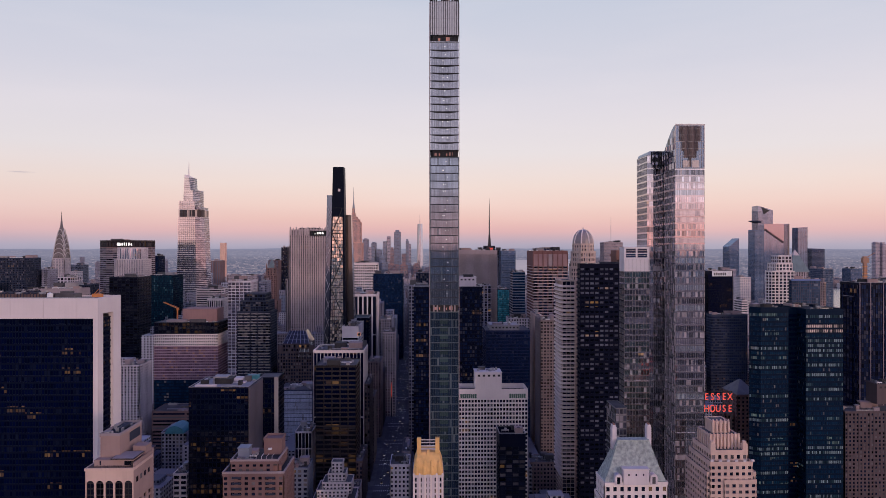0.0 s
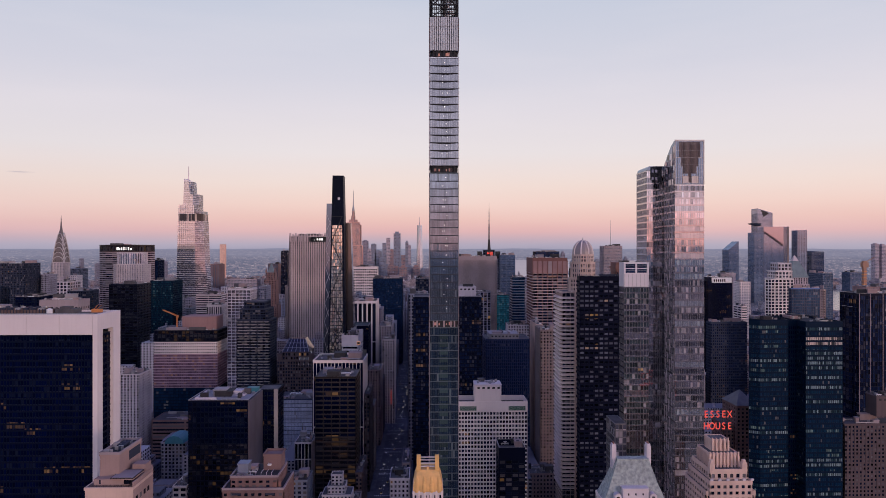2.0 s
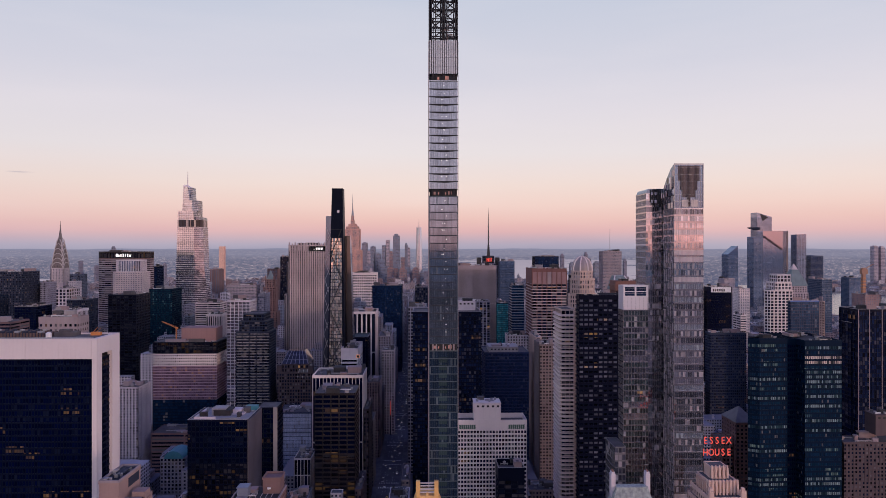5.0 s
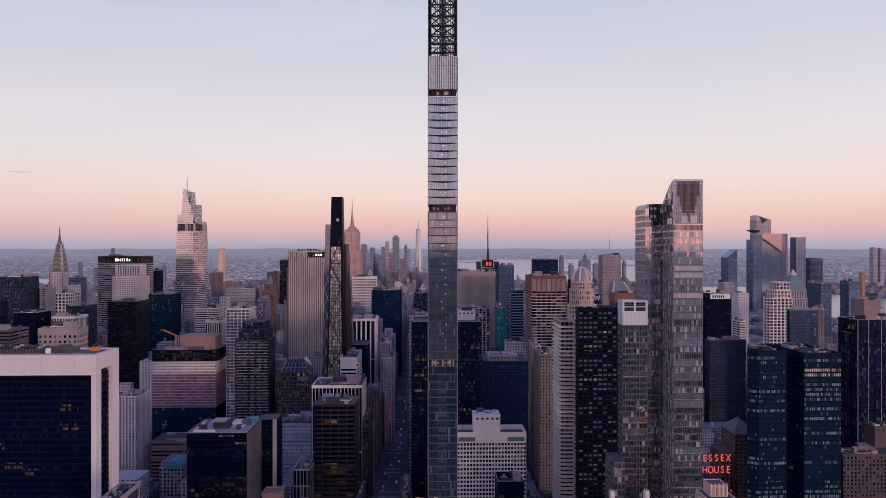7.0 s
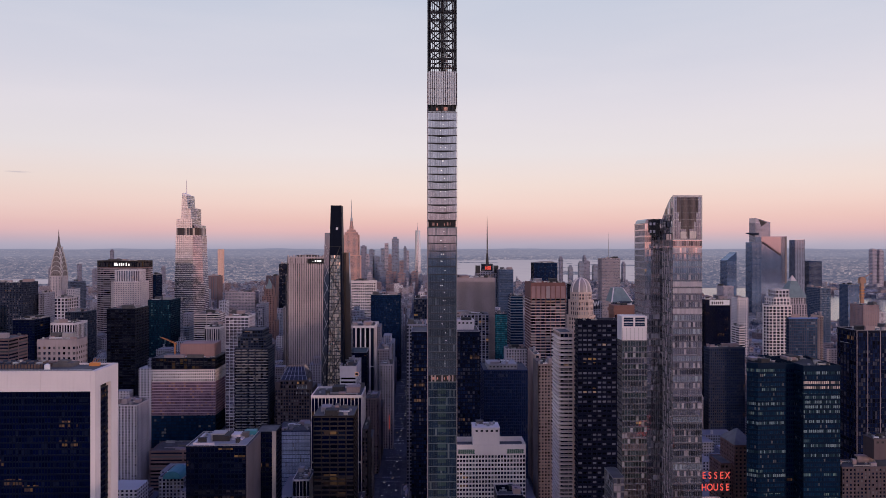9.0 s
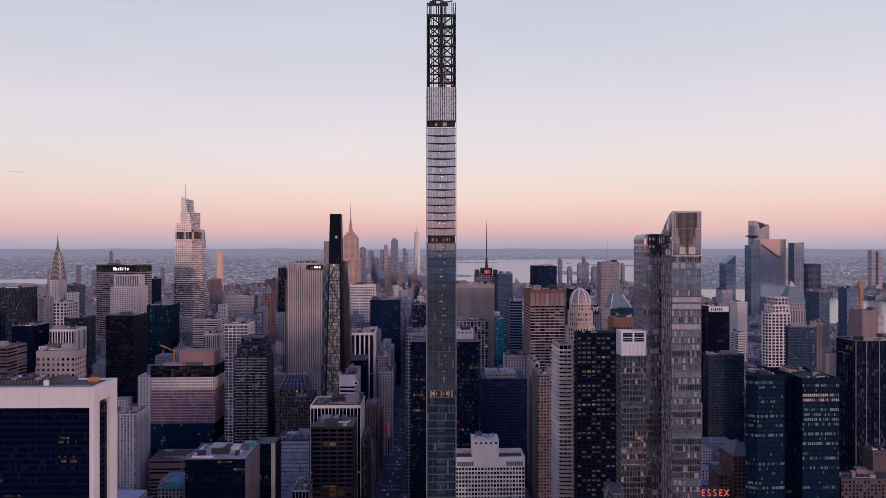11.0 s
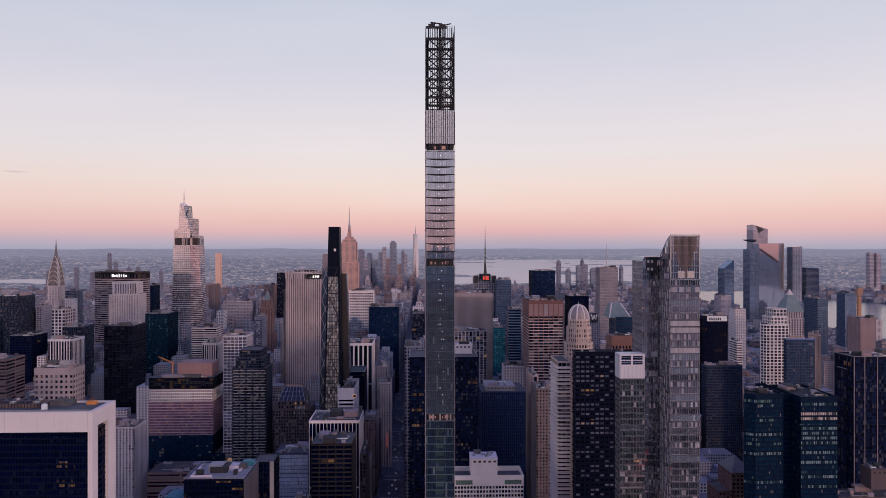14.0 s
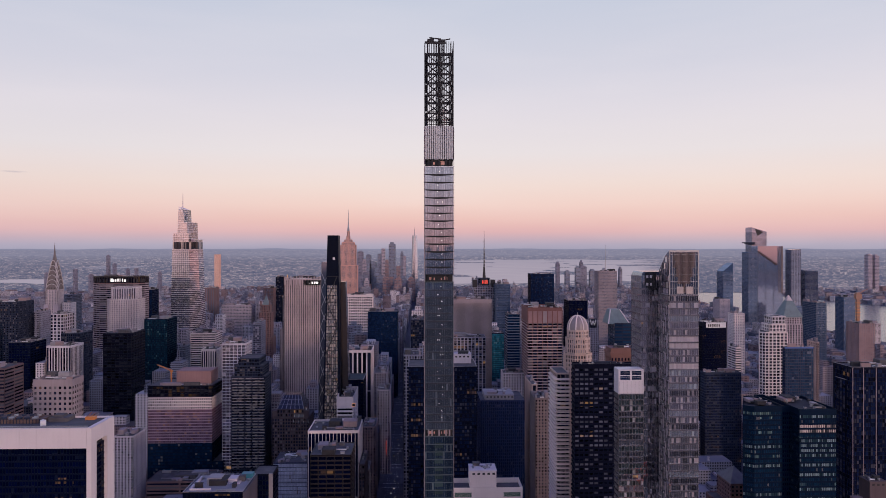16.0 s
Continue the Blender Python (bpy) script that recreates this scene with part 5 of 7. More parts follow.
slate = stone("slate", 0.16, 0.16, 0.17, rough=0.6, stain=0.4, grime=4.0)
hip_roof_house()


# ---- slanted black museum tower ----
def slanted_tower():
    ox, oy = -100.0, 830.0
    root = thing("slanted_tower", ox, oy, "tapering black glass tower with diagonal braces", "skyscraper")
    used.append((-122, -78, 805, 865))

    def taper(nm, lo, hi, z, mat):
        return part(nm, Shape().prism([(a, b, 0) for a, b in rect(*lo)], [(a, b, z) for a, b in rect(*hi)]), mat, root)

    taper("body", (-16.5, 8.0, -22.0, 20), (-7.9, 4.4, -21.6, -6), 322.0, black_metal)
    taper("left_facet", (-22.5, -10, -8, 24), (-17.2, -7.0, -4, 12), 291.0, pane_silver_flat)
    taper("right_facet", (2, 18.5, -6, 28), (2.0, 10.5, -2, 12), 268.0, bronze_glass)

    def front(z):
        s = z / 322.0
        return -16.5 + 8.6 * s, 8.0 - 3.6 * s, -22.0 + 0.4 * s - 0.05

    panes = Shape()
    for k in range(52):
        z0, z1 = 60 + k * 3.95, 60 + (k + 1) * 3.95 - 0.5
        for j in range(6):
            a0, b0, y0 = front(z0)
            a1, b1, y1 = front(z1)
            s0, s1 = 0.10 + j * 0.13, 0.10 + j * 0.13 + 0.11
            panes.poly([(a0 + (b0 - a0) * s0, y0, z0), (a0 + (b0 - a0) * s1, y0, z0), (a1 + (b1 - a1) * s1, y1, z1), (a1 + (b1 - a1) * s0, y1, z1)])
    tagged(part("window_band", panes, pane_warm, root, "tall lit glass bay"), kind="stuff")
    zs = (60, 118, 150, 184, 218, 246, 275)
    for i, (a, b) in enumerate(zip(zs, zs[1:])):
        l0, r0, y0 = front(a)
        l1, r1, y1 = front(b)
        p, q = ((l0 + 1, y0 - 0.2, a), (r1 - 2, y1 - 0.2, b)) if i % 2 else ((r0 - 2, y0 - 0.2, a), (l1 + 1, y1 - 0.2, b))
        part("brace", Shape().bar(p, q, 0.9), dark_steel, root)
        part("brace", Shape().bar((l1 + 0.5, y1 - 0.2, b), (r1 - 1, y1 - 0.2, b), 0.5), dark_steel, root)
    for k in range(9):
        za, zb = 90 + k * 21, 90 + (k + 1) * 21
        sa, sb = za / 291, zb / 291
        ends = [((-22.2 + 5.2 * s_, -8.2 + 4 * s_, z), (-16.8 + 8.6 * s_, -8.2 + 4 * s_, z)) for s_, z in ((sa, za), (sb, zb))]
        part("facet_brace", Shape().bar(ends[0][0], ends[1][1], 0.45).bar(ends[0][1], ends[1][0], 0.45), steel, root)
    l, r_, y = front(300)
    for k in range(14):
        z = 268 + k * 3.8
        l, r_, y = front(z)
        part("louvre_band", Shape().box(l + 1.0, r_ - 1.0, y - 0.12, y - 0.02, z, z + 2.6), black_metal, root)
    part("roof_light", Shape().box(-2.0, 0.6, -21.95, -21.8, 294, 297), pale_stone, root)


pane_silver_flat = glass("facet_glass", (0.15, 0.17, 0.22), 0.7, lit=0, blinds=0, tilt=0.0)
bronze_glass = glass("bronze_glass", (0.085, 0.07, 0.065), 0.55, lit=0, blinds=0, tilt=0.0)
pane_warm = glass("pane_warm", (0.7, 0.62, 0.52), 0.75, lit=0.01, blinds=0.25, blind=(0.6, 0.5, 0.42), tilt=0.03)
slanted_tower()


# ---- limestone slab with the roof sign ----
grey_brown = stone("grey_brown", 0.26, 0.21, 0.205)
slab_stone = stone("slab_stone", 0.52, 0.43, 0.42, stain=0.35)


def ribbed_slab():
    ox, oy = -190.0, 1160.0
    root = thing("limestone_slab", ox, oy, "tall limestone art-deco slab with fine vertical ribs", "skyscraper")
    used.append((-260, -150, 1115, 1215))
    st = dict(bay=2.9, floor=4.1, pier=0.56, span=0.44, depth=0.7, cap=1.5, spandrel=grey_brown)
    facade(root, rect(-28, 42, -40, 40), 0, 259, slab_stone, pane_dark, **st)
    facade(root, rect(-31.5, 20, -36, 36), 0, 232, slab_stone, pane_dark, **st)
    facade(root, rect(-36, 10, -32, 32), 0, 180, slab_stone, pane_dark, **st)
    panel_ = part("dark_panel", Shape().box(4, 30, -40.6, -40.1, 249, 257), dark_steel, root)
    s = Shape()
    for k, w_ in enumerate((1.0, 2.2, 2.4, 2.8)):
        s.box(12 + k * 3.6, 12 + k * 3.6 + w_, -41.0, -40.65, 251.5, 252.6 if k == 0 else 254.6)
    part("sign_bars", s, lamp_white, panel_, "white lit sign shapes")
    for k in range(15):
        part("parapet_pier", Shape().box(-27.5 + k * 4.6, -25.6 + k * 4.6, -40.6, -39.4, 250, 261.5 if k % 2 else 263.0), slab_stone, root)
    roof_clutter(root, -26, 38, -30, 36, 258, 3, 8, high=5)


lamp_warm_panel = shining("lamp_warm_panel", 1.0, 0.5, 0.25, 0.4)
lamp_white = shining("lamp_white", 1.0, 0.97, 0.92, 0.9)
ribbed_slab()


# ---- stepped spire tower, the low sun's orange put into its stone colour ----
def spire_tower():
    ox, oy = -254.0, 2440.0
    root = thing("spire_tower", ox, oy, "stepped sun-tinted stone skyscraper with a tall spire", "skyscraper")
    used.append((-320, -190, 2400, 2480))
    st = dict(bay=4.0, floor=3.8, pier=0.52, span=0.34, depth=0.9, cap=2.0)
    for a, z0, z1 in ((50, 0, 90), (32, 0, 250), (26.5, 0, 321), (21.5, 321, 330), (14.0, 330, 339), (6.5, 339, 352), (4.6, 352, 368)):
        facade(root, rect(-a, a, -a * 0.72, a * 0.72), z0, z1, sun_tinted_stone, pane_far, **st)
    prof = [(4.4, 368), (3.8, 376), (2.4, 384), (1.7, 394), (1.3, 410), (0.8, 428), (0.3, 444)]
    for (r0, a), (r1, b) in zip(prof, prof[1:]):
        part("spire", Shape().tube(0, 0, a, b, r0, r1, 10), steel, root)


sun_tinted_stone = stone("sun_tinted_stone", 0.66, 0.38, 0.31, stain=0.2)
spire_tower()


# ---- tapering terraced glass tower ----
# sky reflections put into the glass tints: warm upper storeys, cool lower ones
warm_mirror = glass("warm_mirror", (0.78, 0.68, 0.64), 0.55, lit=0, blinds=0.03, blind=(0.7, 0.6, 0.55), tilt=0.001, rough=0.1, vary=0.08, band=0.2)
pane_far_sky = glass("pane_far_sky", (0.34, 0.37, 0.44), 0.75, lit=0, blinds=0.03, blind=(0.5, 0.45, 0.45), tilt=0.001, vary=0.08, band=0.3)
band_white = stone("band_white", 0.80, 0.74, 0.72, stain=0.15)
flank_dark = glass("flank_dark", (0.24, 0.22, 0.26), 0.7, lit=0, blinds=0.12, blind=(0.4, 0.34, 0.34), tilt=0.01, vary=0.4)


def banded_block(root, low, high, z0, z1, front, side, floor=4.6, bays=9):
    """A tapering glass block with a pale band at every storey; low and high are rings, anticlockwise from above."""
    def at(z, out=0.0):
        s = (z - z0) / (z1 - z0)
        pts = [Vector(p).lerp(Vector(q), s) for p, q in zip(low, high)]
        mid = sum(pts, Vector((0, 0))) / len(pts)
        return [p + (p - mid).normalized() * out for p in pts]

    body, bands, panes, flanks = Shape(), Shape(), Shape(), Shape()
    body.prism([(p.x, p.y, z0) for p in at(z0, -0.6)], [(p.x, p.y, z1) for p in at(z1, -0.6)])
    count = max(1, round((z1 - z0) / floor))
    fh = (z1 - z0) / count
    for k in range(count):
        za, zb = z0 + k * fh, z0 + (k + 1) * fh
        bands.prism([(p.x, p.y, zb - 0.65) for p in at(zb, 0.45)], [(p.x, p.y, zb) for p in at(zb, 0.45)])
        ra, rb = at(za), at(zb)
        for i in range(len(ra)):
            a, b, c, d = ra[i], ra[(i + 1) % len(ra)], rb[(i + 1) % len(ra)], rb[i]
            goal = panes if i == 0 else flanks
            n = bays if i == 0 else 4
            for q in range(n):
                s0, s1 = q / n + 0.01, (q + 1) / n - 0.01
                e, f, g, h = a.lerp(b, s0), a.lerp(b, s1), d.lerp(c, s1), d.lerp(c, s0)
                goal.poly([(e.x, e.y, za), (f.x, f.y, za), (g.x, g.y, zb - 0.8), (h.x, h.y, zb - 0.8)])
    part("core", body, dark_stone, root)
    tagged(part("storey_band", bands, band_white, root, "pale bands between storeys"), kind="stuff")
    tagged(part("window_band", panes, front, root, "mirror glass front"), kind="stuff")
    tagged(part("window_band", flanks, side, root, "darker glass flank"), kind="stuff")


def terraced_tower():
    ox, oy = -565.0, 1750.0
    root = thing("terraced_glass_tower", ox, oy, "tall tapering white and glass tower with stepped crown and mast", "skyscraper")
    used.append((-620, -520, 1715, 1790))

    def ring(l, c, r, back=24):
        return [(l, -30), (c, -30), (r, -15), (r, back), (l, back)]

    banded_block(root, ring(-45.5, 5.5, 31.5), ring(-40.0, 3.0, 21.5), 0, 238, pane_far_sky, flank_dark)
    banded_block(root, ring(-40.0, 3.0, 21.5), ring(-38.4, 2.2, 19.2), 238, 306, warm_mirror, flank_dark)
    banded_block(root, ring(-37.5, 2.0, 18.0), ring(-37.4, 2.0, 18.0), 306, 324, open_storey, open_storey, floor=18, bays=12)
    banded_block(root, ring(-37.4, 1.4, 6.0), ring(-36.4, 1.0, 5.6), 324, 345, warm_mirror, flank_dark)
    banded_block(root, ring(5.8, 12.0, 17.8), ring(6.2, 12.0, 17.4), 324, 330, flank_dark, flank_dark)
    banded_block(root, ring(-26.5, -2.0, 8.4, 16), ring(-25.0, -3.0, 8.0, 16), 345, 371, warm_mirror, flank_dark)
    banded_block(root, ring(-25.0, -9.0, -4.6, 10), ring(-23.6, -13.0, -6.0, 8), 371, 402, warm_mirror, flank_dark)
    part("crown_slope", Shape().prism([(-23.6, -29.5, 402), (-6.0, -15, 402), (-6.0, 8, 402), (-23.6, 8, 402)], [(-23.4, -29, 409), (-13.0, -20, 404), (-13.0, 6, 404), (-23.4, 6, 409)]), band_white, root)
    part("mast", Shape().tube(-19.5, -10, 402, 412, 2.2, 1.5, 10).tube(-19.5, -10, 412, 442, 1.3, 0.4, 8), white_stone, root)


open_storey = glass("open_storey", (0.03, 0.03, 0.035), 0.2, lit=0.0, blinds=0.4, blind=(0.62, 0.52, 0.46), vary=0.5)
terraced_tower()


# ---- steel-crowned spire ----
def crowned_spire():
    ox, oy = -924.0, 1800.0
    root = thing("crowned_spire", ox, oy, "art-deco tower with a ribbed steel crown and needle", "skyscraper")
    used.append((-950, -900, 1780, 1830))
    st = dict(bay=4, floor=3.8, pier=0.5, span=0.25, depth=0.8, cap=1.5)
    facade(root, rect(-27, 27, -24, 24), 0, 130, hazed_stone, pane_far, **st)
    facade(root, rect(-15.2, 15.2, -15.2, 15.2), 130, 205, limestone, pane_far, **st)
    prof = [(14.8, 205), (13.8, 215), (12.7, 226), (11.2, 238), (9.2, 250), (6.8, 262), (4.5, 274), (2.8, 284), (1.7, 294), (1.0, 304), (0.2, 323)]
    for i, ((r0, a), (r1, b)) in enumerate(zip(prof, prof[1:])):
        part("crown", Shape().prism([(x * r0, y * r0, a) for x, y in rect(-1, 1, -1, 1)], [(x * r1, y * r1, b) for x, y in rect(-1, 1, -1, 1)]), crown_steel, root)
        if i < 6:
            s = Shape()
            for k in range(5 - i // 2):
                x = (k - (4 - i // 2) / 2) * r0 * 0.42
                s.prism([(x - 1.0, -r0 - 0.1, a + 2), (x + 1.0, -r0 - 0.1, a + 2), (x, -r0 + 0.4, a + 7)], [(x - 1.0, -r0 + 0.3, a + 2), (x + 1.0, -r0 + 0.3, a + 2), (x, -r0 + 0.9, a + 7)])
            part("crown_windows", s, dark_steel, root)
    # pale arches one above the other on the two seen faces
    for k in range(6):
        r0, a = prof[k]
        rise = prof[k + 1][1] - a + 7
        s, t_ = Shape(), Shape()
        pts_ = [(r0 * 0.98 * math.cos(math.pi * i / 10), a - 3 + rise * math.sin(math.pi * i / 10)) for i in range(11)]
        for (p, q), (p2, q2) in zip(pts_, pts_[1:]):
            s.bar((p, -r0 - 0.5, q), (p2, -r0 - 0.5, q2), 1.3)
            t_.bar((r0 + 0.5, p, q), (r0 + 0.5, p2, q2), 1.3)
        part("crown_arch", s, pale_steel, root, "bright steel arch")
        part("crown_arch", t_, pale_steel, root, "bright steel arch")
    for x in (-12, 12):
        part("shoulder", Shape().box(x - 5, x + 5, -20, -12, 130, 168), hazed_stone, root)


pale_steel = plain("pale_steel", 0.60, 0.55, 0.54, 0.4, 0.3)
crown_steel = plain("crown_steel", 0.20, 0.165, 0.16, 0.45, 0.4)
crowned_spire()


# ---- wide office slab with a lit sign ----
def sign_slab():
    ox, oy = -664.0, 1575.0
    root = thing("sign_slab", ox, oy, "broad grey octagonal office slab with a white roof sign", "office tower")
    used.append((-725, -600, 1545, 1605))
    ring = [(-36, -25), (36, -25), (56, -10), (56, 12), (36, 25), (-36, 25), (-56, 12), (-56, -10)]
    facade(root, ring, 0, 232, brown_stone, pane_dark, bay=14, floor=4.6, pier=0.04, span=0.45, depth=0.5, cap=1.5, spandrel=taupe)
    facade(root, ring, 232, 247, bronze_metal, pane_bronze, bay=3.5, floor=12, pier=0.2, span=0.1, depth=0.5, cap=2.0)
    s = Shape()
    for k, (w_, h_) in enumerate(((5.0, 6.5), (3.0, 4.6), (2.4, 5.6), (2.2, 6.5), (1.2, 6.5), (2.4, 6.5), (3.0, 4.6))):
        x = -12 + k * 4.9
        s.box(x, x + w_, -25.9, -25.4, 235.5, 235.5 + h_)
    part("sign_bars", s, lamp_white, root, "white lit sign shapes")
    roof_clutter(root, -34, 34, -18, 18, 246, 2, 5, high=4)


sign_slab()


def ribbed_crown():
    ox, oy = -588.0, 1420.0
    root = thing("ribbed_crown_tower", ox, oy, "pale grey chamfered office tower with glass crown", "office tower")
    used.append((-620, -550, 1395, 1450))
    a = 29.0
    ring = [(-a + 9, -a), (a - 9, -a), (a, -a + 9), (a, a - 9), (a - 9, a), (-a + 9, a), (-a, a - 9), (-a, -a + 9)]
    st = dict(bay=3.4, floor=3.9, pier=0.45, span=0.35, depth=0.6, cap=1.5)
    facade(root, ring, 0, 208, limestone, pane_far, **st)
    facade(root, [(x * 0.82, y * 0.82) for x, y in ring], 208, 231, pale_stone, pane_silver, bay=3.4, floor=22, pier=0.3, span=0.05, depth=0.6, cap=1.5)


ribbed_crown()


# ---- construction-clad tower ----
def clad_tower():
    ox, oy = -300.0, 909.0
    root = thing("clad_tower", ox, oy, "office tower under rebuilding, pink netted storeys over teal glass", "office tower")
    used.append((-350, -255, 880, 940))
    r = rect(-40, 39, -25, 25)
    facade(root, r, 0, 65, teal_metal, pane_teal, bay=3, floor=3.9, pier=0.1, span=0.3, depth=0.4, cap=0.5)
    facade(root, r, 65, 107, pink_net, pane_net, bay=2.6, floor=3.5, pier=0.14, span=0.3, depth=0.5, cap=0.5, spandrel=pink_pale)
    facade(root, r, 107, 122, white_stone, pane_dark, bay=2.6, floor=3.6, pier=0.4, span=0.45, depth=0.5, cap=0.5)
    facade(root, r, 122, 136.5, black_metal, pane_bronze, bay=5, floor=4.6, pier=0.2, span=0.2, depth=0.8, cap=0.8)
    part("penthouse", Shape().box(-10, 33, -10, 20, 135.8, 151.4).box(-10.3, 33.3, -10.3, 20.3, 151.4, 152.2), dusty_brick, root, "plain dusty red brick penthouse")
    roof_clutter(root, -36, 44, -24, -11, 136, 7, 6, high=4)
    cr = thing("crane", ox - 15, oy - 14, "orange tower crane on the rebuilt roof", "crane", z=148.0)
    part("mast", Shape().box(-0.7, 0.7, -0.7, 0.7, -12, 6), orange_paint, cr)
    part("jib", Shape().bar((0, 0, 5), (-18, 0, 13), 0.8).bar((0, 0, 6.5), (-16, 0, 13), 0.4), orange_paint, cr)
    part("cab", Shape().box(-0.8, 1.8, -1.2, 1.2, 3.5, 6.0), orange_paint, cr)
    facade(root, rect(-39, 52, -24, 30), 0, 42, teal_metal, pane_teal, bay=3, floor=3.9, pier=0.1, span=0.3, depth=0.4, cap=0.8)


dusty_brick = stone("dusty_brick", 0.33, 0.20, 0.19, stain=0.3)
pink_pale = stone("pink_pale", 0.50, 0.36, 0.42, stain=0.4, grime=3.0)
pink_net = stone("pink_net", 0.34, 0.20, 0.25, stain=0.4, grime=3.0)
pane_net = glass("pane_net", (0.15, 0.09, 0.14), 0.1, lit=0.0, blinds=0.12, blind=(0.42, 0.22, 0.15))
clad_tower()


# ---- stepped glass-roofed stone tower and the balcony stack beside it ----
def sloped_crown():
    ox, oy = -158.0, 872.0
    root = thing("sloped_crown_tower", ox, oy, "brown granite tower with sloping glass crown", "office tower")
    used.append((-184, -132, 848, 896))
    st = dict(bay=3.2, floor=3.8, pier=0.4, span=0.35, depth=0.5, cap=1.0)
    facade(root, rect(-22, 22, -22, 22), 0, 104, dark_brown, pane_dark, **st)
    facade(root, rect(-16, 16, -20, 20), 104, 114, dark_brown, pane_dark, **st)
    part("glass_slope", Shape().prism([(-16, -20, 114), (16, -20, 114), (16, 20, 114), (-16, 20, 114)], [(-11, -6, 128), (9, -6, 128), (9, 12, 128), (-11, 12, 128)]), slope_glass, root, "sloping glass roof")
    part("glass_slope", Shape().prism([(3, -22.1, 98), (22.1, -22.1, 98), (22.1, -9, 98), (3, -9, 98)], [(6, -18, 114), (19, -18, 114), (19, -9, 114), (6, -9, 114)]), slope_glass, root)
    for k in range(7):
        x = -16 + k * 5.3
        part("glazing_bar", Shape().bar((x, -20.1, 114), (x * 0.62, -6.1, 128), 0.5), steel, root)
    for z in (118.6, 123.4):
        s_ = (z - 114) / 14.0
        part("glazing_bar", Shape().bar((-16 + 5 * s_, -20.1 + 14 * s_, z), (16 - 7 * s_, -20.1 + 14 * s_, z), 0.4), steel, root)
    for x in (3.4, 9.6, 15.8, 21.6):
        part("glazing_bar", Shape().bar((x, -22.2, 98), (6 + (x - 3) * 0.68, -18.1, 114), 0.5), steel, root)
    for x in (-19, 18.5):
        part("turret", Shape().box(x - 3, x + 3, -21, -12, 104, 112), dark_brown, root)



slope_glass = glass("slope_glass", (0.05, 0.055, 0.075), 0.35, lit=0, blinds=0, tilt=0.0, vary=0.0, shine=0.2)
dark_brown = stone("dark_brown", 0.085, 0.063, 0.070)
sloped_crown()


def balcony_stack():
    ox, oy = -211.0, 877.0
    root = thing("balcony_tower", ox, oy, "dark apartment tower with stacked angular balconies", "apartment tower")
    used.append((-234, -188, 858, 897))
    for k, (a, b, z0, z1) in enumerate(((-20, 21, 0, 152), (-16, 18, 152, 165), (-11, 14, 165, 174))):
        facade(root, rect(a, b, -17, 18), z0, z1, dark_stone, pane_dark, bay=3.2, floor=3.3, pier=0.12, span=0.3, depth=0.5, cap=1.0)
    for k in range(32):
        z = 42 + k * 3.45
        for x in (-15.5, -8.0, 0.5, 9.0, 16.5):
            o = 0.7 if (k + int(x)) % 2 else 0.0
            ring_ = [(x - 3.9 + o, -17), (x - 2.4, -18.9), (x + 2.4, -18.9), (x + 3.9 - o, -17)]
            part("balcony", Shape().prism([(a, b, z) for a, b in ring_], [(a, b, z + 0.75) for a, b in ring_]), concrete, root)


balcony_stack()


# ---- pyramid-topped tower, white honeycomb tower ----
def pyramid_tower():
    ox, oy = 637.0, 1205.0
    root = thing("pyramid_tower", ox, oy, "stone office tower under a grey pyramid roof", "office tower")
    used.append((600, 680, 1180, 1250))
    st = dict(bay=4.4, floor=4, pier=0.45, span=0.3, depth=0.7, cap=1.5)
    facade(root, rect(-16.5, 16.5, -18, 18), 0, 178, hazed_stone, pane_dark, **st)
    facade(root, rect(-15, 15, -16, 16), 178, 190, hazed_stone, pane_dark, **st)
    part("pyramid", Shape().prism([(-17.0, -17, 189), (17.0, -17, 189), (17.0, 17, 189), (-17.0, 17, 189)], [(-5, -5, 217), (5, -5, 217), (5, 5, 217), (-5, 5, 217)]), copper_dark, root, "grey-green copper pyramid roof")
    part("lantern", Shape().prism([(-5, -5, 217), (5, -5, 217), (5, 5, 217), (-5, 5, 217)], [(-0.3, -0.3, 227), (0.3, -0.3, 227), (0.3, 0.3, 227), (-0.3, 0.3, 227)]), limestone, root)


pyramid_tower()


def honeycomb_tower():
    ox, oy = 451.0, 905.0
    root = thing("honeycomb_tower", ox, oy, "white concrete apartment tower with a deep window grid", "apartment tower")
    used.append((430, 474, 885, 926))
    st = dict(bay=4.6, floor=4.0, pier=0.26, span=0.3, depth=1.0, cap=1.2)
    ring = [(-16, -10), (-11, -16), (18, -17), (18, 18), (-3, 18)]
    facade(root, ring, 0, 200, white_stone, pane_dark, single=140, pane_one=single_dark, **st)
    facade(root, rect(-4, 18, -13, 10), 200, 210, white_stone, pane_grey, **st)
    facade(root, rect(0, 18, -11, 9), 210, 220, pale_stone, pane_dark, **st)


honeycomb_tower()


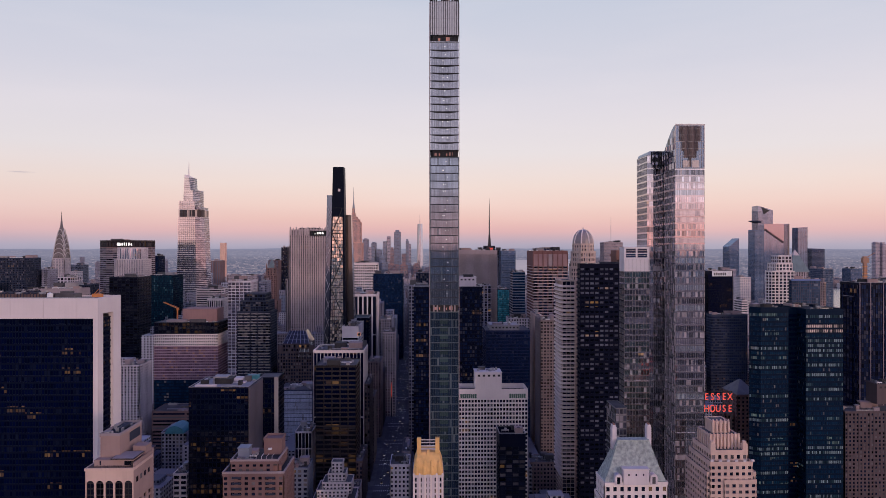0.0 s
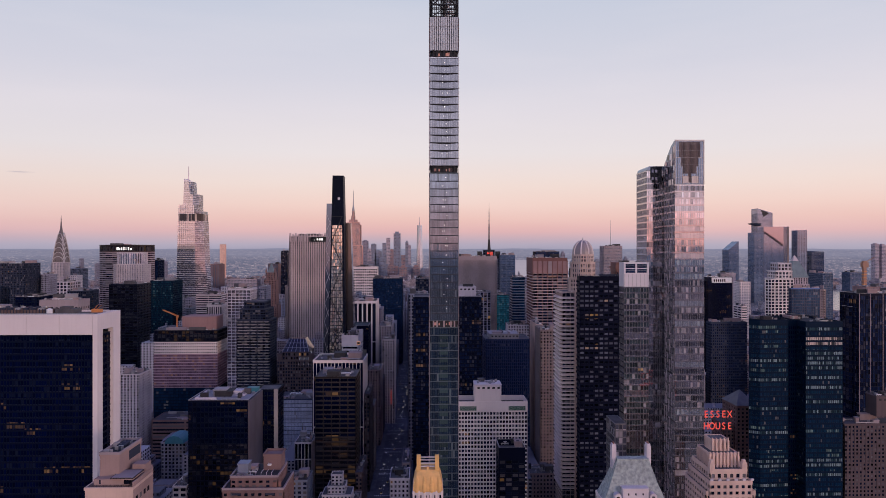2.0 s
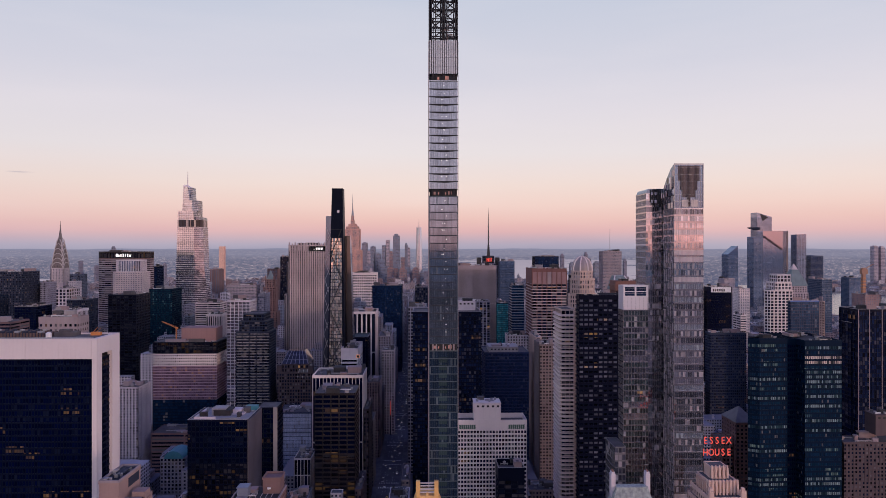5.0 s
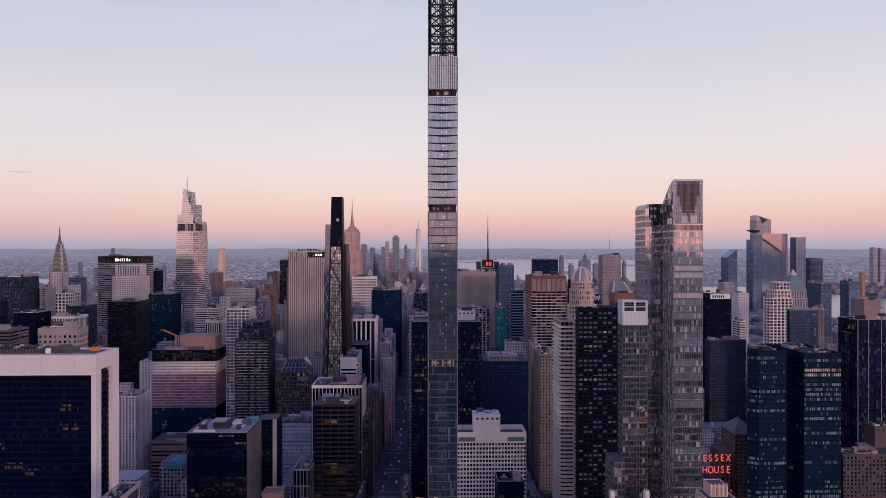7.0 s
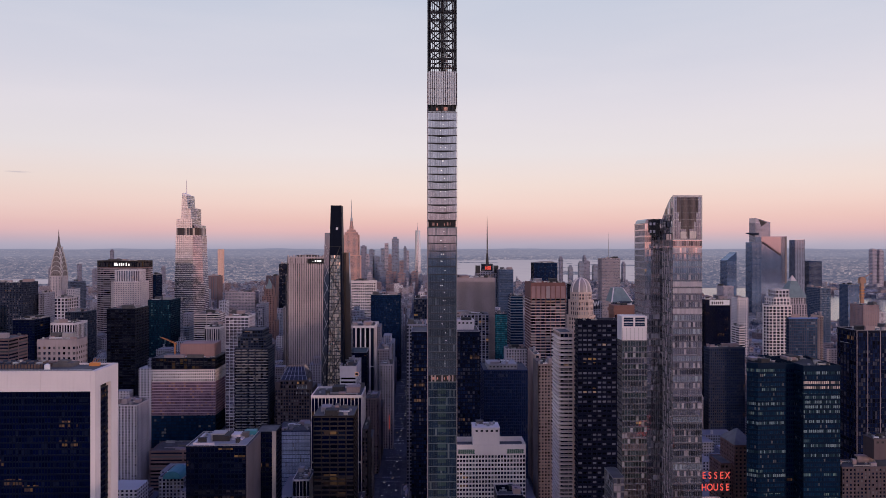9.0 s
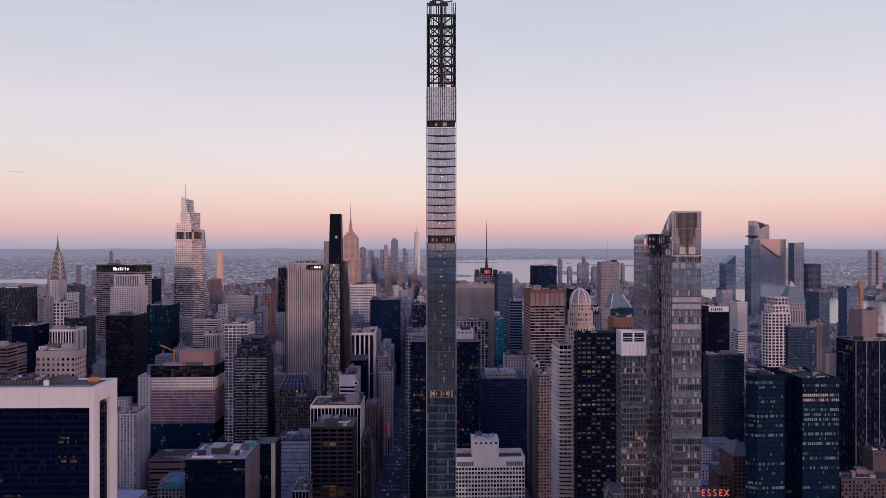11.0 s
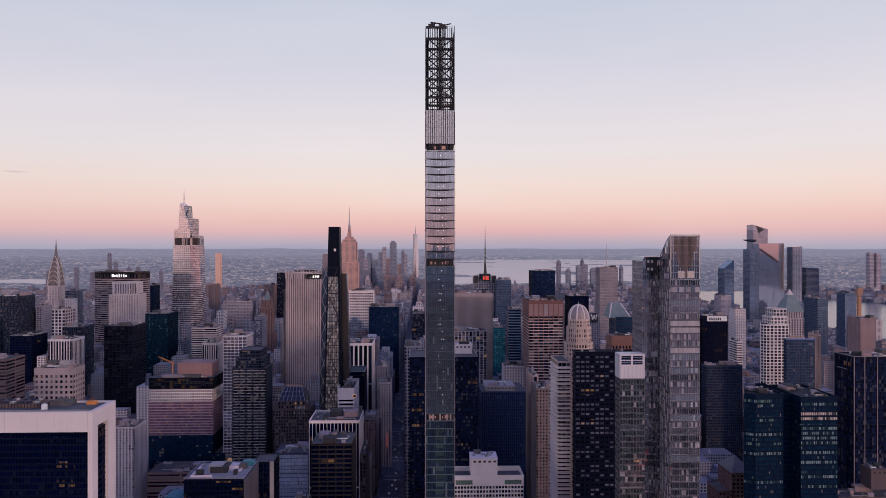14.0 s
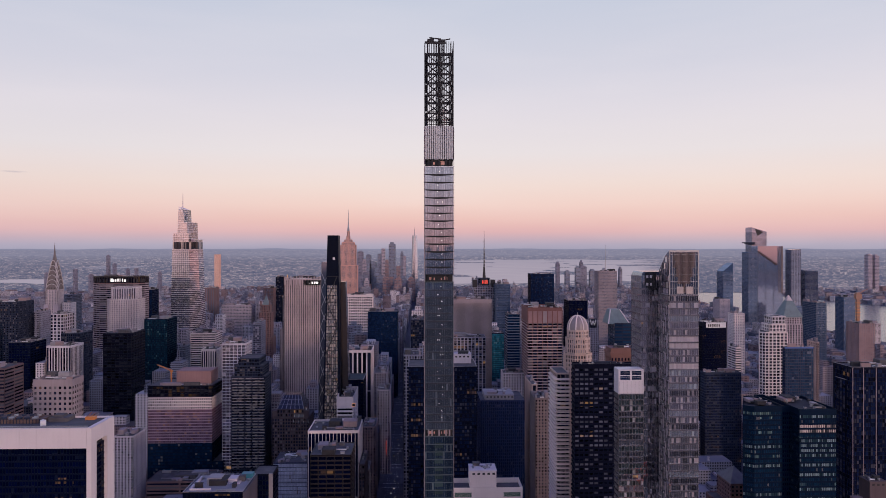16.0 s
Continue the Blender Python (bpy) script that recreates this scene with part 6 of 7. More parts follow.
# ---- antenna tower with the red sign ----
def antenna_tower():
    ox, oy = 152.0, 1715.0
    root = thing("antenna_tower", ox, oy, "dark office tower with a tall lattice antenna and red sign", "skyscraper")
    used.append((110, 190, 1680, 1750))
    facade(root, rect(-26, 22, -22, 25), 0, 218, grey_stone, pane_dark, bay=4, floor=4, pier=0.3, span=0.3, depth=0.5, cap=1)
    facade(root, rect(-14, 12, -16, 16), 218, 236, dark_stone, pane_dark, bay=4, floor=5, pier=0.3, span=0.3, depth=0.5, cap=1)
    for x in (-24, 20):
        part("sign_mount", Shape().box(x - 5, x + 5, -23, 0, 214, 232), dark_steel, root)
    board = part("sign_board", Shape().box(-8, 8, -17.5, -16.5, 220, 234), dark_steel, root)
    s = Shape()
    for x, w_ in ((-6, 1.8), (-2.6, 1.8), (1.0, 1.4), (3.6, 1.4), (5.8, 1.2)):
        s.box(x, x + w_, -18.1, -17.6, 222, 231)
    s.box(-6, -0.8, -18.1, -17.6, 225.5, 227.3)
    part("sign_bars", s, sign_red, board, "red lit sign shapes")
    part("antenna_base", Shape().prism([(-3.6, -3.6, 236), (3.6, -3.6, 236), (3.6, 3.6, 236), (-3.6, 3.6, 236)], [(-2, -2, 262), (2, -2, 262), (2, 2, 262), (-2, 2, 262)]), dark_steel, root)
    part("antenna", Shape().tube(0, 0, 262, 300, 1.6, 1.3, 8).tube(0, 0, 300, 338, 1.0, 0.5, 8).tube(0, 0, 338, 352, 0.4, 0.15, 6), dark_steel, root)
    for k in range(8):
        part("antenna_ring", Shape().tube(0, 0, 262 + k * 9, 263.2 + k * 9, 2.4, 2.4, 8), steel, root)


antenna_tower()


def news_mast():
    m_ = thing("roof_mast", 505.6, 1925.0, "thin pale mast on the newspaper tower", "mast", z=246.4)
    part("pole", Shape().tube(0, 0, -4, 40, 0.9, 0.6, 8).tube(0, 0, 40, 72, 0.5, 0.15, 6), steel, m_)


news_mast()


# ---- river-side cluster of glass towers ----
deep_blue = stone("deep_blue", 0.085, 0.115, 0.175, rough=0.35, stain=0.2)
pane_deep = glass("pane_deep", (0.11, 0.18, 0.31), 0.6, lit=0.0, blinds=0.04, blind=(0.25, 0.25, 0.3), tilt=0.006, vary=0.25, band=0.25)


def glass_wedge(name, label, x0, x1, y0, y1, z_left, z_right, wall, pane, **kw):
    cx, cy = (x0 + x1) / 2, (y0 + y1) / 2
    root = thing(name, cx, cy, label, "skyscraper", "river-side glass towers")
    used.append((x0, x1, y0, y1))
    h = min(z_left, z_right) - 2
    a, b, c, d = x0 - cx, x1 - cx, y0 - cy, y1 - cy
    st = dict(bay=4, floor=4.2, pier=0.12, span=0.2, depth=0.4, cap=0.5)
    st.update(kw)
    facade(root, rect(a, b, c, d), 0, h, wall, pane, **st)
    prof = [(a, h), (b, h), (b, z_right), (a, z_left)]
    part("sloped_top", Shape().prism([(x, d, z) for x, z in prof], [(x, c, z) for x, z in prof]), pane, root)
    return root


pane_steel = glass("pane_steel", (0.26, 0.29, 0.37), 0.6, lit=0.0, blinds=0.05, blind=(0.3, 0.28, 0.3), tilt=0.004, vary=0.2, band=0.2)
rosy_reflection = glass("rosy_reflection", (0.46, 0.36, 0.38), 0.6, lit=0.0, blinds=0.0, tilt=0.0, vary=0.0, rough=0.12)
bulk_mirror = glass("bulk_mirror", (0.27, 0.32, 0.43), 0.8, lit=0.0, blinds=0.0, tilt=0.004, vary=0.15)
# low sunlight put into the glass colour of one far tower
sun_tinted_glass = glass("sun_tinted_glass", (0.85, 0.58, 0.45), 0.3, lit=0, blinds=0, rough=0.3, vary=0.1)
glass_wedge("glass_tower", "blue-grey glass tower with dark vertical lines", 1152, 1185, 2450, 2500, 296, 294, deep_blue, pane_deep, bay=5, pier=0.2)
peak = glass_wedge("glass_tower", "glass tower with a slanting top and an outlook deck", 1207, 1262, 2540, 2590, 386, 370, far_blue, pane_steel, span=0.12)
part("deck", Shape().prism([(-60, -40, -2.0 + 330), (-26, -46, 322), (-26, 0, 322), (-60, -20, 328)], [(-62, -42, 331), (-26, -48, 331), (-26, 0, 331), (-62, -20, 331)]), dark_stone, peak, "jutting outlook deck")
part("notch", Shape().prism([(-16, -25.5, 381), (-6, -25.5, 354), (15, -25.5, 369)], [(-16, -24.9, 381), (-6, -24.9, 354), (15, -24.9, 369)]), dark_steel, peak)
bulk = glass_wedge("glass_tower", "broad mirror glass tower with a stepped dark seam", 1186, 1276, 2452, 2500, 316, 317, deep_blue, bulk_mirror, span=0.04, pier=0.04)
# added sheet that carries the pink sky's reflection in its own colour
upper_ = [(-45, 316), (-45, 300), (-40, 294), (22, 251), (26, 251), (26, 316)]
part("upper_face", Shape().prism([(x, -24.2, z) for x, z in upper_], [(x, -24.5, z) for x, z in upper_]), rosy_reflection, bulk, "rosy sky reflection put on the glass above the stepped seam")
for k in range(10):
    part("seam_step", Shape().box(-43 + k * 6.6, -35 + k * 6.6, -25.2, -24.1, 291 - k * 4.6, 298 - k * 4.6), dark_brown, bulk)
for k in range(22):
    z = 150 + k * 7.5
    part("lattice_bar", Shape().bar((27, -25.0, z), (45, -25.0, z + 7.5), 0.9).bar((45, -25.0, z), (27, -25.0, z + 7.5), 0.9), grey_brown, bulk)
part("corner_grid", Shape().box(40, 45.5, -24.9, -24.1, 150, 316), grey_brown, bulk)
glass_wedge("glass_tower", "slim glass tower with notched roof", 1311, 1346, 2460, 2500, 304, 306, far_blue, pane_steel, bay=6, pier=0.3)
glass_wedge("glass_tower", "dark glass block by the river", 1367, 1413, 2470, 2520, 230, 228, deep_blue, pane_navy)
glass_wedge("glass_tower", "dark glass tower with a sharply slanting roof", 954, 985, 2200, 2250, 236, 262, deep_blue, pane_deep)
glass_wedge("glass_tower", "slim tower coloured as if catching the low sun", -1397, -1363, 4780, 4815, 270, 270, sun_tinted_stone, sun_tinted_glass, span=0.1, pier=0.1)
glass_wedge("glass_tower", "blue apartment tower beyond the theatres", 1010, 1060, 1900, 1940, 150, 150, deep_blue, pane_deep)

# steel lines on the broad black tower
for x_ in (398.9, 409.0, 421.0, 433.0, 445.0, 457.0, 468.4):
    ln = thing("steel_line", x_, 639.8, "thin steel line up the front of a black tower", "facade strip")
    part("strip", Shape().box(-0.28, 0.28, -0.15, 0.1, 0.0, 196.6), taupe, ln)

# slanted crown on the banded glass tower
crown_root = thing("roof_pavilion", 313.0, 1120.0, "slanting glass pavilion on a banded tower roof", "pavilion", z=188.0)
part("slope", Shape().prism([(-19, -19, 0), (15, -19, 0), (15, 19, 0), (-19, 19, 0)], [(-13, -8, 22), (2, -8, 22), (2, 12, 22), (-13, 12, 22)]), copper_dark, crown_root)
for x0_, x1_ in ((-19, -13), (15, 2)):
    part("rib", Shape().bar((x0_, -19, 0), (x1_, -8, 22), 1.5), pale_stone, crown_root)

# sign panels
sp = thing("sign_panel", 448.0, 1059.35, "white sign panel with dark bars at a roof edge", "sign", z=186.5)
part("panel", Shape().box(-15, 15.5, 0, 0.55, 0, 8), white_paint, sp)
s = Shape()
for k in range(6):
    s.box(-12 + k * 3.2, -10.2 + k * 3.2, -0.25, -0.02, 1.5, 5.4)
part("bars", s, dark_steel, sp)
wsn = thing("sign_panel", 306.0, 1249.3, "white angular sign shape on a hotel roof", "sign", z=168.0)
part("shape", Shape().bar((-5, 0, 12), (-2.5, 0, 2), 1.3).bar((-2.5, 0, 2), (0, 0, 10), 1.3).bar((0, 0, 10), (2.5, 0, 2), 1.3).bar((2.5, 0, 2), (5, 0, 12), 1.3), white_paint, wsn)
part("backing", Shape().box(-7, 7, 0.7, 1.3, -3, 14), dark_stone, wsn)
ub = thing("blade_sign", -48.4, 955.0, "tall red lit blade sign on an avenue corner", "sign", z=0.0)
part("board", Shape().box(-0.6, 0.6, 0, 1.2, 0.1, 48), dark_steel, ub)
for k in range(6):
    part("lamp_bar", Shape().box(-0.5, 0.5, -0.3, -0.05, 28 + k * 3.2, 30.8 + k * 3.2), sign_red, ub)
lb = thing("logo_panel", -76.0, 785.52, "square warm lit panel on a pale tower", "sign", z=133.0)
part("panel", Shape().box(-1.9, 1.9, 0, 0.4, -1.9, 1.9), lamp_warm_panel, lb)
part("emblem", Shape().box(-1.4, 1.4, -0.15, -0.02, -1.4, 1.2), bronze_metal, lb)

# ---- distant towers at the island's tip and over the rivers ----
def far_tower(x0, x1, y, h, wall, pane, label, spire=0.0, taper=0.0):
    cx = (x0 + x1) / 2
    root = thing("distant_tower", cx, y + 20, label, "skyscraper", "distant towers")
    a = (x1 - x0) / 2
    if taper:
        way8 = [(math.cos(math.radians(45 * i - 135)), math.sin(math.radians(45 * i - 135))) for i in range(8)]
        r0, r1 = a * 1.414, a * taper * 1.3
        s = Shape().prism([(c * r0 * (1 if i % 2 == 0 else 0.707), q * r0 * (1 if i % 2 == 0 else 0.707), 0) for i, (c, q) in enumerate(way8)],
                          [(c * r1 * (0.707 if i % 2 == 0 else 1), q * r1 * (0.707 if i % 2 == 0 else 1), h) for i, (c, q) in enumerate(way8)])
        part("body", s, pane, root)
    else:
        facade(root, rect(-a, a, -20, 20), 0, h, wall, pane, bay=8, floor=9, pier=0.3, span=0.4, depth=0.5, cap=2)
        rr = random.Random(int(cx))
        if rr.random() < 0.6:
            part("roof_house", Shape().box(-a * 0.6, a * 0.5, -12, 12, h, h + rr.uniform(4, 14)), wall, root)
    if spire:
        part("spire", Shape().tube(0, 0, h - 2, h + spire, 2.5, 0.6, 6), hazed_stone, root)


# farthest walls, with haze put into the blue
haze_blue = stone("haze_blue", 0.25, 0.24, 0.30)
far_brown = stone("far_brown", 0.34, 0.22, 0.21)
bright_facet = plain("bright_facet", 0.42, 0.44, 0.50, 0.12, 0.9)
far_tower(-72, -25, 4700, 397, hazed_stone, bright_facet, "pale tapering glass tower with a mast", 56, 0.55)
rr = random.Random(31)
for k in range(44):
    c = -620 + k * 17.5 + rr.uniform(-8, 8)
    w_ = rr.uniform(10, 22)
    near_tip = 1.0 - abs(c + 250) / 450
    far_tower(c - w_, c + w_, rr.uniform(3900, 4600), 60 + 80 * max(0, near_tip) * rr.uniform(0.3, 1.0) + rr.uniform(0, 50), rr.choice((hazed_stone, far_blue, haze_blue, far_blue, far_brown)), pane_far, "hazy distant tower at the island tip")
for x0_, x1_, h_, m_ in ((-212, -169, 338, far_blue), (-258, -235, 310, hazed_stone), (-356, -324, 268, far_blue), (-411, -375, 290, haze_blue), (-331, -290, 224, far_blue), (-137, -118, 281, far_blue),
                         (-283, -261, 277, far_blue), (-163, -137, 198, far_brown), (-379, -353, 230, hazed_stone), (-235, -212, 230, far_brown), (-118, -103, 262, hazed_stone)):
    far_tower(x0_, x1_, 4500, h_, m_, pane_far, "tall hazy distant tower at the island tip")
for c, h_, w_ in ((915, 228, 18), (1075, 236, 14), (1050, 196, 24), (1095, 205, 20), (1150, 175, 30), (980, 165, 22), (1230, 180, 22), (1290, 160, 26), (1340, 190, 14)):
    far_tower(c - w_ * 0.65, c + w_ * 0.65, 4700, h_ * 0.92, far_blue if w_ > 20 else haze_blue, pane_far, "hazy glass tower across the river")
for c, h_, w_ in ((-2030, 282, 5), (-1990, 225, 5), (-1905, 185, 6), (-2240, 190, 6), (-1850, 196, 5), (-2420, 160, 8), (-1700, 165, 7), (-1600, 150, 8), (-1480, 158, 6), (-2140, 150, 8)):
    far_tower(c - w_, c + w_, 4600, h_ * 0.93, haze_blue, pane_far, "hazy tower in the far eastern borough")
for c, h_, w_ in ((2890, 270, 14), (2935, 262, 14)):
    far_tower(c - w_, c + w_, 4450, h_, hazed_stone, pane_far, "pale twin tower on the far bank")

# second volume and stone flank of the dark bronze tower
fl = thing("office_annexe", -129.0, 588.0, "black office annexe with a pale stone edge", "office tower")
facade(fl, rect(-9, 7.5, -12, 12), 0, 123.5, black_metal, pane_black, bay=3, floor=3.9, pier=0.14, span=0.24, depth=0.4, cap=1.5)
part("edge_post", Shape().box(4.6, 7.9, -12.6, -12.0, 0, 124.0), concrete, fl)
part("stone_flank", Shape().box(-5.6, -4.4, -54.6, -12.6, 0, 123.4), flank_stone, fl, "plain grey stone flank wall")
used.append((-140, -120, 533, 602))

add_box("roof_house", 358.0, 372.0, 552, 566, 104.2, 120.0, dark_brick, "brown brick plant house on the apartment roof", "roof house")

# roof gear of the dark tower with the stone flank
gear = thing("roof_gear", -152.0, 556.0, "pale plant deck with a teal cabin on the roof", "roof plant", z=121.6)
part("deck", Shape().box(-6, 10, -4, 12, 0, 2.6).box(-3, 7, -1, 9, 2.6, 5.0), pale_stone, gear)
part("screen", Shape().box(-24, -8, -18, -16.8, 0, 3.4).box(-24, -22.8, -16.8, 12, 0, 3.4), pale_stone, gear)
part("teal_cabin", Shape().box(8, 17, 10, 16, 0, 5.4), teal_paint, gear, "teal painted cabin")
for k in range(7):
    part("fan", Shape().tube(-20 + k * 2.6, 4 + (k % 3) * 3, 0, 2.0, 0.9, 0.9, 10), steel, gear)
    part("cage", Shape().box(-19 + k * 3.8, -18.6 + k * 3.8, -19, -18.6, 0, 2.2), white_paint, gear)
bt = thing("blue_trim", 435.5, 799.4, "bright blue painted roof edge on a glass tower", "roof trim", z=191.6)
part("edge", Shape().box(-17, 17.2, -0.2, 0.5, 0, 1.6), blue_paint, bt)
cr2 = thing("crane", 946.0, 1500.0, "orange construction hoist tower over a building", "crane", z=158.0)
part("mast", Shape().box(-3, 3, -3, 3, -100, 40).box(-6, 7, -4, 4, 40, 51).box(-3.5, 3.5, -3.5, 3.5, 51, 54), hoist_paint, cr2)
for k in range(14):
    part("mast_ring", Shape().box(-3.8, 3.8, -3.8, 3.8, -60 + k * 7.0, -58.6 + k * 7.0), orange_paint, cr2)
part("jib", Shape().bar((0, 0, 50), (22, 0, 62), 1.4), hoist_paint, cr2)
hall = thing("teal_roof", -247.0, 705.0, "teal vaulted metal roof over a low hall", "roof", z=47.5)
arc_ = [(math.cos(math.pi * i / 8), math.sin(math.pi * i / 8)) for i in range(9)]
part("vault", Shape().prism([(-9 * c, 12, 7.5 * q) for c, q in arc_], [(-9 * c, -12, 7.5 * q) for c, q in arc_]), teal_paint, hall)

for x_ in (27.0, 66.0):
    gl = thing("louvre_strip", x_ + 6.0, 557.7, "green louvred strip under the hotel roof", "louvre", z=109.5)
    part("strip", Shape().box(-7, 6.5, 0, 0.25, 0, 3.4), louvre_green, gl)
    for k in range(9):
        part("mullion", Shape().box(-6.8 + k * 1.6, -6.6 + k * 1.6, -0.1, 0.0, 0, 3.4), white_stone, gl)

# framed crown of the red granite tower
rose_band = stone("rose_band", 0.52, 0.40, 0.39, stain=0.3)
rose_panel = stone("rose_panel", 0.34, 0.215, 0.215, stain=0.4)
cp = thing("crown_screen", 169.1, 961.6, "pinkish framed panels round a granite tower top", "roof screen", z=204.0)
for k in range(8):
    part("frame_post", Shape().box(-24.2 + k * 6.75, -23.1 + k * 6.75, -0.9, 0.3, -6, 18.5), red_granite, cp)
for k in range(7):
    part("panel", Shape().box(-23.1 + k * 6.75, -17.5 + k * 6.75, -0.4, 0.2, 1.0, 17.0), rose_panel if k != 3 else taupe, cp)
gp = thing("gold_pyramid_tower", -569.0, 3000.0, "distant stone tower with a gilded pyramid roof", "skyscraper")
part("body", Shape().box(-17, 17, -17, 17, 0, 128), hazed_stone, gp)
part("pyramid", Shape().prism([(-15, -15, 128), (15, -15, 128), (15, 15, 128), (-15, 15, 128)], [(-0.5, -0.5, 198), (0.5, -0.5, 198), (0.5, 0.5, 198), (-0.5, 0.5, 198)]), gold_mat, gp, "gilded pyramid roof")
# ---- office and apartment towers, block by block ----
tower("office_tower", "dark bronze glass office tower with pale stone flank", "office tower", -179.3, -134.7, 533, 575, 124.0, dark_trim, pane_bronze, bay=3.0, floor=3.9, pier=0.14, span=0.24, single=220, pane_one=single_black, seed=3, clutter=7, roof=concrete)
tower("office_building", "pale blue glass office building with a low roof plant", "office building", -160.7, -124.2, 765, 805, 75.7, blue_metal, pane_frost, bay=1.6, floor=4.2, pier=0.06, span=0.12, depth=0.25, seed=5, clutter=8, high=3)
tower("office_building", "low white-finned office building over a street", "office building", -121.6, -106.0, 650, 680, 60.1, pale_stone, pane_dark, bay=3.2, floor=14, pier=0.2, span=0.06, clutter=5, seed=22)
tower("office_tower", "dark brown glass office tower with lamps on inside", "office tower", -98.0, -62.4, 620, 660, 125.8, bronze_metal, pane_bronze, spandrel=rust_dark, bay=7.5, floor=4.0, pier=0.16, span=0.34, single=120, pane_one=single_black, seed=8, clutter=7)
tower("office_tower", "black office tower with white vertical fins", "office tower", -111.3, -61.7, 690, 735, 129.1, white_stone, pane_black, bay=3.6, floor=60, pier=0.16, span=0.02, depth=0.9, cap=2.2, clutter=6, high=6, seed=11)
tower("office_tower", "pale concrete office tower with dark window bands", "office tower", -94.8, -76.4, 786, 846, 141.9, pale_stone, pane_dark, bay=30, floor=4.2, pier=0.1, span=0.5, cap=12, clutter=7, seed=12)
tower("hotel_tower", "white grid-fronted hotel tower with punched windows", "hotel", 24.8, 80.1, 558, 582, 116.7, white_stone, pane_dark, bay=2.5, floor=3.3, pier=0.30, span=0.36, cap=8, single=260, pane_one=single_dark, clutter=0, seed=26)
tower("apartment_building", "slim black apartment building beside the white hotel", "apartment building", 52.0, 70.8, 505, 527, 95.0, dark_trim, pane_dark, bay=4.5, floor=3.2, pier=0.14, span=0.3, cap=9, single=60, pane_one=single_dark, clutter=2, seed=27)
tower("office_tower", "black office tower with dark glass on a broad avenue", "office tower", -13.3, 54.0, 692, 740, 190.7, dark_trim, pane_ink, bay=2.4, floor=3.8, pier=0.22, span=0.3, clutter=0, seed=28)
tower("office_tower", "navy glass office tower with a pale roof plant", "office tower", 65.9, 115.2, 786, 836, 136.9, navy_metal, pane_navy, bay=2.2, floor=3.6, pier=0.25, span=0.22, clutter=0, seed=29)
tower("office_tower", "tall grey office tower with fine vertical stripes", "office tower", 50.4, 111.8, 1120, 1180, 226.2, taupe, grey_strip, bay=1.7, floor=60, pier=0.5, span=0.02, cap=6, clutter=6, seed=30)
tower("office_tower", "grey office tower with pale columns and dark glass", "office tower", 36.9, 96.7, 1060, 1100, 173.4, grey_stone, pane_dark, bay=5.5, floor=3.8, pier=0.3, span=0.15, clutter=6, seed=31)
tower("office_tower", "brown stone office tower with pale window bands", "office tower", 145.3, 192.9, 962, 1022, 225.7, red_granite, pane_dark, bay=6.75, floor=4.0, pier=0.14, span=0.28, cap=21, clutter=8, spandrel=rose_band, seed=32)
tower("office_tower", "dark gridded office tower with a blind roof storey", "office tower", 381.0, 430.5, 936, 952, 140.0, blue_grid, pane_ink, bay=2.7, floor=3.7, pier=0.32, span=0.35, cap=2, clutter=6, base=0, seed=33)
tower("office_tower", "black slab office tower with a pale sign panel", "office tower", 426.5, 464.9, 1060, 1080, 195.2, dark_trim, pane_black, bay=1.6, floor=3.9, pier=0.3, span=0.2, cap=6, clutter=6, seed=34)
tower("office_tower", "broad black glass tower with vertical steel lines", "office tower", 398.4, 468.9, 640, 670, 196.8, dark_trim, pane_ink, cap=2, bay=2.2, floor=3.8, pier=0.10, span=0.1, spandrel=dark_trim, clutter=7, seed=35)
tower("office_tower", "black glass annexe of a broad tower", "office tower", 398.1, 405.7, 650, 665, 183.6, dark_trim, pane_ink, bay=5, floor=3.8, pier=0.1, span=0.1, clutter=0, seed=36)
tower("apartment_building", "tan brick apartment house with many windows", "apartment building", 329.5, 377.1, 548, 568, 99.9, dark_brick, pane_dark, bay=3.0, floor=3.0, pier=0.45, span=0.4, clutter=5, single=120, pane_one=single_dark, seed=37)
tower("office_tower", "black office tower behind the white-framed slab", "office tower", -447.0, -407.8, 1000, 1050, 188.3, black_metal, pane_umber, bay=5.5, floor=3.9, pier=0.12, span=0.35, clutter=6, seed=38)
tower("office_tower", "teal glass office tower with banded storeys", "office tower", -495.2, -454.6, 1270, 1320, 181.4, teal_metal, pane_sea, bay=3, floor=3.9, pier=0.15, span=0.25, clutter=6, seed=39)
tower("apartment_building", "pale grey apartment house with a grid of windows", "apartment building", -340.8, -319.7, 790, 825, 99.0, pale_stone, pane_dark, bay=3.4, floor=3.1, pier=0.45, span=0.35, clutter=6, single=150, pane_one=single_dark, seed=40)
tower("office_building", "pale masonry office building with square windows", "office building", -335.9, -302.3, 618, 638, 193.6, taupe, pane_dark, bay=4.4, floor=4.6, pier=0.5, span=0.5, cap=5, clutter=7, single=60, pane_one=single_dark, seed=41)
tower("office_tower", "grey office tower with white ribs", "office tower", -569.6, -532.8, 1085, 1125, 159.7, pale_stone, pane_dark, bay=4.2, floor=60, pier=0.35, span=0.02, cap=3, clutter=6, seed=42)
tower("office_tower", "dark office tower with flat roof", "office tower", -585.5, -555.6, 1160, 1205, 169.6, dark_stone, pane_dark, bay=3, floor=3.9, pier=0.3, span=0.3, clutter=6, seed=43)
tower("office_tower", "white office tower with tall frame openings", "office tower", -790.8, -760.7, 1520, 1565, 168.2, pale_stone, pane_dark, bay=7, floor=7, pier=0.35, span=0.3, clutter=6, seed=44)
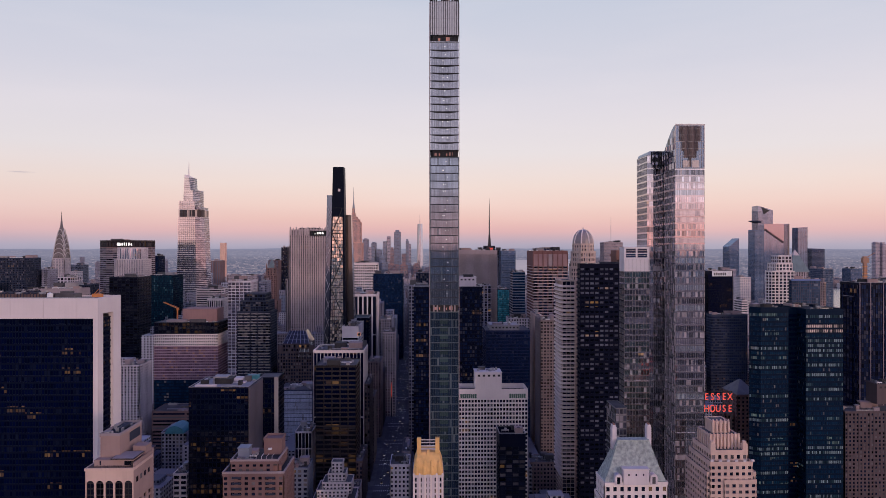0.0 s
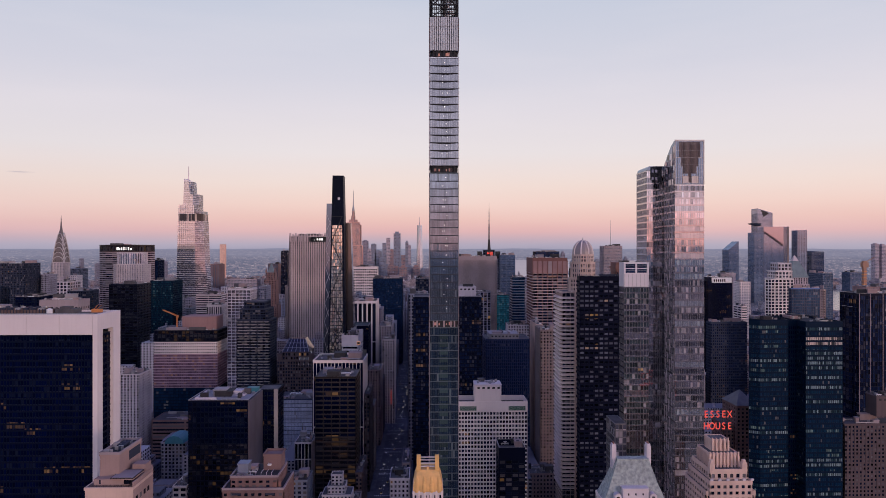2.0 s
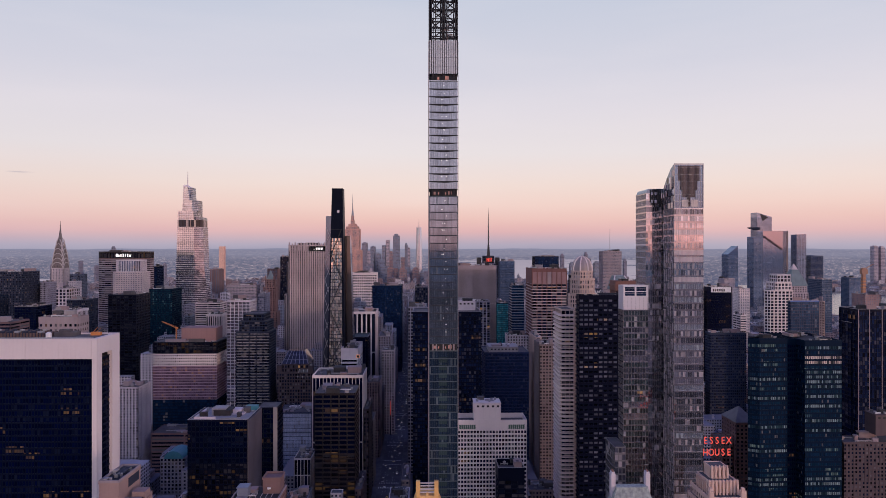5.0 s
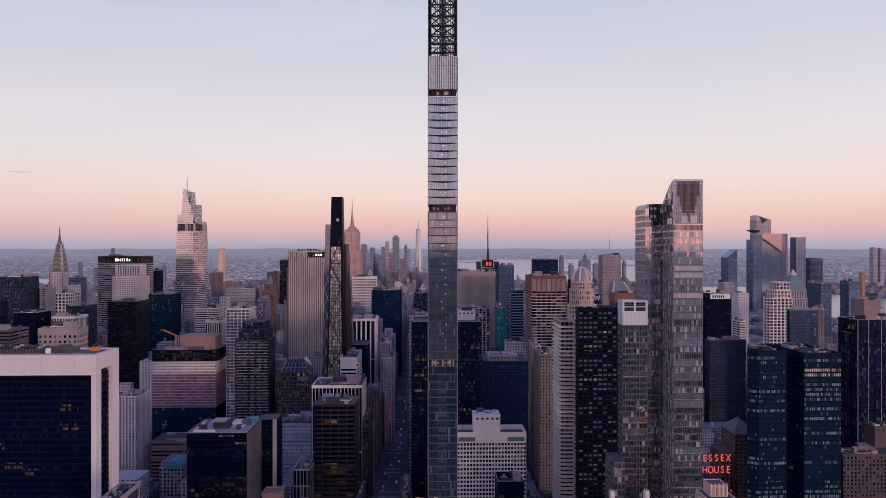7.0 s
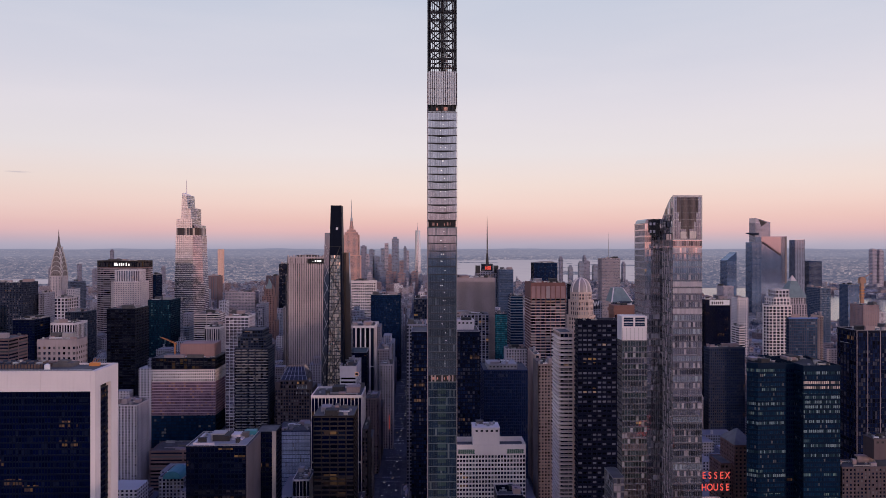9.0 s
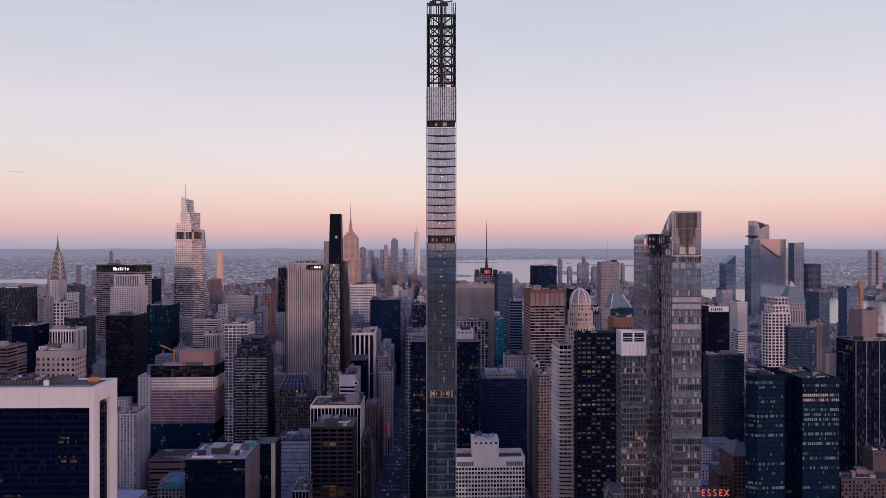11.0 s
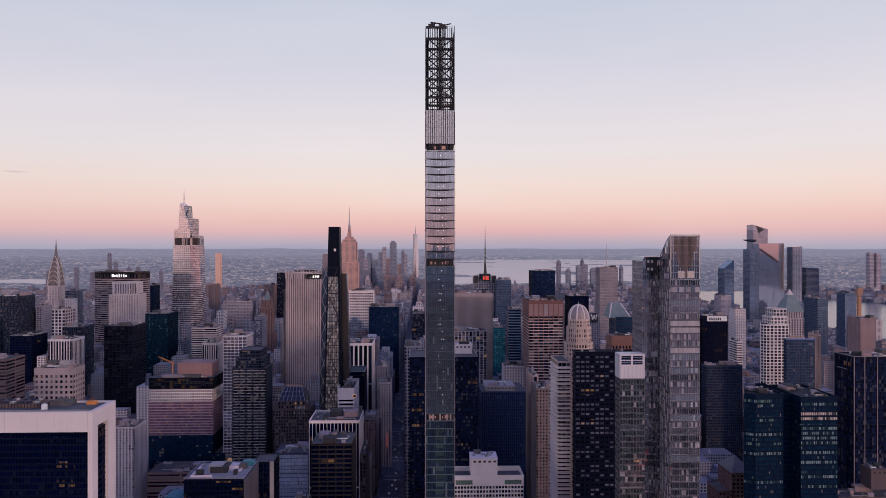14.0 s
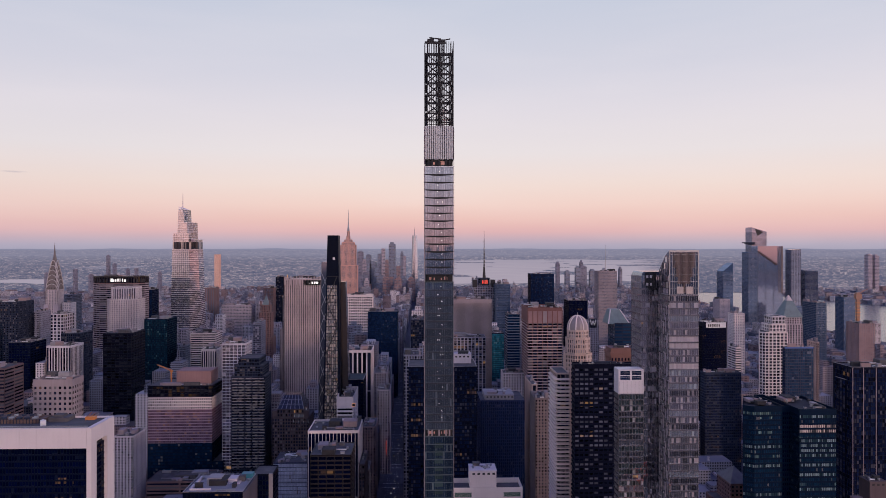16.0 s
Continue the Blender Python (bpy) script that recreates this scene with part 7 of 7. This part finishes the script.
tower("office_tower", "dark office tower with pale ribs", "office tower", -786.2, -723.6, 1285, 1335, 212.1, dark_stone, pane_dark, bay=2.6, floor=3.9, pier=0.3, span=0.35, clutter=6, seed=45)
tower("office_tower", "grey office slab with small windows", "office tower", -715.5, -705.5, 1320, 1360, 190.6, grey_stone, pane_dark, bay=2.6, floor=3.9, pier=0.4, span=0.35, clutter=5, seed=46)
tower("office_tower", "black glass office tower with stepped roof", "office tower", -626.0, -593.2, 1085, 1130, 165.0, dark_trim, pane_black, bay=4, floor=3.9, pier=0.15, span=0.3, clutter=7, seed=47)
tower("office_building", "brown office building with window bands", "office building", -534.7, -490.4, 842, 882, 166.3, brown_stone, pane_dark, bay=20, floor=4.0, pier=0.05, span=0.5, clutter=5, seed=48)
tower("office_tower", "dark teal glass tower near the river", "office tower", -786.2, -751.6, 1285, 1315, 169.6, teal_metal, pane_teal, bay=3, floor=3.9, pier=0.1, span=0.2, clutter=5, seed=49)
tower("office_tower", "black office slab over far blocks", "office tower", -953.1, -923.3, 1900, 1940, 186.2, far_blue, pane_dark, bay=3, floor=3.9, pier=0.2, span=0.2, clutter=5, seed=50)
tower("office_building", "white office building with dark flank", "office building", -905.7, -885.2, 1800, 1830, 171.1, white_stone, pane_far, bay=5, floor=4, pier=0.5, span=0.5, clutter=2, seed=51)
tower("office_tower", "black glass tower beyond the ribbed slab", "office tower", -642.1, -624.5, 1650, 1690, 212.1, dark_trim, pane_navy, bay=3, floor=3.9, pier=0.1, span=0.2, clutter=5, seed=52)
tower("office_tower", "pale silver office tower with white roof band", "office tower", -249.9, -221.1, 888, 923, 188.3, pale_stone, pane_silver, bay=4.5, floor=3.9, pier=0.12, span=0.2, cap=2, clutter=6, seed=53)
tower("office_tower", "grey office tower with fine pale lines", "office tower", -410.1, -365.8, 1260, 1300, 157.0, limestone, pane_dark, bay=20, floor=3.9, pier=0.04, span=0.5, clutter=6, seed=54)
tower("office_tower", "grey ribbed office tower", "office tower", -341.6, -318.1, 1100, 1140, 151.5, limestone, pane_dark, bay=3.2, floor=60, pier=0.45, span=0.02, cap=3, clutter=6, seed=55)
tower("office_tower", "white gridded office tower with a sloped base", "office tower", -184.9, -121.4, 1730, 1770, 194.2, white_stone, pane_dark, bay=5.5, floor=3.9, pier=0.25, span=0.45, cap=5, clutter=5, seed=56)
tower("office_tower", "dark green glass office tower", "office tower", -111.0, -50.7, 1450, 1510, 177.4, teal_metal, pane_navy, bay=3, floor=3.9, pier=0.12, span=0.2, clutter=6, seed=57)
tower("office_tower", "dark office tower with pale stone pillars", "office tower", -109.2, -70.5, 985, 1040, 165.2, pale_stone, pane_dark, bay=6.2, floor=60, pier=0.3, span=0.02, cap=3, clutter=6, seed=58)
tower("office_tower", "black office tower with green roof", "office tower", -99.8, -74.6, 900, 945, 140.0, dark_trim, pane_black, bay=3, floor=3.9, pier=0.2, span=0.25, clutter=0, roof=leafy, seed=59)
tower("office_tower", "dark teal tower with angular roof", "office tower", 172.9, 207.9, 1650, 1700, 224.0, deep_blue, pane_deep, bay=3, floor=4, pier=0.12, span=0.2, clutter=6, seed=60)
tower("office_tower", "black glass slab over the far blocks", "office tower", 333.8, 406.7, 2150, 2210, 230.1, dark_trim, pane_navy, bay=4, floor=4, pier=0.2, span=0.2, clutter=7, seed=61)
tower("office_tower", "black office tower beside a domed tower", "office tower", 314.6, 355.7, 1500, 1550, 196.1, dark_trim, pane_black, bay=3, floor=4, pier=0.2, span=0.2, clutter=6, seed=62)
tower("office_tower", "dark teal stepped tower with lit bands", "office tower", 158.5, 181.6, 1300, 1335, 185.9, teal_metal, pane_teal, spandrel=far_blue, bay=12, floor=5, pier=0.1, span=0.3, clutter=5, seed=63)
tower("apartment_tower", "bright teal glass tower", "apartment tower", 125.0, 146.3, 1250, 1280, 156.4, teal_metal, pane_bright_teal, bay=3, floor=3.5, pier=0.1, span=0.15, clutter=2, seed=64)
tower("office_building", "pale stepped office building", "office building", 115.6, 146.2, 1000, 1030, 129.9, pale_stone, pane_dark, bay=4, floor=4, pier=0.5, span=0.4, clutter=6, seed=65)
tower("office_tower", "dark glass tower with banded storeys", "office tower", 303.7, 342.5, 1100, 1140, 189.7, dark_stone, pane_azure, bay=12, floor=5.2, pier=0.06, span=0.4, clutter=0, seed=66)
tower("office_tower", "grey ribbed newspaper tower under a mast", "office tower", 480.2, 531.0, 1900, 1945, 246.4, taupe, pane_far, bay=3, floor=4, pier=0.3, span=0.4, clutter=6, seed=67)
tower("hotel_tower", "grey hotel tower with a white roof sign", "hotel", 295.2, 316.8, 1250, 1280, 178.0, grey_stone, pane_dark, bay=3, floor=3.3, pier=0.5, span=0.4, clutter=2, seed=68)
tower("apartment_tower", "blue glass apartment tower with a blue painted roof edge", "apartment tower", 419.6, 452.7, 800, 807, 192.8, blue_metal, pane_azure, bay=2.6, floor=3.3, pier=0.12, span=0.2, clutter=2, seed=69)
tower("apartment_tower", "beige apartment tower behind blue glass", "apartment tower", 514.2, 516.8, 900, 925, 185.2, warm_stone, pane_dark, bay=4, floor=3.3, pier=0.5, span=0.45, clutter=2, seed=70)
tower("office_tower", "broad dark blue glass tower", "office tower", 911.8, 936.0, 1600, 1660, 182.3, deep_blue, pane_azure, bay=3, floor=4, pier=0.1, span=0.2, clutter=6, seed=71)
tower("apartment_tower", "pink brick apartment tower", "apartment tower", 809.5, 839.4, 1280, 1320, 168.2, far_brown, pane_far, bay=4, floor=3.2, pier=0.5, span=0.4, clutter=6, seed=72)
tower("apartment_tower", "blue glass tower by the river", "apartment tower", 1159.1, 1190.5, 1900, 1940, 174.4, deep_blue, pane_deep, bay=4, floor=3.4, pier=0.1, span=0.2, clutter=5, seed=73)
tower("apartment_building", "pale apartment slab on a side street", "apartment building", 561.7, 576.6, 1700, 1740, 142.4, hazed_stone, pane_far, bay=3, floor=3.2, pier=0.5, span=0.4, clutter=2, seed=74)
tower("apartment_tower", "pale grey apartment tower with fine grid", "apartment tower", 770.6, 798.3, 1800, 1840, 176.1, hazed_stone, pane_far, bay=3, floor=3.2, pier=0.4, span=0.4, clutter=2, seed=75)
tower("apartment_tower", "white apartment tower with blue glass", "apartment tower", 673.5, 697.4, 1500, 1530, 167.2, white_stone, pane_far, bay=4, floor=3.4, pier=0.4, span=0.4, clutter=2, seed=76)
tower("office_building", "low white office building with an arched top", "office building", 519.4, 529.0, 1150, 1180, 143.6, white_stone, pane_dark, bay=20, floor=4, pier=0.1, span=0.5, clutter=2, seed=77)
tower("office_tower", "grey apartment slab with brown crown", "office tower", -449.0, -420.8, 2000, 2040, 196.3, brown_stone, pane_far, bay=4, floor=4, pier=0.4, span=0.3, clutter=5, seed=78)
tower("office_tower", "dark slab near the avenue", "office tower", -391.9, -372.5, 1900, 1940, 232.1, dark_trim, pane_dark, bay=4, floor=4, pier=0.2, span=0.3, clutter=5, seed=79)
tower("office_building", "pale office slab on a side street", "office building", -321.2, -306.5, 1350, 1390, 167.5, grey_stone, pane_grey, bay=4, floor=4, pier=0.2, span=0.3, clutter=5, seed=80)
tower("office_building", "pale blue glass office block", "office building", -442.6, -431.9, 1300, 1330, 129.7, far_blue, pane_sky, bay=3, floor=4, pier=0.15, span=0.3, clutter=5, seed=81)
tower("office_tower", "brown office tower with vertical ribs", "office tower", -643.1, -599.2, 2050, 2100, 193.9, brown_stone, pane_far, bay=5, floor=60, pier=0.5, span=0.02, clutter=5, seed=82)
tower("office_building", "pale glass office block under a dark roof", "office building", -534.6, -456.6, 1900, 1945, 156.6, hazed_stone, pane_far, bay=4, floor=4, pier=0.2, span=0.4, clutter=6, seed=83)
tower("office_tower", "grey stone tower lining the avenue", "office tower", -20.7, 0.9, 790, 840, 187.8, grey_stone, pane_dark, bay=3.2, floor=3.9, pier=0.45, span=0.3, clutter=5, seed=84)
tower("office_tower", "black tower lining the avenue further down", "office tower", -18.6, 12.7, 1180, 1240, 188.0, dark_stone, pane_dark, bay=3.4, floor=3.9, pier=0.35, span=0.25, clutter=5, seed=85)
tower("office_building", "grey stepped stone office building on the avenue", "office building", -69.8, -51.7, 1030, 1090, 125.6, grey_stone, pane_dark, bay=3.4, floor=3.8, pier=0.5, span=0.4, clutter=5, seed=86)
tower("office_building", "narrow stone office building on the avenue", "office building", -60.5, -43.6, 960, 995, 114.8, limestone, pane_dark, bay=3.4, floor=3.8, pier=0.5, span=0.4, clutter=5, seed=87)
tower("apartment_building", "beige and brown striped office tower", "office tower", 125.0, 131.9, 800, 850, 152.2, warm_stone, pane_dark, bay=5, floor=60, pier=0.5, span=0.02, clutter=2, seed=88)
tower("apartment_building", "grey stepped brick hotel", "hotel", 113.1, 128.4, 700, 735, 157.3, grey_brown, pane_dark, bay=3, floor=3.2, pier=0.5, span=0.45, clutter=5, seed=89)
tower("office_building", "low brick building behind the hotel", "office building", 90.9, 114.5, 620, 645, 39.6, tan_brick, pane_dark, bay=3, floor=3.4, pier=0.5, span=0.45, clutter=6, seed=90)
tower("office_building", "pale low building with a teal vault roof", "office building", -262.4, -237.6, 700, 740, 47.3, grey_stone, pane_dark, bay=3.4, floor=3.6, pier=0.4, span=0.35, clutter=5, seed=91)
tower("office_building", "white gridded low office building", "office building", -200.7, -189.6, 560, 585, 50.9, white_stone, pane_dark, bay=5, floor=4, pier=0.3, span=0.4, clutter=6, seed=92)
tower("office_building", "long brown office building with window bands", "office building", -310.0, -235.0, 800, 840, 45.1, brown_stone, pane_dark, bay=30, floor=4, pier=0.05, span=0.5, clutter=6, seed=93)
tower("apartment_building", "low white stone building on the park side", "apartment building", -26.4, -12.4, 500, 525, 75.2, pale_stone, pane_dark, bay=3, floor=3.2, pier=0.5, span=0.45, clutter=6, seed=94)
tower("apartment_building", "grey blue office building with square windows", "office building", -111.9, -94.5, 560, 585, 54.7, far_blue, pane_dark, bay=4, floor=3.6, pier=0.4, span=0.4, clutter=6, seed=95)

tower("office_building", "dark stone office building flush with the avenue", "office building", -61.4, -56.0, 690, 734, 96.0, dark_brown, pane_dark, bay=3.0, floor=3.7, pier=0.4, span=0.35, clutter=3, high=3, seed=101)
tower("office_building", "brown brick shop building on the avenue", "office building", -62.0, -56.0, 612, 664, 44.0, dark_brick, pane_dark, bay=3.2, floor=3.6, pier=0.45, span=0.4, clutter=4, high=3, seed=102)
tower("office_building", "grey stone corner building on the avenue", "office building", -70.0, -56.0, 748, 782, 72.0, grey_brown, pane_dark, bay=3.0, floor=3.5, pier=0.45, span=0.4, clutter=4, high=3, seed=103)
tower("office_building", "tan brick building with a stepped top on the avenue", "office building", -72.0, -56.0, 852, 898, 92.0, tan_brick, pane_dark, bay=3.0, floor=3.5, pier=0.5, span=0.4, clutter=4, high=4, seed=104)
tower("office_building", "red brick corner building on the avenue", "office building", -72.0, -56.0, 904, 948, 70.0, dark_brick, pane_dark, bay=3.2, floor=3.5, pier=0.5, span=0.4, clutter=4, high=3, seed=105)
tower("apartment_building", "low pale brick house by the avenue corner", "apartment building", -74.0, -56.0, 588, 606, 30.0, taupe, pane_dark, bay=3.0, floor=3.2, pier=0.5, span=0.45, clutter=5, high=3, seed=106)
tower("office_building", "dark glass shop building across the avenue", "office building", -21.5, -14.6, 560, 600, 34.0, dark_stone, pane_dark, bay=3.4, floor=3.8, pier=0.25, span=0.3, clutter=4, high=3, seed=107)
tower("office_building", "grey brick building across the avenue", "office building", -21.5, -14.6, 612, 660, 52.0, grey_brown, pane_dark, bay=3.2, floor=3.5, pier=0.45, span=0.4, clutter=4, high=3, seed=108)
tower("office_building", "pale stone building across the avenue", "office building", -21.5, -14.0, 850, 930, 96.0, taupe, pane_dark, bay=3.2, floor=3.6, pier=0.5, span=0.4, clutter=4, high=4, seed=110)

def capped_tower():
    ox, oy = -332.0, 1512.0
    root = thing("capped_tower", ox, oy, "stepped brown stone tower under a green pointed cap", "office tower")
    used.append((-350, -314, 1496, 1530))
    st = dict(bay=3.2, floor=3.8, pier=0.5, span=0.35, depth=0.6, cap=1.2)
    for a, z0, z1 in ((17, 0, 120), (13, 120, 172), (10, 172, 188)):
        facade(root, rect(-a, a, -a, a), z0, z1, brown_stone, pane_dark, **st)
    for x in (-9, 9):
        part("pinnacle", Shape().box(x - 1.4, x + 1.4, -10.4, -7.6, 187, 193).prism([(x - 1.4, -10.4, 193), (x + 1.4, -10.4, 193), (x + 1.4, -7.6, 193), (x - 1.4, -7.6, 193)], [(x - 0.1, -9.1, 198), (x + 0.1, -9.1, 198), (x + 0.1, -8.9, 198), (x - 0.1, -8.9, 198)]), brown_stone, root)
    part("cap", Shape().prism([(-7, -7, 187.5), (7, -7, 187.5), (7, 7, 187.5), (-7, 7, 187.5)], [(-0.3, -0.3, 208), (0.3, -0.3, 208), (0.3, 0.3, 208), (-0.3, 0.3, 208)]), copper_dark, root, "green copper pointed cap")


capped_tower()

# ---- the mass of lesser buildings ----
def free(x0, x1, y0, y1, gap=2.0):
    return all(x1 + gap < a or x0 - gap > b or y1 + gap < c or y0 - gap > d for a, b, c, d in used)


def city_material():
    m, n, s = surface("city_masonry")
    geo = n.add("ShaderNodeNewGeometry")
    at = geo.outputs["Position"]
    rnd = geo.outputs["Random Per Island"]
    # random wall tones, lifted and cooled to put haze into far blocks
    col = n.ramp(rnd, [(0.0, (0.26, 0.17, 0.17, 1)), (0.2, (0.40, 0.34, 0.36, 1)), (0.4, (0.24, 0.28, 0.36, 1)), (0.58, (0.62, 0.55, 0.56, 1)), (0.72, (0.07, 0.10, 0.17, 1)), (0.86, (0.44, 0.38, 0.41, 1)), (1.0, (0.82, 0.76, 0.77, 1))])
    sep = n.add("ShaderNodeSeparateXYZ")
    n.put(sep.inputs[0], at)
    nz = n.add("ShaderNodeSeparateXYZ")
    n.put(nz.inputs[0], geo.outputs["Normal"])
    across = n.math("ADD", sep.outputs[0], sep.outputs[1])
    fx = n.math("FRACT", n.math("DIVIDE", across, n.span(rnd, 0, 1, 2.6, 4.2)))
    fz = n.math("FRACT", n.math("DIVIDE", sep.outputs[2], 3.5))
    win = n.math("MULTIPLY", n.math("LESS_THAN", n.math("ABSOLUTE", n.math("SUBTRACT", fx, 0.5)), 0.26), n.math("LESS_THAN", n.math("ABSOLUTE", n.math("SUBTRACT", fz, 0.5)), 0.27))
    upright = n.math("LESS_THAN", n.math("ABSOLUTE", nz.outputs[2]), 0.5)
    win = n.math("MULTIPLY", win, upright)
    col = n.mix(n.math("MULTIPLY", n.noise(at, 0.05, 3.0), 0.25), col, (0.12, 0.12, 0.14, 1))
    col = n.mix(n.math("MULTIPLY", n.math("SUBTRACT", 1.0, upright), 0.7), col, n.ramp(rnd, [(0.0, (0.06, 0.06, 0.07, 1)), (0.4, (0.20, 0.19, 0.21, 1)), (0.7, (0.10, 0.09, 0.10, 1)), (1.0, (0.34, 0.32, 0.33, 1))]))
    n.put(s.inputs["Base Color"], n.mix(win, col, (0.02, 0.023, 0.035, 1)))
    n.put(s.inputs["Roughness"], n.math("SUBTRACT", 0.85, n.math("MULTIPLY", win, 0.6)))
    return m


masonry = city_material()
rnd = random.Random(12)
near_walls = [(tan_brick, pane_dark), (brown_stone, pane_dark), (limestone, pane_dark), (grey_stone, pane_dark), (pale_stone, pane_dark), (dark_stone, pane_black), (brick, pane_dark), (black_metal, pane_black)]
words = {tan_brick: "tan brick", brown_stone: "brown brick", limestone: "limestone", grey_stone: "grey stone", pale_stone: "pale stone", dark_stone: "dark stone", brick: "red brick", black_metal: "black metal"}
zones = {}
made = 0
for i in range(len(AVENUES) - 1):
    for n in range(59, 4, -1):
        xa, xb, ya, yb = AVENUES[i] + 15, AVENUES[i + 1] - 15, street(n) + 9, street(n - 1) - 9
        mid_y = (ya + yb) / 2
        if min(abs(xa), abs(xb)) > mid_y * 0.78 + 120:
            continue
        x = xa
        while x < xb - 12:
            w_ = min(rnd.uniform(16, 42) if mid_y < 1050 else rnd.uniform(12, 32), xb - x)
            if xb - x - w_ < 12:
                w_ = xb - x
            rows_ = ((ya, ya + 29), (yb - 29, yb)) if rnd.random() < 0.75 else ((ya, yb),)
            for p, q in rows_:
                cx = x + w_ / 2
                if mid_y < 900:
                    h = rnd.uniform(14, 44)
                elif mid_y < 1500:
                    h = rnd.uniform(40, 118) if -700 < cx < 380 else rnd.uniform(14, 60)
                elif mid_y < 2300:
                    h = rnd.uniform(45, 135) if -700 < cx < 380 else rnd.uniform(14, 50)
                else:
                    h = rnd.uniform(16, 62)
                if rnd.random() < 0.07 and mid_y > 1000:
                    h += rnd.uniform(15, 60)
                if abs(cx) > 700:
                    h *= 0.75
                if not free(x, x + w_, p, q, 0.5):
                    continue
                if mid_y < 1050 and made < 110:
                    made += 1
                    wall_, pane_ = rnd.choice(near_walls)
                    tower("apartment_building" if h < 50 else "office_building", words[wall_] + " mid-rise building with a cluttered flat roof", "city building", x + 0.3, x + w_ - 0.3, p, q, h, wall_, pane_,
                          group="mid-rise buildings", clutter=3, high=3.5, seed=made, claim=False, bay=rnd.uniform(2.8, 4.2), floor=rnd.uniform(3.2, 3.9), pier=rnd.uniform(0.3, 0.55), span=rnd.uniform(0.3, 0.5), roof=rnd.choice((roof_grey, roof_dark)))
                    continue
                z = zones.setdefault((int(mid_y // 900), int((cx + 3000) // 1200)), Shape())
                z.box(x + 0.2, x + w_ - 0.2, p, q, 0, h)
                if rnd.random() < 0.55:
                    k, e = rnd.uniform(0.15, 0.35), rnd.uniform(0.15, 0.4)
                    z.box(x + w_ * k, x + w_ * (1 - e), p + (q - p) * k, q - (q - p) * e, h, h + rnd.uniform(2.5, 12))
                if rnd.random() < 0.35:
                    tx, ty = x + w_ * rnd.uniform(0.2, 0.8), p + (q - p) * rnd.uniform(0.2, 0.8)
                    z.tube(tx, ty, h, h + 5.0, 1.8, 1.8, 6)
            x += w_
for z in zones.values():
    tagged(part("city_blocks", z, masonry), "dense city blocks of brick and stone buildings", "city buildings", kind="stuff")

# boroughs and the far bank beyond the rivers
far_b = Shape()
for k in range(9000):
    y = rnd.uniform(2300, 4850)
    sgn = rnd.random()
    if sgn < 0.42:
        x = rnd.uniform(-3600, -2060)
    elif sgn < 0.78:
        x = rnd.uniform(2350 + max(0, 4850 - y) * 0.14, 3700)
    else:
        x, y = rnd.uniform(-2000, 1150), rnd.uniform(4650, 4880)
    if abs(x) > y * 0.75 + 200:
        continue
    a, b, h = rnd.uniform(8, 30), rnd.uniform(8, 24), rnd.uniform(7, 26) * (2.2 if rnd.random() < 0.06 else 1.0)
    far_b.box(x - a, x + a, y - b, y + b, 0, h)
tagged(part("city_blocks", far_b, masonry), "low hazy blocks of far boroughs", "city buildings", kind="stuff")

# ---- cars on the avenue ----
def car(x, y, paint, label, heading):
    root = thing("car", x, y, label, "car", "cars on the avenue")
    prof = [(-2.3, 0.35), (2.3, 0.35), (2.35, 0.8), (1.3, 0.95), (-1.6, 0.98), (-2.35, 0.9)]
    hull = part("body", Shape().prism([(-0.9, a, b) for a, b in prof], [(0.9, a, b) for a, b in prof]), paint, root)
    prof = [(-1.7, 0.95), (1.2, 0.93), (0.5, 1.45), (-1.2, 1.47)]
    part("cabin", Shape().prism([(-0.8, a, b) for a, b in prof], [(0.8, a, b) for a, b in prof]), pane_dark, root)
    for sx in (-0.85, 0.85):
        for sy in (-1.45, 1.45):
            part("wheel", Shape().prism([(sx - 0.1, sy + 0.33 * math.cos(t), 0.33 + 0.33 * math.sin(t)) for t in [k * math.pi / 5 for k in range(10)]], [(sx + 0.1, sy + 0.33 * math.cos(t), 0.33 + 0.33 * math.sin(t)) for t in [k * math.pi / 5 for k in range(10)]]), dark_steel, root)
    for sx in (-0.65, 0.65):
        part("headlight", Shape().box(sx - 0.22, sx + 0.22, 2.3, 2.42, 0.55, 0.8), head_lamp, hull)
        part("tail_light", Shape().box(sx - 0.22, sx + 0.22, -2.45, -2.3, 0.6, 0.85), tail_red, hull)
    root.rotation_euler = (0, 0, math.pi if heading < 0 else 0)
    return root


tail_red = shining("tail_red", 1.0, 0.05, 0.03, 0.8)
head_lamp = shining("head_lamp", 1.0, 0.9, 0.75, 0.6)
paints = [(plain("paint_black", 0.02, 0.02, 0.022, 0.3), "black car on the avenue"), (plain("paint_white", 0.7, 0.7, 0.7, 0.3), "white car on the avenue"),
          (plain("paint_yellow", 0.7, 0.42, 0.03, 0.3), "yellow taxi on the avenue"), (plain("paint_silver", 0.4, 0.4, 0.42, 0.3), "silver car on the avenue")]
models = [car(-46.0 + 3 * k, 700.0 + 9 * k, p, t, -1) for k, (p, t) in enumerate(paints)]
for k in range(64):
    lane = rnd.randrange(6)
    y = 545 + k * 15.5 + rnd.uniform(-4, 4)
    if 698 < y < 740:
        continue
    copy_thing(models[rnd.choice((0, 0, 1, 2, 3))], Matrix.Translation((-40 + (lane - 2.5) * 2.9, y, 0)) @ Matrix.Rotation(math.pi, 4, "Z"))
